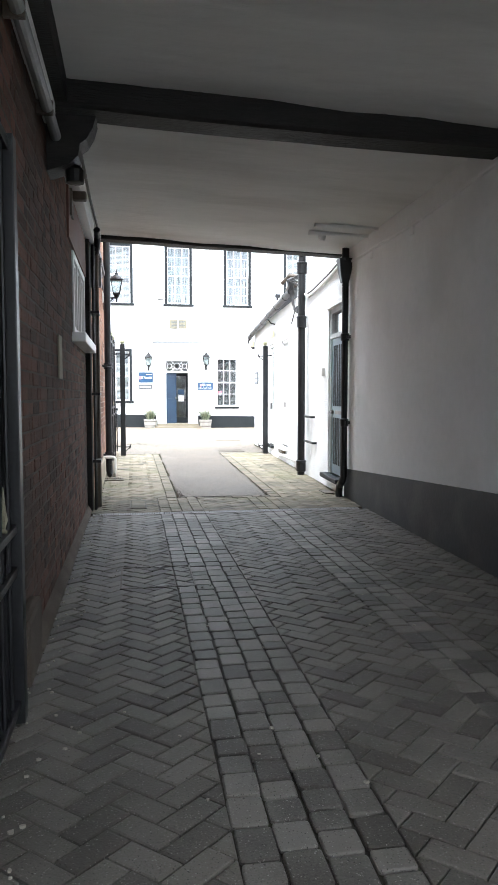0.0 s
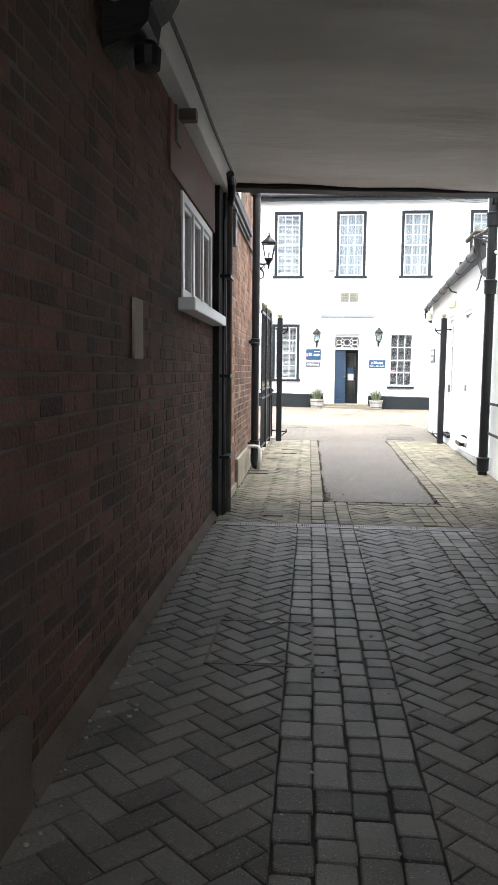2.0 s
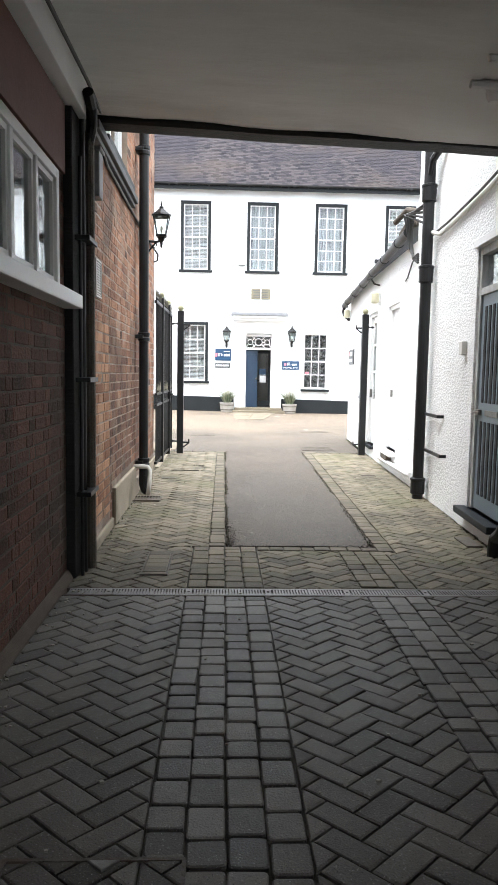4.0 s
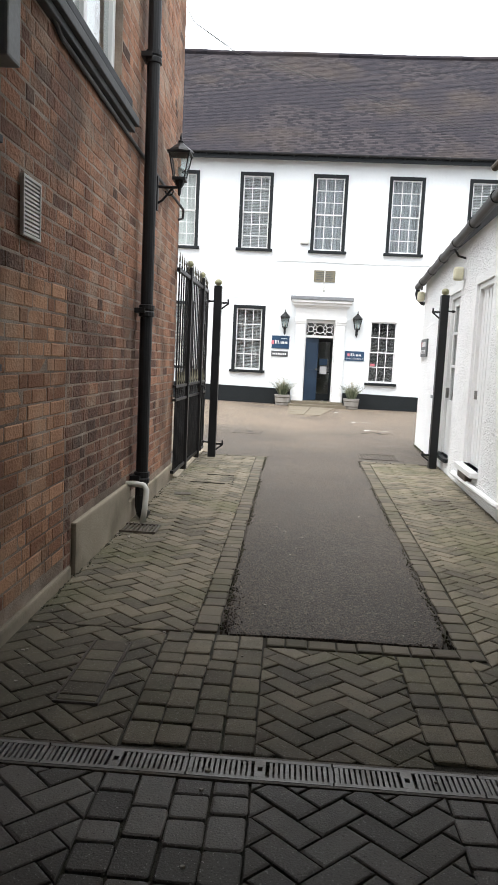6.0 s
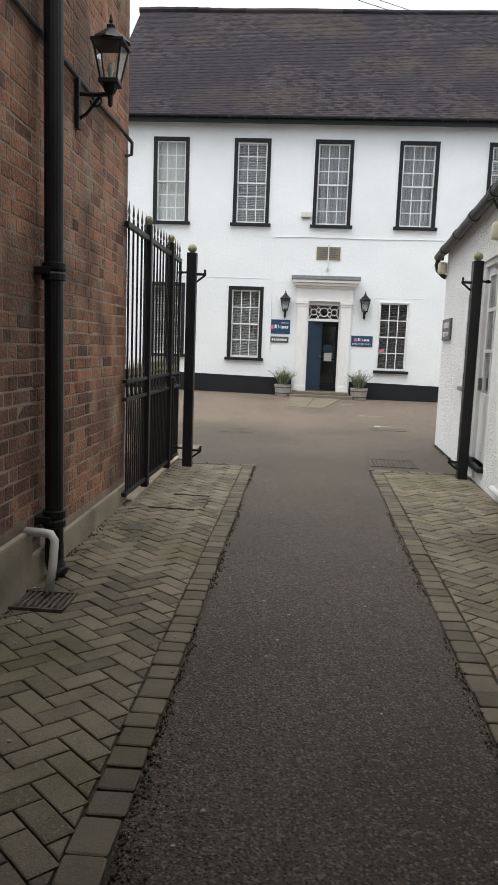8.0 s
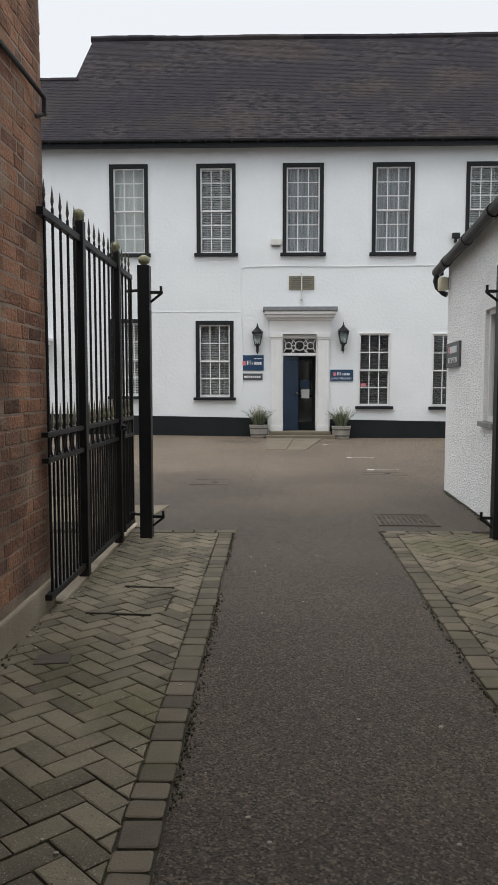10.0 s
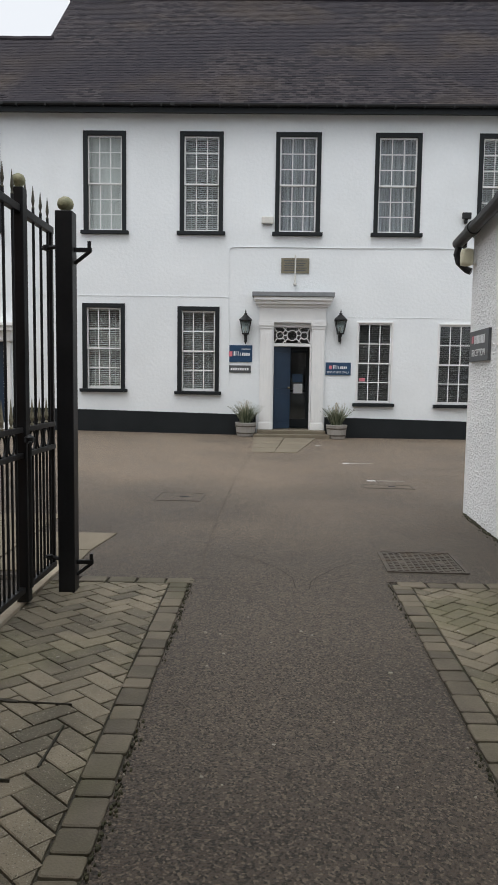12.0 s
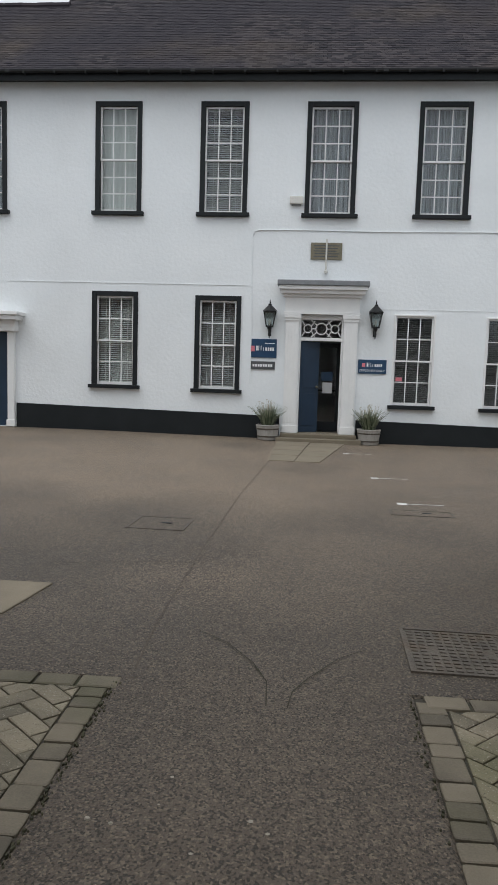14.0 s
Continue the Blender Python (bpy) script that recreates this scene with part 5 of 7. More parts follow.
part("frame", boxes((-0.7, -0.63, 0.06, 0.13, 0, 1.8), (0.63, 0.7, 0.06, 0.13, 0, 1.8), (-0.63, 0.63, 0.06, 0.13, 0, 0.07), (-0.63, 0.63, 0.06, 0.13, 1.73, 1.8), (-0.035, 0.035, 0.06, 0.13, 0.07, 1.73), bev=0.005), WHITE, w)
for xa in (-0.63, 0.035):
    p = part("pane", boxes((xa, xa + 0.595, 0.09, 0.094, 0.07, 1.73)), GLASS, w)
    p.visible_shadow = False
part("sill", boxes((-0.78, 0.78, -0.06, 0.12, -0.06, 0.0), bev=0.01), CHARCOAL, w)
part("curtain", boxes((-0.66, 0.66, 0.2, 0.21, 0, 1.8)), CLOTH, w)
v = thing("air_vent", (XB, 9.0, 2.05), 90, "cream louvred vent on the brick wall", "vent")
part("frame", boxes((-0.115, 0.115, -0.02, 0.0, 0.125, 0.14), (-0.115, 0.115, -0.02, 0.0, -0.14, -0.125), (-0.115, -0.1, -0.02, 0.0, -0.125, 0.125), (0.1, 0.115, -0.02, 0.0, -0.125, 0.125), bev=0.003), PVCW, v)
for k in range(13):
    part("slat", boxes((-0.1, 0.1, -0.016, -0.002, -0.119 + k * 0.019, -0.109 + k * 0.019)), PVCW, v)
v2 = thing("air_vent", (XB, 11.66, 2.84), 90, "small cream vent beside the lantern", "vent")
part("frame", boxes((-0.08, 0.08, -0.015, 0.0, -0.08, 0.08), bev=0.004), PVCW, v2)
for k in range(5):
    part("slat", boxes((-0.065, 0.065, -0.022, -0.015, -0.06 + k * 0.026, -0.046 + k * 0.026)), PVCW, v2)
bm = tube(bmesh.new(), [(XB + 0.015, 8.5, 3.3), (XB + 0.012, 9.4, 3.0), (XB + 0.012, 11.2, 2.98), (XB + 0.012, 12.4, 2.98), (XB + 0.012, 13.0, 3.0), (XB + 0.02, 13.2, 2.99), (XB + 0.06, 13.28, 2.94), (XB + 0.05, 13.31, 2.86), (XB + 0.01, 13.28, 2.84)], 0.014, 8)
solo("cable", bm, CABLE, "black cable looped along the brick wall", "cable")

# ---- mouth of the passage, left: pipes, box, cable ----
ob = thing("pipe_cluster", (XL + 0.08, 8.28, 0), label="black pipes clipped to the timber post", category="pipe")
for k, (dx, dy, r, zt) in enumerate(((0.02, 0.1, 0.036, 2.9), (0.0, -0.02, 0.018, 2.95), (0.0, -0.1, 0.012, 2.7))):
    part("pipe", rod(bmesh.new(), (dx, dy, -0.02), (dx, dy, zt), r, 12), BLACK if k else IRON, ob)
for z in (0.55, 1.3, 2.2):
    part("clip", boxes((-0.04, 0.065, -0.13, 0.15, z - 0.015, z + 0.015), bev=0.003), BLACK, ob)
part("bend", tube(bmesh.new(), [(0.02, 0.1, 2.85), (0.04, 0.1, 2.95), (0.05, 0.04, 3.05), (0.05, -0.08, 3.1)], 0.036, 10), BLACK, ob)
jb = thing("junction_box", (XL + 0.1, 8.5, 2.66), label="grey metal hopper box at the passage mouth", category="box")
part("case", boxes((-0.06, 0.06, -0.07, 0.07, -0.14, 0.16), bev=0.012), GREYPIPE, jb)
part("lid", boxes((-0.07, 0.07, -0.08, 0.08, 0.161, 0.185), bev=0.006), GREYPIPE, jb)
solo("trim_batten", boxes((XL + 0.02, XL + 0.09, 8.43, 8.5, 2.83, 3.2), bev=0.006), PVCW, "short off-white batten by the lintel", "trim", kind="structure")
bm = tube(bmesh.new(), [(XL + 0.12, 4.98, 3.15), (XL + 0.125, 6.0, 3.16), (XL + 0.12, 7.2, 3.155), (XL + 0.13, 8.2, 3.16), (XL + 0.14, 8.6, 3.12)], 0.013, 6)
solo("cable", bm, CABLE, "dark cable along the edge of the ceiling", "cable")
cd = thing("conduit", (XL + 0.06, 0, 2.86), label="grey conduit under the timber plate", category="pipe")
part("pipe", rod(bmesh.new(), (0, YA + 0.05, 0), (0, 4.72, 0), 0.032, 12), GREYPIPE, cd)
for y in (0.6, 2.0, 3.3, 4.3):
    part("clip", boxes((-0.06, 0.03, y - 0.015, y + 0.015, -0.038, 0.038), bev=0.004), IRON, cd)
bk = thing("iron_bracket", (XL, 6.3, 2.86), label="rusty iron bracket under the plate", category="bracket")
part("plate", boxes((0.0, 0.03, -0.08, 0.08, -0.1, 0.12), bev=0.006), IRON, bk)
part("arm", boxes((0.03, 0.14, -0.04, 0.04, 0.04, 0.11), bev=0.01), IRON, bk)
el = thing("spotlight", (XL + 0.16, 4.86, 2.68), label="small black lamp bracketed under the corbel", category="lamp")
part("head", lathe(bmesh.new(), [(0.0, -0.06), (0.055, -0.055), (0.06, 0.02), (0.035, 0.05), (0.0, 0.055)], 12), BLACK, el)
bp = thing("blank_plate", (XL, 5.27, 1.55), label="flat grey patch board on the brick wall", category="panel")
part("board", boxes((0.0, 0.014, -0.09, 0.09, -0.15, 0.15), bev=0.004), CONCRETE, bp)

# white three-light window in the passage
w = thing("window_12", (XL, (BW[0] + BW[1]) / 2, BW[2]), 90, "white three-light window in the passage wall", "window", kind="structure")
hw2, hh = (BW[1] - BW[0]) / 2, BW[3] - BW[2]
part("frame", boxes((-hw2, -hw2 + 0.06, -0.01, 0.08, 0, hh), (hw2 - 0.06, hw2, -0.01, 0.08, 0, hh), (-hw2 + 0.06, hw2 - 0.06, -0.01, 0.08, 0, 0.05), (-hw2 + 0.06, hw2 - 0.06, -0.01, 0.08, hh - 0.06, hh), bev=0.006), WHITE, w)
third = (2 * hw2 - 0.12 - 0.1) / 3
for k in range(3):
    xa = -hw2 + 0.06 + k * (third + 0.05)
    if k:
        part("mullion", boxes((xa - 0.05, xa, -0.005, 0.075, 0.05, hh - 0.06), bev=0.004), WHITE, w)
    part("casement", boxes((xa, xa + 0.03, 0.01, 0.05, 0.05, hh - 0.06), (xa + third - 0.03, xa + third, 0.01, 0.05, 0.05, hh - 0.06), (xa + 0.03, xa + third - 0.03, 0.01, 0.05, 0.05, 0.08), (xa + 0.03, xa + third - 0.03, 0.01, 0.05, hh - 0.09, hh - 0.06)), WHITE, w)
    p = part("pane", boxes((xa + 0.03, xa + third - 0.03, 0.028, 0.032, 0.08, hh - 0.09)), GLASS, w)
    p.visible_shadow = False
part("sill", boxes((-hw2 - 0.1, hw2 + 0.18, -0.11, 0.08, -0.085, 0.0), bev=0.01), WHITE, w, "thick white sill")
solo("room_behind_window", boxes((XL - 1.2, XL - 1.15, 6.0, 8.38, 1.2, 3.0), (XL - 1.15, XL - 0.41, 5.95, 6.0, 1.2, 3.0), (XL - 1.15, XL - 0.41, 8.34, 8.38, 1.2, 3.0), (XL - 1.15, XL - 0.41, 6.0, 8.34, 1.2, 1.25)), ROOM, "plain room behind the passage window", "wall", kind="structure")

# ---- passage, right side and ceiling ----
def on_right(y, d=0.0):
    return xr(y) - d


bm = tube(bmesh.new(), [(on_right(y, 0.02), y, z) for y, z in ((4.0, 2.93), (5.2, 2.9), (6.4, 2.87), (7.4, 2.89), (8.3, 2.9), (8.7, 2.92))], 0.02, 8)
solo("cable", bm, PLASTER, "painted-over cable along the passage wall", "cable")
for y, z in ((6.5, 2.8), (7.7, 2.82)):
    k = thing("wall_box", (on_right(y), y, z), label="small painted-over junction box on the plaster wall", category="box")
    part("case", boxes((-0.035, 0.0, -0.04, 0.04, -0.03, 0.05), bev=0.008), PLASTER, k)
cl = thing("ceiling_conduit", (0, 0, 3.1), label="painted conduit and batten on the passage ceiling", category="pipe")
part("pipe", rod(bmesh.new(), (1.38, 7.5, -0.025), (2.1, 7.52, -0.025), 0.022, 8), PLASTER, cl)
part("pipe", rod(bmesh.new(), (1.4, 7.84, -0.025), (2.1, 7.87, -0.025), 0.026, 8), PLASTER, cl)
part("boss", lathe(bmesh.new(), [(0.0, -0.09), (0.03, -0.085), (0.045, -0.05), (0.05, 0.0)], 12, at=(1.58, 7.95, 0)), PLASTER, cl)
for y in (6.95,):
    k = thing("air_brick", (on_right(y, 0.012), y, 0.24), label="dark slotted vent in the painted skirting", category="vent")
    part("recess", boxes((-0.006, 0.004, -0.05, 0.05, -0.09, 0.09), bev=0.002), DARKGAP, k)

# ---- rough-cast house: door, hopper pipe, downpipe, bell box ----
RZT = -math.degrees(math.atan(0.052))


def right_thing(name, y, z, label, cat, kind="", group=""):
    """Local frame on the skewed wall: -x is out into the alley, y along it."""
    return thing(name, (2.2 + 0.052 * (y - 10.4), y, z), RZT, label, cat, group, kind)


dr = right_thing("door_3", 9.28, 0.2, "slate-blue boarded side door with dark slots", "door", "structure")
part("door_frame", boxes((0.02, 0.12, -0.42, -0.36, 0, 2.27), (0.02, 0.12, 0.36, 0.42, 0, 2.27), (0.02, 0.12, -0.36, 0.36, 2.2, 2.27), (0.02, 0.12, -0.36, 0.36, 1.86, 1.92), bev=0.005), GREYWOOD, dr, "weathered pale grey frame")
lf = part("door_leaf", boxes((0.04, 0.08, -0.36, 0.36, 0.01, 1.86), bev=0.004), BLUEDOOR, dr)
for za, zb in ((0.14, 0.78), (0.94, 1.76)):
    for k in range(6):
        y = -0.255 + k * 0.1
        part("slot", boxes((0.034, 0.0405, y - 0.028, y + 0.028, za, zb), bev=0.002), DARKGAP, lf, "dark glazed slot")
part("door_handle", boxes((0.01, 0.04, 0.25, 0.34, 0.83, 0.88), (-0.01, 0.015, 0.2, 0.34, 0.845, 0.862), bev=0.004), STEEL, lf)
part("letter_plate", boxes((0.034, 0.0405, -0.16, 0.16, 0.83, 0.88), bev=0.003), STEEL, lf)
p = part("transom_pane", boxes((0.07, 0.074, -0.36, 0.36, 1.92, 2.2)), GLASS, dr)
p.visible_shadow = False
part("lintel", boxes((-0.03, 0.0, -0.5, 0.48, 2.27, 2.34), bev=0.006), WHITE, dr)
part("sill", boxes((-0.1, 0.06, -0.44, 0.5, -0.06, 0.0), bev=0.008), CHARCOAL, dr)
solo("room_behind_door", boxes((2.9, 2.95, 8.8, 11.8, 0, 3)), ROOM, "plain room behind the side door", "wall", kind="structure")

hp = right_thing("hopper_pipe", 8.57, 0, "black downpipe with a square hopper head", "pipe")
part("pipe", rod(bmesh.new(), (-0.055, 0, 0.35), (-0.055, 0, 2.75), 0.04, 14), BLACK, hp)
bm = bmesh.new()
for (w0, z0), (w1, z1) in (((0.042, 2.66), (0.07, 2.8)), ((0.07, 2.8), (0.078, 2.92))):
    qa = [bm.verts.new((-0.065 + sx * w0, sy * w0, z0)) for sx, sy in ((-1, -1), (1, -1), (1, 1), (-1, 1))]
    qb = [bm.verts.new((-0.065 + sx * w1, sy * w1, z1)) for sx, sy in ((-1, -1), (1, -1), (1, 1), (-1, 1))]
    for k in range(4):
        bm.faces.new((qa[k], qa[(k + 1) % 4], qb[(k + 1) % 4], qb[k]))
box(bm, -0.15, 0.02, -0.085, 0.085, 2.92, 2.945)
part("hopper", bm, BLACK, hp)
part("pipe", rod(bmesh.new(), (-0.055, 0, 2.95), (-0.055, 0, 3.15), 0.045, 14), BLACK, hp)
part("shoe", tube(bmesh.new(), [(-0.055, 0, 0.4), (-0.055, 0.0, 0.28), (-0.065, 0.05, 0.2), (-0.075, 0.14, 0.14), (-0.075, 0.16, 0.06), (-0.075, 0.16, -0.02)], 0.045, 12), BLACK, hp)
for z in (0.95, 2.0):
    part("collar", lathe(bmesh.new(), [(0.04, z - 0.05), (0.054, z - 0.04), (0.054, z + 0.04), (0.04, z + 0.05)], 14, at=(-0.055, 0, 0)), BLACK, hp)
    part("clip", boxes((-0.05, 0.0, -0.07, 0.07, z - 0.02, z + 0.02)), BLACK, hp)
dp = right_thing("downpipe", 11.2, 0, "stout black downpipe on the rough-cast corner", "pipe")
part("pipe", rod(bmesh.new(), (-0.1, 0, -0.01), (-0.1, 0, 5.25), 0.06, 16), BLACK, dp)
for z in (0.14, 2.45, 3.3):
    part("collar", lathe(bmesh.new(), [(0.06, z - 0.09), (0.078, z - 0.08), (0.078, z + 0.06), (0.085, z + 0.07), (0.085, z + 0.09), (0.06, z + 0.1)], 16, at=(-0.1, 0, 0)), BLACK, dp)
for z, L in ((0.95, 0.6), (0.56, 0.75)):
    part("stay", boxes((-0.07, -0.045, -L, 0.0, z - 0.016, z + 0.016), (-0.07, 0.0, -L, -L + 0.03, z - 0.016, z + 0.016), bev=0.004), BLACK, dp)
part("branch", tube(bmesh.new(), [(-0.1, 0, 3.45), (-0.1, -0.12, 3.62), (-0.06, -0.3, 3.7), (0.0, -0.34, 3.7)], 0.04, 10), BLACK, dp)
cb = thing("cable_bundle", (0, 0, 0), label="tangled black cables and grey pipe on the rough-cast wall", category="cable")
part("pipe", tube(bmesh.new(), [skew(8.8, -0.04, 2.94), skew(9.4, -0.03, 2.9), skew(10.2, -0.03, 2.85), skew(10.9, -0.04, 2.82), skew(11.2, -0.06, 2.9)], 0.022, 8), PVCW, cb)
part("wire", tube(bmesh.new(), [skew(8.8, -0.04, 3.0), skew(9.6, -0.03, 2.94), skew(10.6, -0.03, 2.89), skew(11.6, -0.05, 2.86)], 0.012, 6), CABLE, cb)
for k in range(5):
    o = 0.05 * k
    part("wire", tube(bmesh.new(), [skew(11.5 + o, -0.03, 3.3 - o), skew(11.8 + o, -0.12 - o * 0.4, 3.25), skew(12.05, -0.1, 3.05 - o), skew(12.0 - o * 0.3, -0.08, 2.75), skew(11.85, -0.05, 2.68 + o * 0.5)], 0.016, 6), CABLE, cb)
part("wire", tube(bmesh.new(), [skew(12.0, -0.03, 2.8), skew(12.3, -0.02, 2.75), skew(12.55, -0.02, 2.6), skew(12.7, -0.015, 2.58)], 0.01, 6), CABLE, cb)
part("stub_pipe", tube(bmesh.new(), [skew(12.1, 0.0, 3.32), skew(12.2, -0.12, 3.36), skew(12.55, -0.2, 3.28)], 0.035, 10), IRON, cb)
part("stub_pipe", tube(bmesh.new(), [skew(12.15, 0.0, 3.2), skew(12.3, -0.1, 3.18), skew(12.5, -0.12, 3.12)], 0.045, 10), IRON, cb)
bb = right_thing("bell_box", 9.95, 1.62, "small grey entry box on the rough-cast wall", "box")
part("case", boxes((-0.05, 0.0, -0.05, 0.05, -0.06, 0.06), bev=0.008), PVCW, bb)
solo("drain_grate", boxes((1.93, 2.06, 9.0, 9.32, -0.02, 0.012), bev=0.004), IRON, "small iron gully lid by the side door", "grate")

# ---- outbuilding: doors, lamps, gutter, sign, ledge ----
def panel_door(name, hole, label, glazed):
    y0, y1, z0, z1 = hole
    ob = right_thing(name, (y0 + y1) / 2, z0, label, "door", "structure")
    a, h = (y1 - y0) / 2, z1 - z0
    part("door_frame", boxes((0.03, 0.12, -a, -a + 0.06, 0, h), (0.03, 0.12, a - 0.06, a, 0, h), (0.03, 0.12, -a + 0.06, a - 0.06, h - 0.06, h), bev=0.005), WHITE, ob)
    i, t = a - 0.06, h - 0.06
    if glazed:
        lf = part("door_leaf", boxes((0.07, 0.11, -i, -i + 0.09, 0, t), (0.07, 0.11, i - 0.09, i, 0, t), (0.07, 0.11, -i + 0.09, i - 0.09, t - 0.1, t), (0.07, 0.11, -i + 0.09, i - 0.09, 0, 0.75), (0.07, 0.11, -i + 0.09, i - 0.09, 1.2, 1.24), (0.07, 0.11, -i + 0.09, i - 0.09, 1.65, 1.69), (0.075, 0.105, -0.015, 0.015, 0.75, t - 0.1), bev=0.003), WHITE, ob)
        p = part("pane", boxes((0.088, 0.092, -i + 0.09, i - 0.09, 0.75, t - 0.1)), GLASS, lf)
        p.visible_shadow = False
        part("door_handle", boxes((0.03, 0.07, i - 0.07, i - 0.03, 0.78, 0.92), bev=0.006), STEEL, lf)
        part("sill", boxes((-0.06, 0.08, -a - 0.02, a + 0.02, -0.05, 0.0), bev=0.006), CHARCOAL, ob)
    else:
        lf = part("door_leaf", boxes((0.07, 0.11, -i, i, 0, t), bev=0.004), WHITE, ob)
        for k in range(1, 5):
            y = -i + k * 2 * i / 5
            part("batten", boxes((0.064, 0.07, y - 0.008, y + 0.008, 0.02, t - 0.02)), WHITE, lf)
        part("door_handle", boxes((0.04, 0.07, i - 0.1, i - 0.07, 0.75, 0.85), bev=0.004), STEEL, lf)
        part("sill", boxes((-0.09, 0.08, -a - 0.03, a + 0.03, -0.06, 0.0), bev=0.006), WHITE, ob)
    return ob


panel_door("door_4", PANEL_R, "white boarded hatch door in the pebbledash wall", False)
panel_door("door_5", GLAZED_R, "white half-glazed door in the pebbledash wall", True)
w = right_thing("window_13", (WIN_R[0] + WIN_R[1]) / 2, WIN_R[2], "narrow white window with a grey sill", "window", "structure")
ww = (WIN_R[1] - WIN_R[0]) / 2
part("frame", boxes((0.04, 0.1, -ww, -ww + 0.05, 0, 1.12), (0.04, 0.1, ww - 0.05, ww, 0, 1.12), (0.04, 0.1, -ww + 0.05, ww - 0.05, 0, 0.05), (0.04, 0.1, -ww + 0.05, ww - 0.05, 1.07, 1.12)), WHITE, w)
p = part("pane", boxes((0.07, 0.074, -ww + 0.05, ww - 0.05, 0.05, 1.07)), GLASS, w)
p.visible_shadow = False
part("sill", boxes((-0.05, 0.08, -ww - 0.04, ww + 0.04, -0.05, 0.0), bev=0.006), GREYPIPE, w)
solo("room_behind_wing", boxes((3.4, 3.45, 12.2, 18.0, 0, 2.9)), ROOM, "plain room inside the outbuilding", "wall", kind="structure")
bx = right_thing("meter_box", 13.55, 0.16, "grey meter box under the hatch door", "box")
part("case", boxes((-0.08, 0.0, -0.24, 0.2, 0.0, 0.1), bev=0.01), IRON, bx)
part("lid", boxes((-0.085, 0.0, -0.24, 0.2, 0.102, 0.116), bev=0.005), WHITE, bx)
lg = right_thing("wall_ledge", 13.1, 0.1, "white painted pipe ledge along the foot of the wall", "ledge")
part("pipe", tube(bmesh.new(), [(-0.03, -1.15, 0.06), (-0.05, -1.1, 0.06), (-0.05, 0.0, 0.04), (-0.05, 1.1, 0.02), (-0.03, 1.15, 0.02)], 0.03, 10), WHITE, lg)


def wing_lamp(y, z, label, spot=False):
    ob = right_thing("bulkhead_lamp", y, z, label, "lamp", group="bulkhead lamps")
    part("cover", boxes((-0.15, -0.03, -0.06, 0.06, -0.085, 0.085), bev=0.035), LAMPC, ob, smooth=True)
    part("base", boxes((-0.03, 0.0, -0.06, 0.06, -0.07, 0.07), bev=0.01), WHITE, ob)
    if spot:
        part("bracket", tube(bmesh.new(), [(0, 0.05, 0.2), (-0.1, 0.02, 0.22), (-0.17, -0.04, 0.3), (-0.22, -0.06, 0.27)], 0.014, 6), BLACK, ob)


wing_lamp(14.66, 2.57, "yellowed bulkhead lamp with a bent iron bracket", True)
wing_lamp(18.2, 2.62, "yellowed square lamp at the outbuilding corner")
wg = thing("gutter", label="black round gutter along the outbuilding eaves", category="gutter")
ga, gb = Vector(skew(12.14, -0.12, 3.08)), Vector(skew(18.5, -0.12, 2.81))
part("trough", rod(bmesh.new(), ga, gb, 0.058, 14), BLACK, wg)
for k in range(6):
    o = ga.lerp(gb, (k + 0.6) / 6.2)
    d = (gb - ga).normalized() * 0.06
    part("joint", rod(bmesh.new(), o - d, o + d, 0.068, 14), BLACK, wg)
part("fascia", boxes((0, 0.02, 0, 0.1, -0.05, 0.05)), BLACK, wg, at=gb + Vector((0.05, -0.1, 0)))
part("outlet", tube(bmesh.new(), [gb + Vector(q) for q in ((0, -0.06, -0.03), (-0.02, -0.05, -0.12), (0.0, -0.06, -0.2), (0.08, -0.08, -0.28), (0.12, -0.1, -0.3))], 0.036, 10), BLACK, wg)
sg = thing("sign", (2.2 + 0.052 * (17.83 - 10.4), 17.83, 1.72), -90 + RZT, "grey reception sign on the pebbledash wall", "sign")
part("panel", boxes((-0.35, 0.35, -0.03, -0.002, -0.15, 0.15), bev=0.004), SIGNG, sg)
for k in range(8):
    part("writing", boxes((-0.16 + k * 0.05, -0.125 + k * 0.05, -0.033, -0.0305, 0.02, 0.1)), SIGNW, sg, "white bar of writing")
part("logo", boxes((-0.26, -0.19, -0.033, -0.0305, 0.03, 0.1)), SIGNP, sg, "small pink square")
lettering("writing", "RECEPTION", 0.095, SIGNW, sg, (0.0, -0.0305, -0.07), (90, 0, 0))

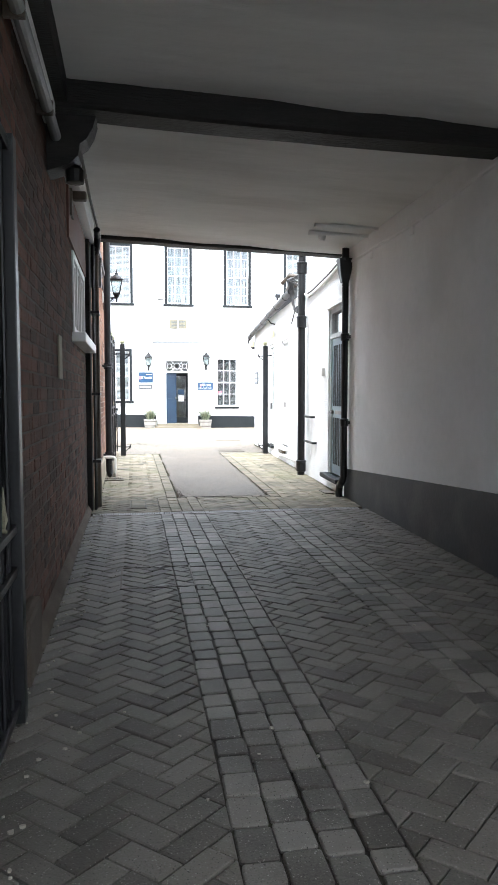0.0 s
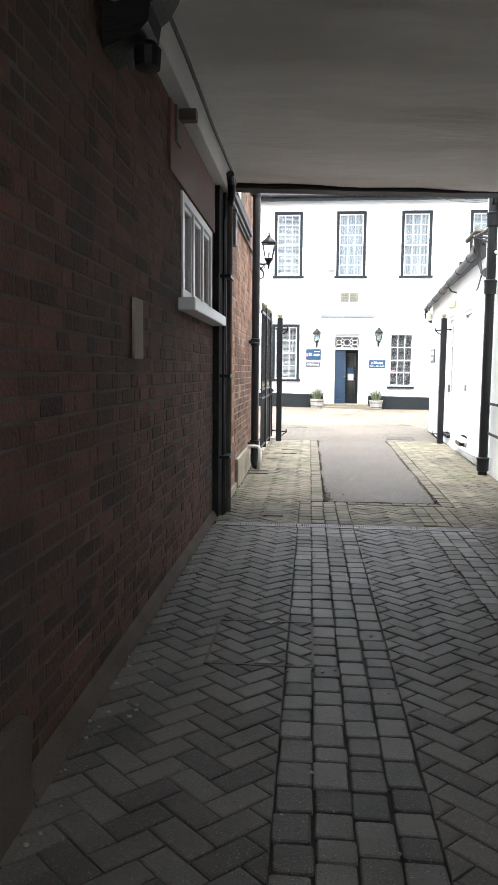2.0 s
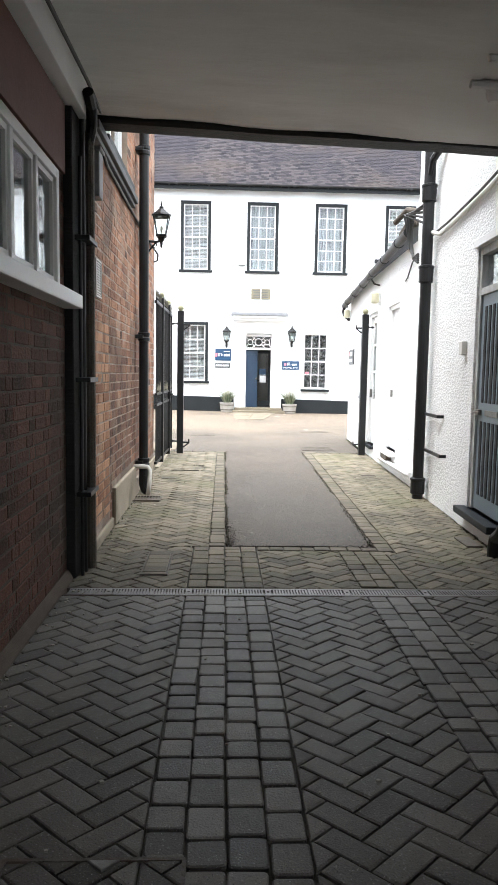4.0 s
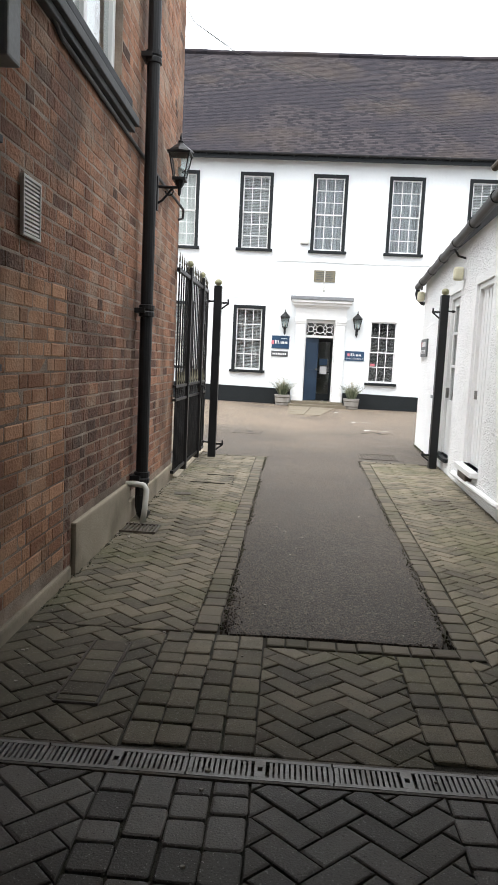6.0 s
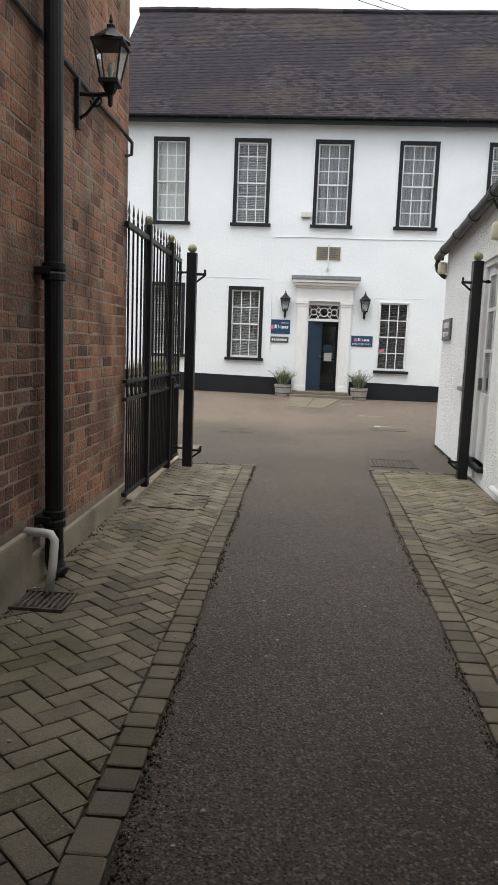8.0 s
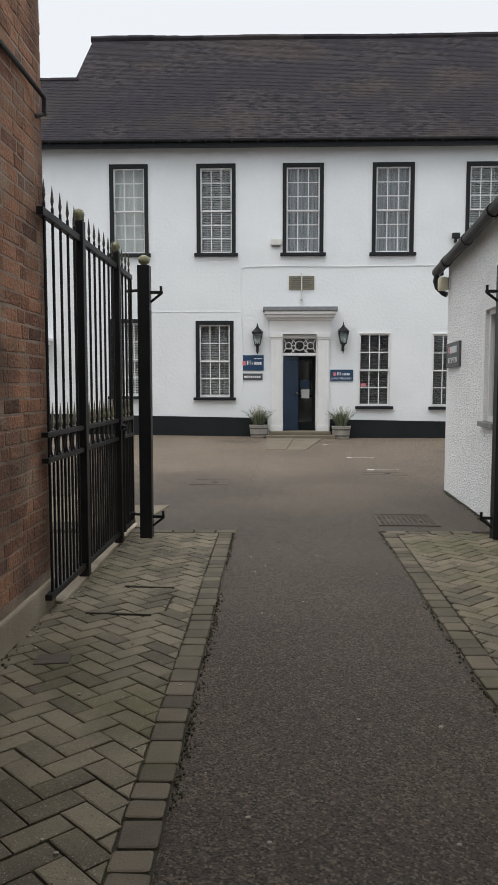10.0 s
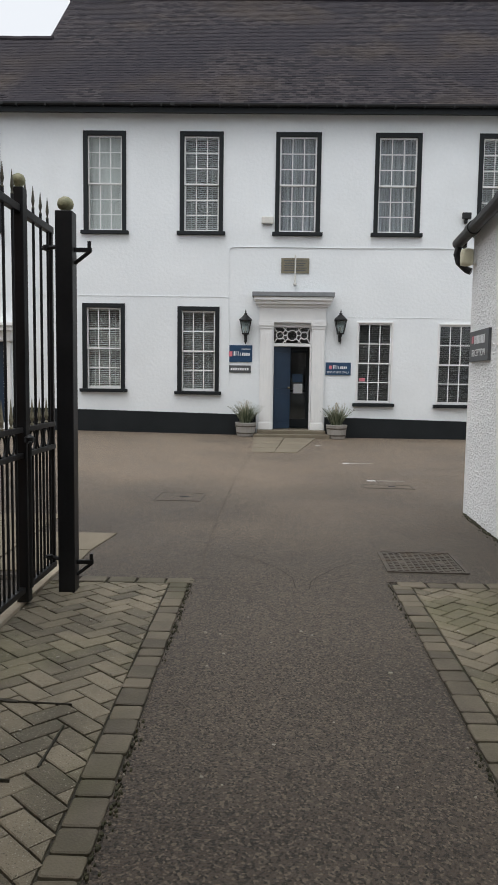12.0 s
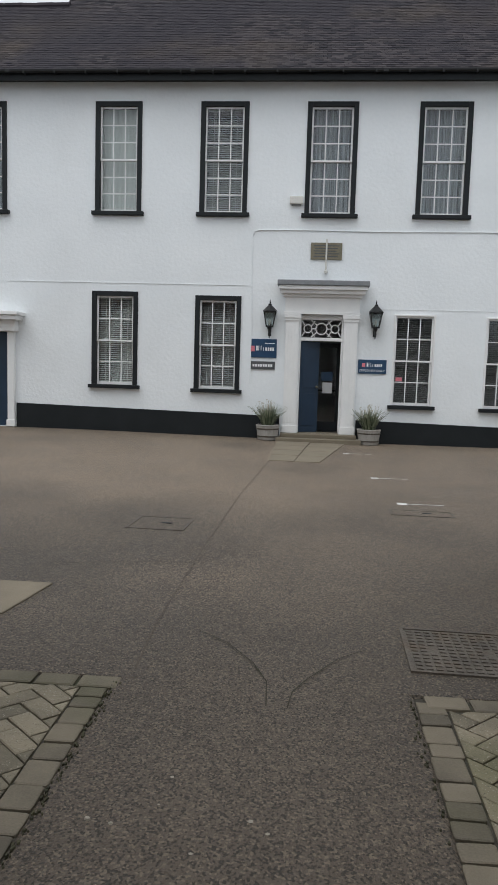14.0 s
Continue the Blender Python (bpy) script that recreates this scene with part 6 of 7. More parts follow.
# ---- court floor details ----
bm = bmesh.new()
for k, (y, xa) in enumerate(((20.5, 1.95), (22.45, 1.84), (25.45, 1.62))):
    z = ground_z(xa, y) + 0.004
    for x0, x1, ya, yb in ((xa - 0.02, xa + 0.09, y - 0.06, y + 0.06), (xa + 0.09, xa + 0.5, y - 0.01, y + 0.014)):
        bm.faces.new([bm.verts.new(p) for p in ((x0, ya, z), (x1, ya, z), (x1, yb, z), (x0, yb, z))])
solo("bay_marks", bm, PAINTLINE, "worn white parking bay marks on the tarmac", "road marking", kind="structure")
def tar_cover(x, y, a, b, label):
    ob = thing("manhole_cover", (x, y, ground_z(x, y)), -3, label, "manhole")
    part("frame", boxes((-a, a, -b, -b + 0.022, -0.02, 0.006), (-a, a, b - 0.022, b, -0.02, 0.006), (-a, -a + 0.022, -b + 0.022, b - 0.022, -0.02, 0.006), (a - 0.022, a, -b + 0.022, b - 0.022, -0.02, 0.006)), IRON, ob)
    part("plate", boxes((-a + 0.027, a - 0.027, -b + 0.027, b - 0.027, -0.02, 0.004), bev=0.003), TARMAC, ob)
    part("lifting_key", boxes((0.0, 0.1, -0.02, 0.02, 0.004, 0.009), bev=0.002), DARKGAP, ob)


tar_cover(-0.46, 18.95, 0.27, 0.27, "rusty manhole cover set in the tarmac")
tar_cover(2.12, 19.98, 0.33, 0.15, "narrow manhole cover set in the tarmac")
gc = thing("grating_cover", (1.69, 16.19, 0), -2, "worn steel chequer grating in the tarmac", "grating")
part("frame", boxes((-0.29, 0.29, -0.3, -0.28, -0.02, 0.01), (-0.29, 0.29, 0.28, 0.3, -0.02, 0.01), (-0.29, -0.27, -0.28, 0.28, -0.02, 0.01), (0.27, 0.29, -0.28, 0.28, -0.02, 0.01)), IRON, gc)
part("plate", boxes((-0.268, 0.268, -0.278, 0.278, -0.02, 0.004)), IRON, gc)
stud = mesh_of("stud", boxes((-0.017, 0.017, -0.013, 0.013, 0.004, 0.01), bev=0.003), IRON)
for i in range(11):
    for j in range(12):
        if (i, j) not in ((2, 5), (8, 5), (2, 6), (8, 6)):
            part("stud", stud, IRON, gc, at=(-0.24 + i * 0.048, -0.25 + j * 0.0455, 0))
slabs = thing("slab_path", (0, 0, 0), label="pale stone slabs leading to the front door", category="paving", kind="structure")
for i in range(2):
    for j in range(4):
        y0 = 23.9 + j * 0.82
        wa, wb = 0.42 + 0.075 * j, 0.42 + 0.075 * (j + 1)
        xa, xb = 0.3 + i * wa, 0.3 + i * wb
        bm = bmesh.new()
        prism(bm, [(xa, y0), (xa + wa - 0.012, y0), (xb + wb - 0.012, y0 + 0.8), (xb, y0 + 0.8)], -0.03, ground_z(xa, y0) + 0.01, 0.004)
        part("slab", bm, SLAB, slabs)
slabs2 = thing("slab_paving", (0, 0, 0), label="pale stone slabs beside the gate", category="paving", kind="structure")
for i in range(4):
    for j in range(3):
        y0 = 15.75 + j * 0.62 + 0.2 * (i % 2)
        x1 = -0.86 - i * 0.62
        if j == 2 and i == 0:
            continue
        bm = bmesh.new()
        prism(bm, [(x1 - 0.6, y0), (x1, y0 + 0.0), (x1 + (0.0 if i else 0.08 * j), y0 + 0.6), (x1 - 0.6, y0 + 0.6)], -0.03, 0.012, 0.006)
        part("slab", bm, SLAB, slabs2)
bm = bmesh.new()
for pts in ([(0.71, 15.45), (0.7, 15.69), (0.62, 15.9), (0.47, 16.13), (0.3, 16.28)], [(0.8, 15.44), (0.82, 15.6), (0.88, 15.73), (1.05, 16.01), (1.2, 16.14)]):
    for (xa, ya), (xb, yb) in zip(pts, pts[1:]):
        w = 0.0028
        d = Vector((xb - xa, yb - ya)).normalized()
        nx_, ny_ = -d.y * w, d.x * w
        bm.faces.new([bm.verts.new(p) for p in ((xa - nx_, ya - ny_, 0.0075), (xa + nx_, ya + ny_, 0.0075), (xb + nx_, yb + ny_, 0.0075), (xb - nx_, yb - ny_, 0.0075))])
solo("tarmac_cracks", bm, JOINT, "thin curved cracks in the tarmac", "crack", kind="structure")
bm = bmesh.new()
for pts in ([(0.35, 24.4), (0.2, 21.9), (0.13, 20.7), (0.06, 18.1), (0.04, 16.4), (0.07, 15.75)], [(1.9, 16.58), (2.1, 16.63), (2.4, 16.7)], [(-0.97, 17.46), (-0.6, 17.55), (-0.2, 17.62), (0.05, 17.66)], [(-3.4, 20.6), (-1.6, 20.75), (0.12, 20.7), (2.2, 20.9), (3.1, 21.0)]):
    for (xa, ya), (xb, yb) in zip(pts, pts[1:]):
        d = Vector((xb - xa, yb - ya)).normalized() * 0.0035
        bm.faces.new([bm.verts.new((x, y, ground_z(x, y) + 0.0055)) for x, y in ((xa + d.y, ya - d.x), (xa - d.y, ya + d.x), (xb - d.y, yb + d.x), (xb + d.y, yb - d.x))])
solo("tarmac_seams", bm, SEAM, "dark seams between lays of tarmac", "seam", kind="structure")

# ---- drain channel ----
dc = thing("drain_channel", (0, 7.835, 0), label="steel slotted drain channel across the passage", category="drain", kind="structure")
part("channel", boxes((XL + 0.02, 2.06, -0.075, -0.064, -0.03, 0.0), (XL + 0.02, 2.06, 0.064, 0.075, -0.03, 0.0), (XL + 0.02, 2.06, -0.064, 0.064, -0.03, -0.024)), IRON, dc)
dims = [(0.0, 0.49, -0.062, -0.045, -0.012, 0.001), (0.0, 0.49, 0.045, 0.062, -0.012, 0.001)]
for k in range(27):
    x = 0.003 + k * 0.0183
    if k in (0, 26):
        dims.append((x, x + 0.014, -0.045, 0.045, -0.012, 0.0))
    elif k == 13:
        dims.append((x - 0.014, x - 0.003, -0.045, 0.045, -0.012, 0.0012))
        dims.append((x + 0.013, x + 0.024, -0.045, 0.045, -0.012, 0.0012))
        dims += [(x - 0.003, x + 0.013, -0.045, -0.012, -0.012, 0.0012), (x - 0.003, x + 0.013, 0.012, 0.045, -0.012, 0.0012)]
    elif k not in (12, 14):
        dims.append((x, x + 0.0112, -0.045, 0.045, -0.012, 0.0))
grate = mesh_of("grate", boxes(*dims), STEEL)
for k in range(6):
    part("grate", grate, STEEL, dc, at=(XL + 0.06 + k * 0.496, 0, 0))

# ---- recessed covers set among the blocks ----
def cover(x0, x1, y0, y1, label):
    ob = thing("recessed_cover", ((x0 + x1) / 2, (y0 + y1) / 2, 0), label=label, category="manhole", kind="structure")
    a, b = (x1 - x0) / 2, (y1 - y0) / 2
    for d in ((-a, a, -b, -b + 0.012), (-a, a, b - 0.012, b), (-a, -a + 0.012, -b + 0.012, b - 0.012), (a - 0.012, a, -b + 0.012, b - 0.012)):
        part("edge", boxes((*d, -0.02, 0.003)), IRON, ob)
    for d in () if a < 0.15 else ((-0.02, b - 0.015, 0.07, 0.02), (-0.02, -b + 0.015, 0.07, 0.02)):
        bm = bmesh.new()
        prism(bm, [(d[0], d[1]), (d[0] + d[2] * 1.3, d[1]), (d[0] + d[2] * 0.65, d[1] + (0.05 if d[1] < 0 else -0.04))][::1 if d[1] < 0 else -1], -0.01, 0.008, 0.003)
        part("lifting_point", bm, STEEL, ob)


cover(-0.63, -0.12, 4.86, 5.44, "block-filled manhole cover in a steel frame")
mc = thing("recessed_cover", (-0.485, 8.48, 0), label="small block-filled cover in a steel frame", category="manhole", kind="structure")
part("bed", boxes((-0.088, 0.088, -0.298, 0.298, -0.01, 0.0065)), JOINT, mc)
for d in ((-0.092, 0.092, -0.302, -0.292), (-0.092, 0.092, 0.292, 0.302), (-0.092, -0.083, -0.292, 0.292), (0.083, 0.092, -0.292, 0.292)):
    part("edge", boxes((*d, -0.02, 0.0105)), IRON, mc)
for k in range(6):
    bm = bmesh.new()
    prism(bm, [(-0.079, -0.286 + k * 0.108 - (0.06 if k else 0)), (0.079, -0.286 + k * 0.108 - (0.06 if k else 0)), (0.079, -0.241 + k * 0.108 if k else -0.247), (-0.079, -0.241 + k * 0.108 if k else -0.247)], 0.0, 0.0115, 0.004)
    part("block", bm, PAVER, mc)
lc = thing("recessed_cover", (0, 0, 0), label="sunken block-filled cover with cracked joints", category="manhole", kind="structure")
for xa, ya, xb, yb, w in ((-0.75, 13.24, -0.6, 13.235, 0.003), (-0.6, 13.235, -0.5, 13.225, 0.011), (-0.5, 13.225, -0.36, 13.215, 0.003), (-0.29, 13.3, -0.285, 13.6, 0.004), (-0.63, 13.8, -0.53, 13.785, 0.011), (-0.53, 13.785, -0.3, 13.77, 0.0025)):
    d = Vector((xb - xa, yb - ya)).normalized() * w
    bm = bmesh.new()
    prism(bm, [(xa - d.y, ya + d.x), (xa + d.y, ya - d.x), (xb + d.y * 0.7, yb - d.x * 0.7), (xb - d.y * 0.7, yb + d.x * 0.7)], -0.02, 0.008, 0.001)
    part("joint", bm, JOINT, lc, "dark open joint")
sc = thing("stopcock_cover", (-0.73, 12.55, 0), 8, "small rusty stopcock cover among the blocks", "cover")
part("plate", boxes((-0.085, 0.085, -0.06, 0.06, -0.02, 0.006), bev=0.004), IRON, sc)
sc = thing("stopcock_cover", (1.95, 12.95, 0), 4, "small iron stopcock cover among the blocks", "cover")
part("plate", boxes((-0.09, 0.09, -0.04, 0.04, -0.02, 0.007), bev=0.004), IRON, sc)

# ---- block paving ----
BLW, BLL, SY = 0.1015, 0.203, 0.905      # block size; rows lie a little closer along the alley
GAP = 0.0078


def herring(cx, cy, sy):
    """Outlines of 45-degree herringbone blocks round (cx, cy): two turned ways, their zigzags running across the alley."""
    c = math.sqrt(0.5)
    g = GAP / 2
    ha = [(g, g), (BLL - g, g), (BLL - g, BLW - g), (g, BLW - g)]
    hb = [(g, BLW + g), (BLW - g, BLW + g), (BLW - g, BLW + BLL - g), (g, BLW + BLL - g)]
    return [[(cx + (y - x) * c, cy + (x + y) * c * sy) for x, y in p][::-1] for p in (ha, hb)]


RND = random.Random(11)


def paving(name, x_lo, x_hi, y0, y1, near, label, mat=PAVER, matj=PAVERJ, limit=300, at=(0.388, 8.367), sy=SY):
    """Herringbone between two edge lines x_lo(y), x_hi(y), set out from the point at. Whole blocks in the stretch near are objects of their own."""
    root = thing(name, (0, 0, 0), label=label, category="paving", kind="structure")
    px, py = 2 * BLW * math.sqrt(2), BLW * math.sqrt(2) * sy
    shared = {}
    rest = bmesh.new()
    count = 0
    for j in range(math.floor((y0 - 0.5 - at[1]) / py), math.ceil((y1 + 0.1 - at[1]) / py) + 1):
        y = at[1] + j * py
        xa = min(x_lo(y0), x_lo(y1)) - 0.4
        xb = max(x_hi(y0), x_hi(y1)) + 0.4
        for k in range(math.floor((xa - at[0]) / px), math.ceil((xb - at[0]) / px) + 1):
            for t, poly in enumerate(herring(at[0] + k * px, y, sy)):
                full = area(poly)
                q = poly
                ya, yb = min(p[1] for p in q), max(p[1] for p in q)
                if yb < y0 or ya > y1:
                    continue
                yc = (ya + yb) / 2
                q = clip(q, x_lo(yc) + 0.003, yc, 1, -(x_lo(yc + 0.1) - x_lo(yc)) / 0.1)
                if len(q) > 2:
                    q = clip(q, x_hi(yc) - 0.003, yc, -1, (x_hi(yc + 0.1) - x_hi(yc)) / 0.1)
                if len(q) > 2:
                    q = clip(q, 0, y0 + 0.003, 0, 1)
                if len(q) > 2:
                    q = clip(q, 0, y1 - 0.003, 0, -1)
                if len(q) < 3 or area(q) < 0.0006:
                    continue
                dz = RND.uniform(-0.002, 0.002) + 0.005 * noise.noise((k * px * 1.3, y * 1.1, 4))
                ti = (RND.uniform(-0.012, 0.012), RND.uniform(-0.012, 0.012))
                if area(q) > 0.97 * full and near[0] < yc < near[1] and count < limit:
                    if t not in shared:
                        b = bmesh.new()
                        ox, oy = poly[0]
                        prism(b, [(p[0] - ox, p[1] - oy) for p in poly], -0.03, 0.0, 0.0045)
                        shared[t] = mesh_of("block", b, mat)
                    part("block", shared[t], mat, root, at=pose(poly[0][0], poly[0][1], dz, math.degrees(ti[1]) * 0.4, -math.degrees(ti[0]) * 0.4, RND.uniform(-1.0, 1.0)))
                    count += 1
                else:
                    prism(rest, q, -0.03, dz, 0.0045, ti)
    tagged(part("blocks", rest, matj, root), kind="stuff")
    return root


def course(name, cols, y0, y1, label, length=(0.1, 0.15), near=None, skew_x=None, mat=SETT, matj=SETTJ, skip=None):
    """Columns of setts along the alley: cols are (x0, x1) pairs."""
    root = thing(name, (0, 0, 0), label=label, category="paving", kind="structure")
    rest = bmesh.new()
    count = 0
    kinds = {}
    for x0, x1 in cols:
        y = y0 + RND.uniform(0, 0.05)
        while y < y1 - 0.05:
            L = RND.choice((0.1, 0.12, 0.12, 0.14, 0.16))
            if y1 - y < 0.2:
                L = y1 - y if y1 - y < 0.17 else 0.1
            sh = skew_x(y) if skew_x else 0
            if skip and x0 < skip[0]:
                if y < skip[1] < y + L + 0.06:
                    L = skip[1] - y
                if L < 0.03 or skip[1] - 0.001 < y < skip[2] - 0.01:
                    y = skip[2]
                    continue
            dz = RND.uniform(-0.0025, 0.0025)
            w = x1 - x0 - 0.007
            if (near is None or near[0] < y < near[1]) and count < 300 and L in (0.1, 0.12, 0.14, 0.16):
                key = (round(w, 3), L)
                if key not in kinds:
                    b = bmesh.new()
                    h, l2 = w / 2, L / 2 - 0.005
                    prism(b, [(-h + 0.013, -l2), (h - 0.013, -l2), (h - 0.003, -l2 + 0.004), (h, -l2 + 0.013), (h, l2 - 0.013), (h - 0.003, l2 - 0.004), (h - 0.013, l2), (-h + 0.013, l2), (-h + 0.003, l2 - 0.004), (-h, l2 - 0.013), (-h, -l2 + 0.013), (-h + 0.003, -l2 + 0.004)], -0.03, 0.001, 0.005)
                    kinds[key] = mesh_of("sett", b, mat)
                part("sett", kinds[key], mat, root, at=pose((x0 + x1) / 2 + sh + RND.uniform(-0.005, 0.005), y + L / 2, dz, RND.uniform(-1, 1), RND.uniform(-1, 1), RND.uniform(-1.5, 1.5)))
                count += 1
            else:
                prism(rest, [(x0 + sh + 0.005, y + 0.005), (x1 + sh - 0.005, y + 0.005), (x1 + sh - 0.005, y + L - 0.005), (x0 + sh + 0.005, y + L - 0.005)], -0.03, 0.001 + dz, 0.005)
            y += L
    if rest.verts:
        tagged(part("setts", rest, matj, root), kind="stuff")
    else:
        rest.free()
    return root


S0, SW = -0.25, 0.1213
lcols = [(S0 + k * SW, S0 + (k + 1) * SW) for k in range(4)]
rcols = [(0.87 + k * 0.118, 0.87 + (k + 1) * 0.118) for k in range(3)]
DN, DF = 7.757, 7.913        # the drain's two edges
course("sett_band", lcols, YA - 0.3, DN, "four rows of worn grey setts along the passage", near=(0.3, 7.7), skip=(-0.2, 4.86, 5.44))
course("sett_band", lcols, DF, 8.98, "four rows of worn grey-brown setts past the drain", mat=PAVER, matj=PAVERJ)
course("sett_band", rcols, YA - 0.3, DN, "rows of worn grey setts along the passage", near=(0.3, 7.7), skew_x=lambda y: 0.0)
course("sett_band", rcols, DF, 8.86, "rows of worn grey-brown setts past the drain", mat=PAVER, matj=PAVERJ)
course("edging", [(-0.129, -0.002)], 8.98, 15.54, "row of setts edging the tarmac drive", near=(9, 15.5), mat=EDGE, matj=EDGEJ)
course("edging", [(1.187, 1.317)], 8.87, 15.6, "row of setts edging the tarmac drive", near=(9, 15.6), skew_x=lambda y: 0.178 * (y - 9) / 6.68, mat=EDGE, matj=EDGEJ)
hd = thing("header_course", (0, 0, 0), label="row of setts across the end of the tarmac", category="paving", kind="structure")
hset = bmesh.new()
prism(hset, [(-0.09, -0.055), (0.09, -0.055), (0.09, 0.055), (-0.09, 0.055)], -0.03, 0.003, 0.007)
hset = mesh_of("sett", hset, EDGE)
hx = 0.246
for w in (0.095, 0.11, 0.14, 0.1, 0.125, 0.135, 0.11, 0.128):
    b = bmesh.new()
    prism(b, [(-w / 2 + 0.004, -0.046), (w / 2 - 0.004, -0.046), (w / 2 - 0.004, 0.046), (-w / 2 + 0.004, 0.046)], -0.03, 0.003, 0.006)
    part("sett", b, EDGE, hd, at=pose(hx + w / 2, 8.93 + RND.uniform(-0.005, 0.005), RND.uniform(-0.003, 0.003), 0, 0, RND.uniform(-2, 2)))
    hx += w
for k in range(5):
    part("sett", hset, EDGE, hd, at=pose(-0.95 + 0.1 + k * 0.197, 15.6, RND.uniform(-0.003, 0.003), 0, 0, RND.uniform(-1, 1)))
for k in range(4):
    part("sett", hset, EDGE, hd, at=pose(1.5 + k * 0.2, 15.6, RND.uniform(-0.003, 0.003), 0, 0, RND.uniform(-1, 1)))
K = lambda c: (lambda y: c)
paving("paving_left_passage", K(XL), K(S0), YA - 0.3, DN, (2.2, 7.7), "herringbone block paving in the passage", PAVP, PAVPJ)
paving("paving_cover", K(S0), K(-0.125), 4.84, 5.46, (0, 0), "blocks laid in the manhole cover", PAVP, PAVPJ)
paving("paving_middle_passage", K(S0 + 4 * SW), K(0.87), YA - 0.3, DN, (2.2, 7.7), "herringbone block paving between sett rows", PAVP, PAVPJ)
paving("paving_right_passage", K(1.226), xr, YA - 0.3, DN, (3.5, 7.7), "herringbone block paving beside the plaster wall", PAVP, PAVPJ)
paving("paving_left_mouth", K(XL + 0.02), K(S0), DF, 8.98, (7.8, 9), "mossy herringbone block paving past the drain", at=(-0.48, 8.367))
paving("paving_middle_mouth", K(S0 + 4 * SW), K(0.87), DF, 8.86, (7.8, 9), "herringbone block paving past the drain", sy=0.86)
paving("paving_left_alley", K(XB), K(-0.13), 8.985, 15.54, (9, 13.2), "mossy herringbone block paving beside the brick wall", at=(-0.477, 12.627))
paving("paving_right_alley", lambda y: 1.319 + 0.178 * (y - 9) / 6.68 if y > 8.87 else 1.228, lambda y: 2.2 + 0.052 * (y - 10.4), DF, 15.54, (9.5, 15.5), "herringbone block paving beside the white wall")

# ---- loose grit and leaves on the floor ----
bm = bmesh.new()
for k in range(420):
    y = RND.uniform(1.5, 15)
    x = RND.uniform(XL + 0.02, xr(y) - 0.03) if RND.random() < 0.5 else XL + 0.02 + abs(RND.gauss(0, 0.12))
    s = RND.uniform(0.003, 0.008)
    a = RND.uniform(0, 3.14)
    prism(bm, [(x + s * 1.4 * math.cos(a + t), y + s * math.sin(a + t)) for t in (0, 1.3, 2.7, 3.9, 5.2)], 0.0, 0.004 + s * 0.5, 0.002)
tagged(solo("grit", bm, LITTER, "scattered pale grit on the paving", "grit"), kind="stuff")
bm = bmesh.new()
for k in range(260):
    t = RND.random()
    if t < 0.5:
        x, y = 0.01 + abs(RND.gauss(0, 0.05)), 9.0 + abs(RND.gauss(0, 0.35))
    elif t < 0.85:
        x, y = RND.uniform(0.0, 1.2), 9.0 + abs(RND.gauss(0, 0.025))
    else:
        y = RND.uniform(9, 10.5)
        x = 1.17 + 0.178 * (y - 9) / 6.68 + RND.gauss(0, 0.012)
    s = RND.uniform(0.002, 0.006)
    a = RND.uniform(0, 3.14)
    prism(bm, [(x + s * math.cos(a + q), y + s * math.sin(a + q)) for q in (0, 1.1, 2.4, 3.7, 5.0)], -0.02, 0.003 + s * 0.4, 0.004)
tagged(solo("loose_stones", bm, TARMAC, "crumbled stones along the edge of the drive", "gravel"), kind="stuff")

# moss and dirt along edges and wall feet
bm = bmesh.new()
for k in range(1500):
    y = RND.uniform(9.0, 15.6)
    t = RND.random()
    if noise.noise((y * 1.4, t * 0.3, 7)) < -0.12:
        continue
    if t < 0.4:
        x = 0.004 + abs(RND.gauss(0, 0.016))
    elif t < 0.62:
        x = 1.175 + 0.178 * (y - 9) / 6.68 - abs(RND.gauss(0, 0.014))
    elif t < 0.8:
        x = 2.2 + 0.052 * (y - 10.4) - 0.004 - abs(RND.gauss(0, 0.02))
    else:
        x = XB + 0.022 + abs(RND.gauss(0, 0.02))
    s = RND.uniform(0.002, 0.0065)
    a = RND.uniform(0, 3.14)
    prism(bm, [(x + s * math.cos(a + q), y + 1.5 * s * math.sin(a + q)) for q in (0, 1.1, 2.4, 3.7, 5.0)], -0.015, 0.003 + s * 0.45, 0.003)
for k in range(260):
    y, x = RND.uniform(15.7, 18.2), 0
    x = 2.2 + 0.052 * (y - 10.4) - abs(RND.gauss(0, 0.025))
    s = RND.uniform(0.004, 0.012)
    prism(bm, [(x + s * math.cos(q), y + 1.5 * s * math.sin(q)) for q in (0, 1.1, 2.4, 3.7, 5.0)], -0.015, 0.004 + s * 0.6, 0.003)
tagged(solo("moss", bm, MOSS, "dark moss and dirt along the paving edges", "moss"), kind="stuff")

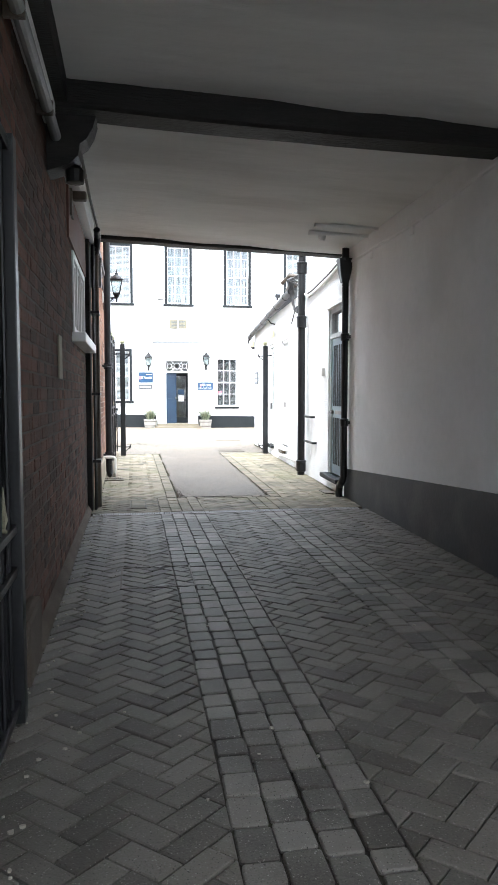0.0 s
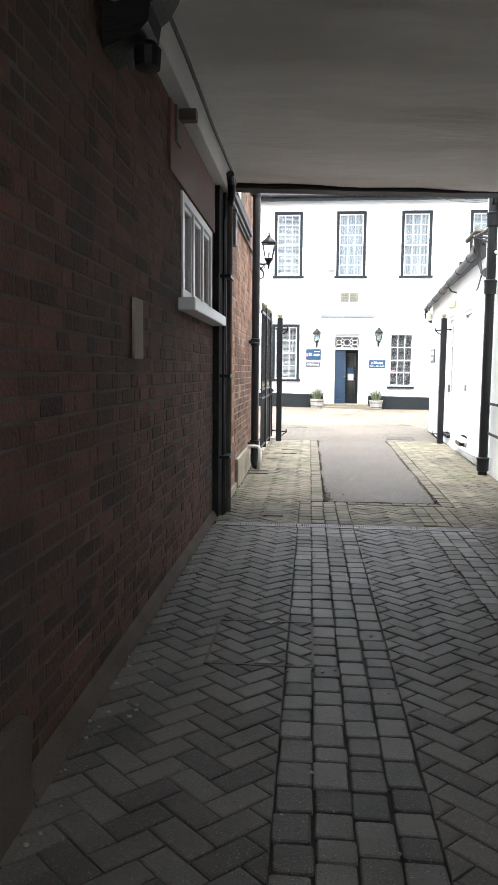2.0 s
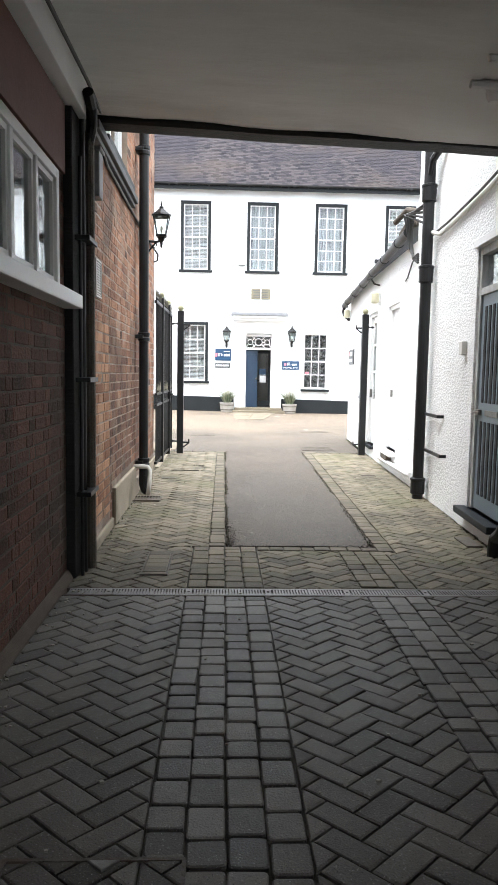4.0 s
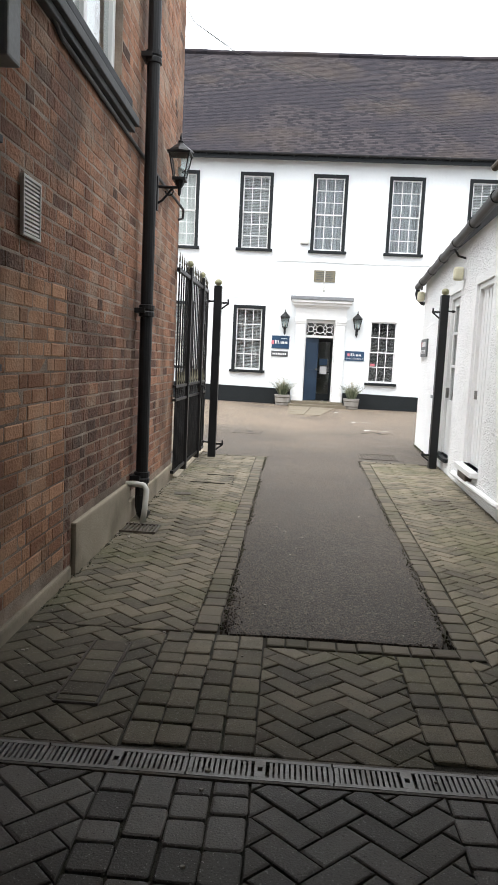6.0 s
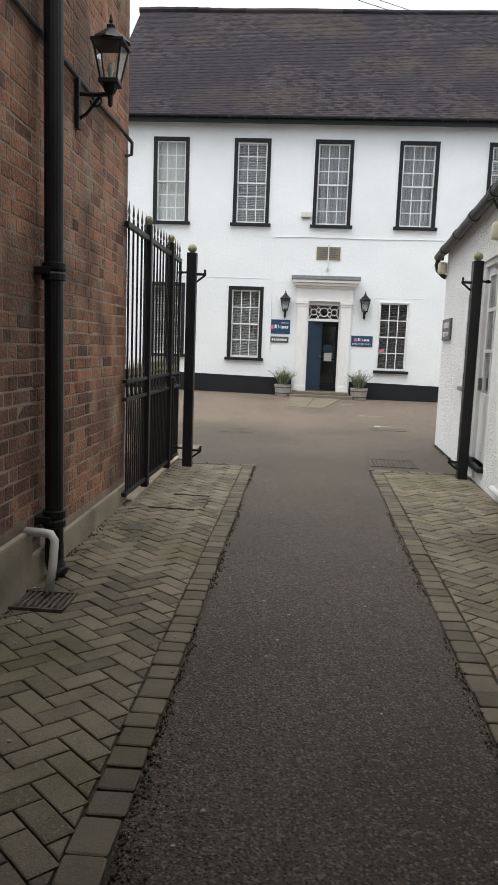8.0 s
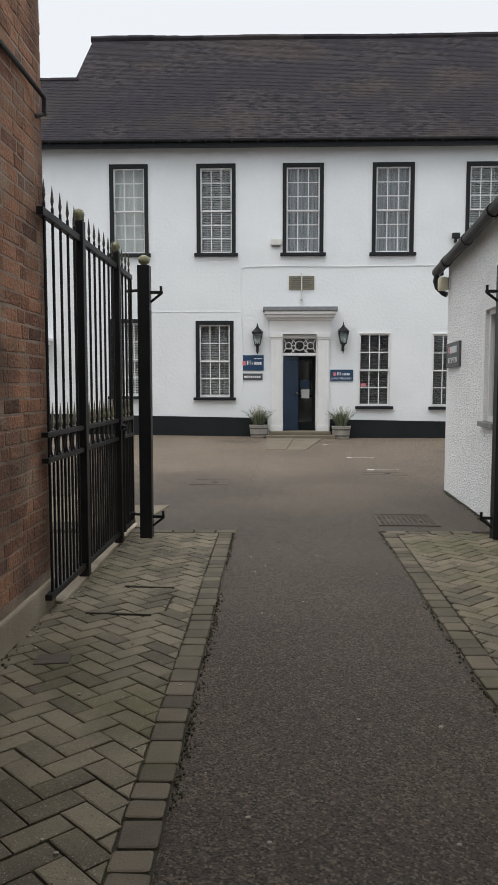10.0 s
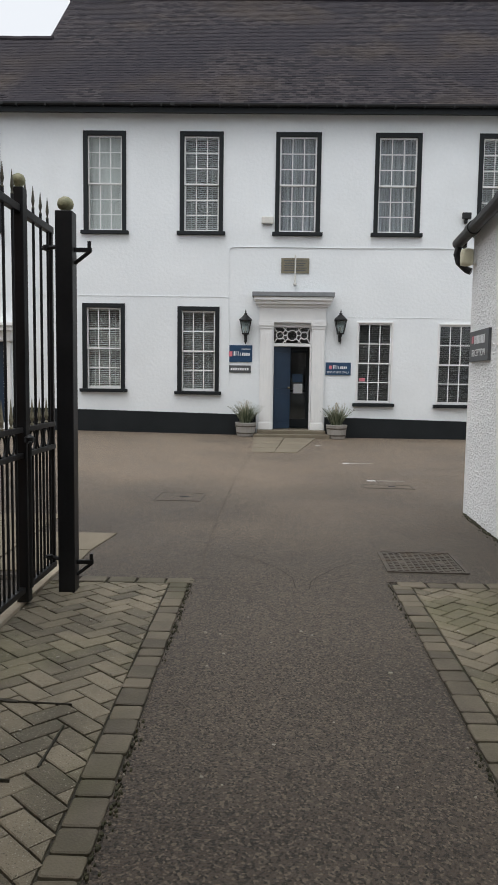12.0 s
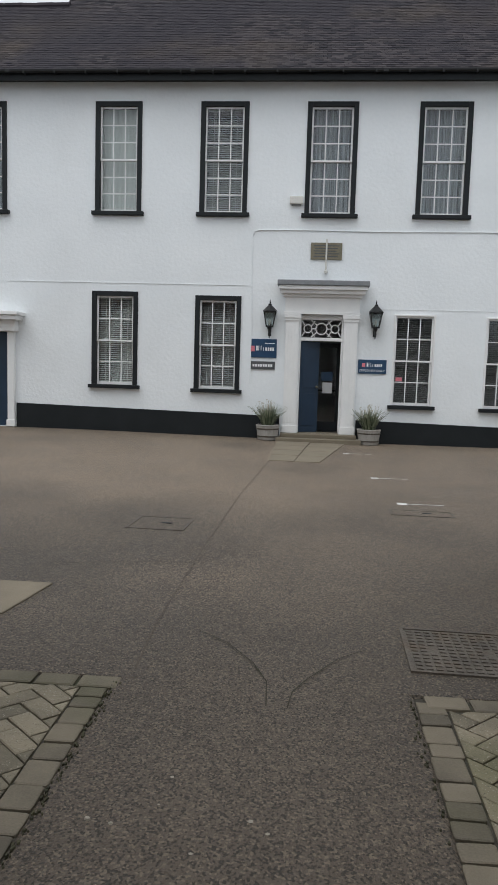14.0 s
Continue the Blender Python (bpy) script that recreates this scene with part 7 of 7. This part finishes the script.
# ---- brickwork ----
def brickwork(parent, x, y0, y1, z0, z1, holes, near, mat, matj, seed, rough=0.002, H=0.075, limit=300, dark=None):
    """Flemish bond on the face x of a wall along y. Bricks in the stretch near are objects of their own; the rest is joined.
    dark gives the two materials of blackened bricks and the rule of where they are."""
    rnd = random.Random(seed)
    ST, HD, J = 0.225, 0.1125, 0.008
    verts, faces, slots = [], [], []
    shared = {}
    count = 0
    r = 0
    z = z0
    while z < z1 - 0.02:
        y = y0 - (0.17 if r % 2 else 0.0)
        k = r % 2
        zt = min(z + H, z1)
        while y < y1:
            L = ST if k % 2 == 0 else HD
            a, b = max(y + J / 2, y0), min(y + L - J / 2, y1)
            lo, hi = z + J / 2, zt - J / 2
            k += 1
            y += L
            segs = [(a, b)]
            for h in holes:
                if hi > h[2] and lo < h[3]:
                    segs = [s for (p, q) in segs for s in ((p, min(q, h[0])), (max(p, h[1]), q)) if s[1] - s[0] > 0.02]
            for a2, b2 in segs:
                if b2 - a2 < 0.02 or hi - lo < 0.02:
                    continue
                d = 0.0025 + rnd.uniform(-rough, rough)
                black = bool(dark) and dark[2]((a2 + b2) / 2, lo, rnd.random())
                whole = abs((b2 - a2) - (L - J)) < 1e-4 and abs(hi - lo - (H - J)) < 1e-4
                if whole and near[0] < a2 < near[1] and near[2] < lo < near[3] and count < limit:
                    if (L, black) not in shared:
                        bb = bmesh.new()
                        l, h2, c = (L - J) / 2, (H - J) / 2, 0.006
                        q0 = [bb.verts.new((-0.02, sy * l, sz * h2)) for sy, sz in ((-1, -1), (1, -1), (1, 1), (-1, 1))]
                        q1 = [bb.verts.new((-c * 0.6, sy * l, sz * h2)) for sy, sz in ((-1, -1), (1, -1), (1, 1), (-1, 1))]
                        q2 = [bb.verts.new((0, sy * (l - c), sz * (h2 - c))) for sy, sz in ((-1, -1), (1, -1), (1, 1), (-1, 1))]
                        for e in range(4):
                            bb.faces.new((q0[e], q0[(e + 1) % 4], q1[(e + 1) % 4], q1[e]))
                            bb.faces.new((q1[e], q1[(e + 1) % 4], q2[(e + 1) % 4], q2[e]))
                        bb.faces.new(q2)
                        shared[L, black] = mesh_of("brick", bb, dark[0] if black else mat)
                    part("brick", shared[L, black], mat, parent, at=pose(x + d, (a2 + b2) / 2, (lo + hi) / 2, rnd.uniform(-0.6, 0.6), rnd.uniform(-1, 1), rnd.uniform(-0.8, 0.8)))
                    count += 1
                else:
                    n, c = len(verts), 0.006
                    jit = [rnd.uniform(-0.004, 0.004) for _ in range(4)]
                    a2, b2 = a2 + rnd.uniform(-0.003, 0.003), b2 + rnd.uniform(-0.003, 0.003)
                    for i, (yy, zz) in enumerate(((a2, lo), (b2, lo), (b2, hi), (a2, hi))):
                        verts.append((x - 0.012, yy, zz + jit[i]))
                    for i, (yy, zz) in enumerate(((a2, lo), (b2, lo), (b2, hi), (a2, hi))):
                        verts.append((x + d - c * 0.6, yy, zz + jit[i]))
                    for i, (yy, zz) in enumerate(((a2 + c, lo + c), (b2 - c, lo + c), (b2 - c, hi - c), (a2 + c, hi - c))):
                        verts.append((x + d, yy, zz + jit[i]))
                    for e in range(4):
                        f = (e + 1) % 4
                        faces.append((n + e, n + f, n + 4 + f, n + 4 + e))
                        faces.append((n + 4 + e, n + 4 + f, n + 8 + f, n + 8 + e))
                    faces.append((n + 8, n + 9, n + 10, n + 11))
                    slots += [int(black)] * 9
        z += H
        r += 1
    me = bpy.data.meshes.new("bricks")
    me.from_pydata(verts, [], faces)
    me.materials.append(matj)
    if dark:
        me.materials.append(dark[1])
        me.polygons.foreach_set("material_index", slots)
    tagged(part("bricks", me, matj, parent), kind="stuff")


def blackened(y, z, chance):
    """Old dark bricks: low down between the plinth and the pipe, thinning out upwards and along the wall."""
    low = 0.95 - 1.5 * max(0, z - 1.15) - 0.75 * max(0, y - 11.5) if y > 9.6 else 0.1
    return chance < max(0.05, low + 0.9 * noise.noise((y * 1.1, z * 1.6, 2.0)))


brickwork(wall_house, XB - 0.008, 8.4, CORNER, -0.02, 5.25, [(9.35, 10.75, 3.19, 5.0), (9.76, 11.22, -1, 0.32), (11.22, 14, -1, 0.16), (8.3, 9.62, -1, 1.743)], (9.62, 11.3, 0.4, 1.9), BRICK, BRICKJ, 21, H=0.08, limit=150, dark=(BRICKW, BRICKWJ, blackened))
brickwork(wall_house, XB - 0.008, 8.4, 9.612, -0.017, 1.743, [(8.3, 9.7, -1, 0.07)], (8.6, 9.61, 0.1, 1.7), BRICKN, BRICKNJ, 23, H=0.08, limit=150)
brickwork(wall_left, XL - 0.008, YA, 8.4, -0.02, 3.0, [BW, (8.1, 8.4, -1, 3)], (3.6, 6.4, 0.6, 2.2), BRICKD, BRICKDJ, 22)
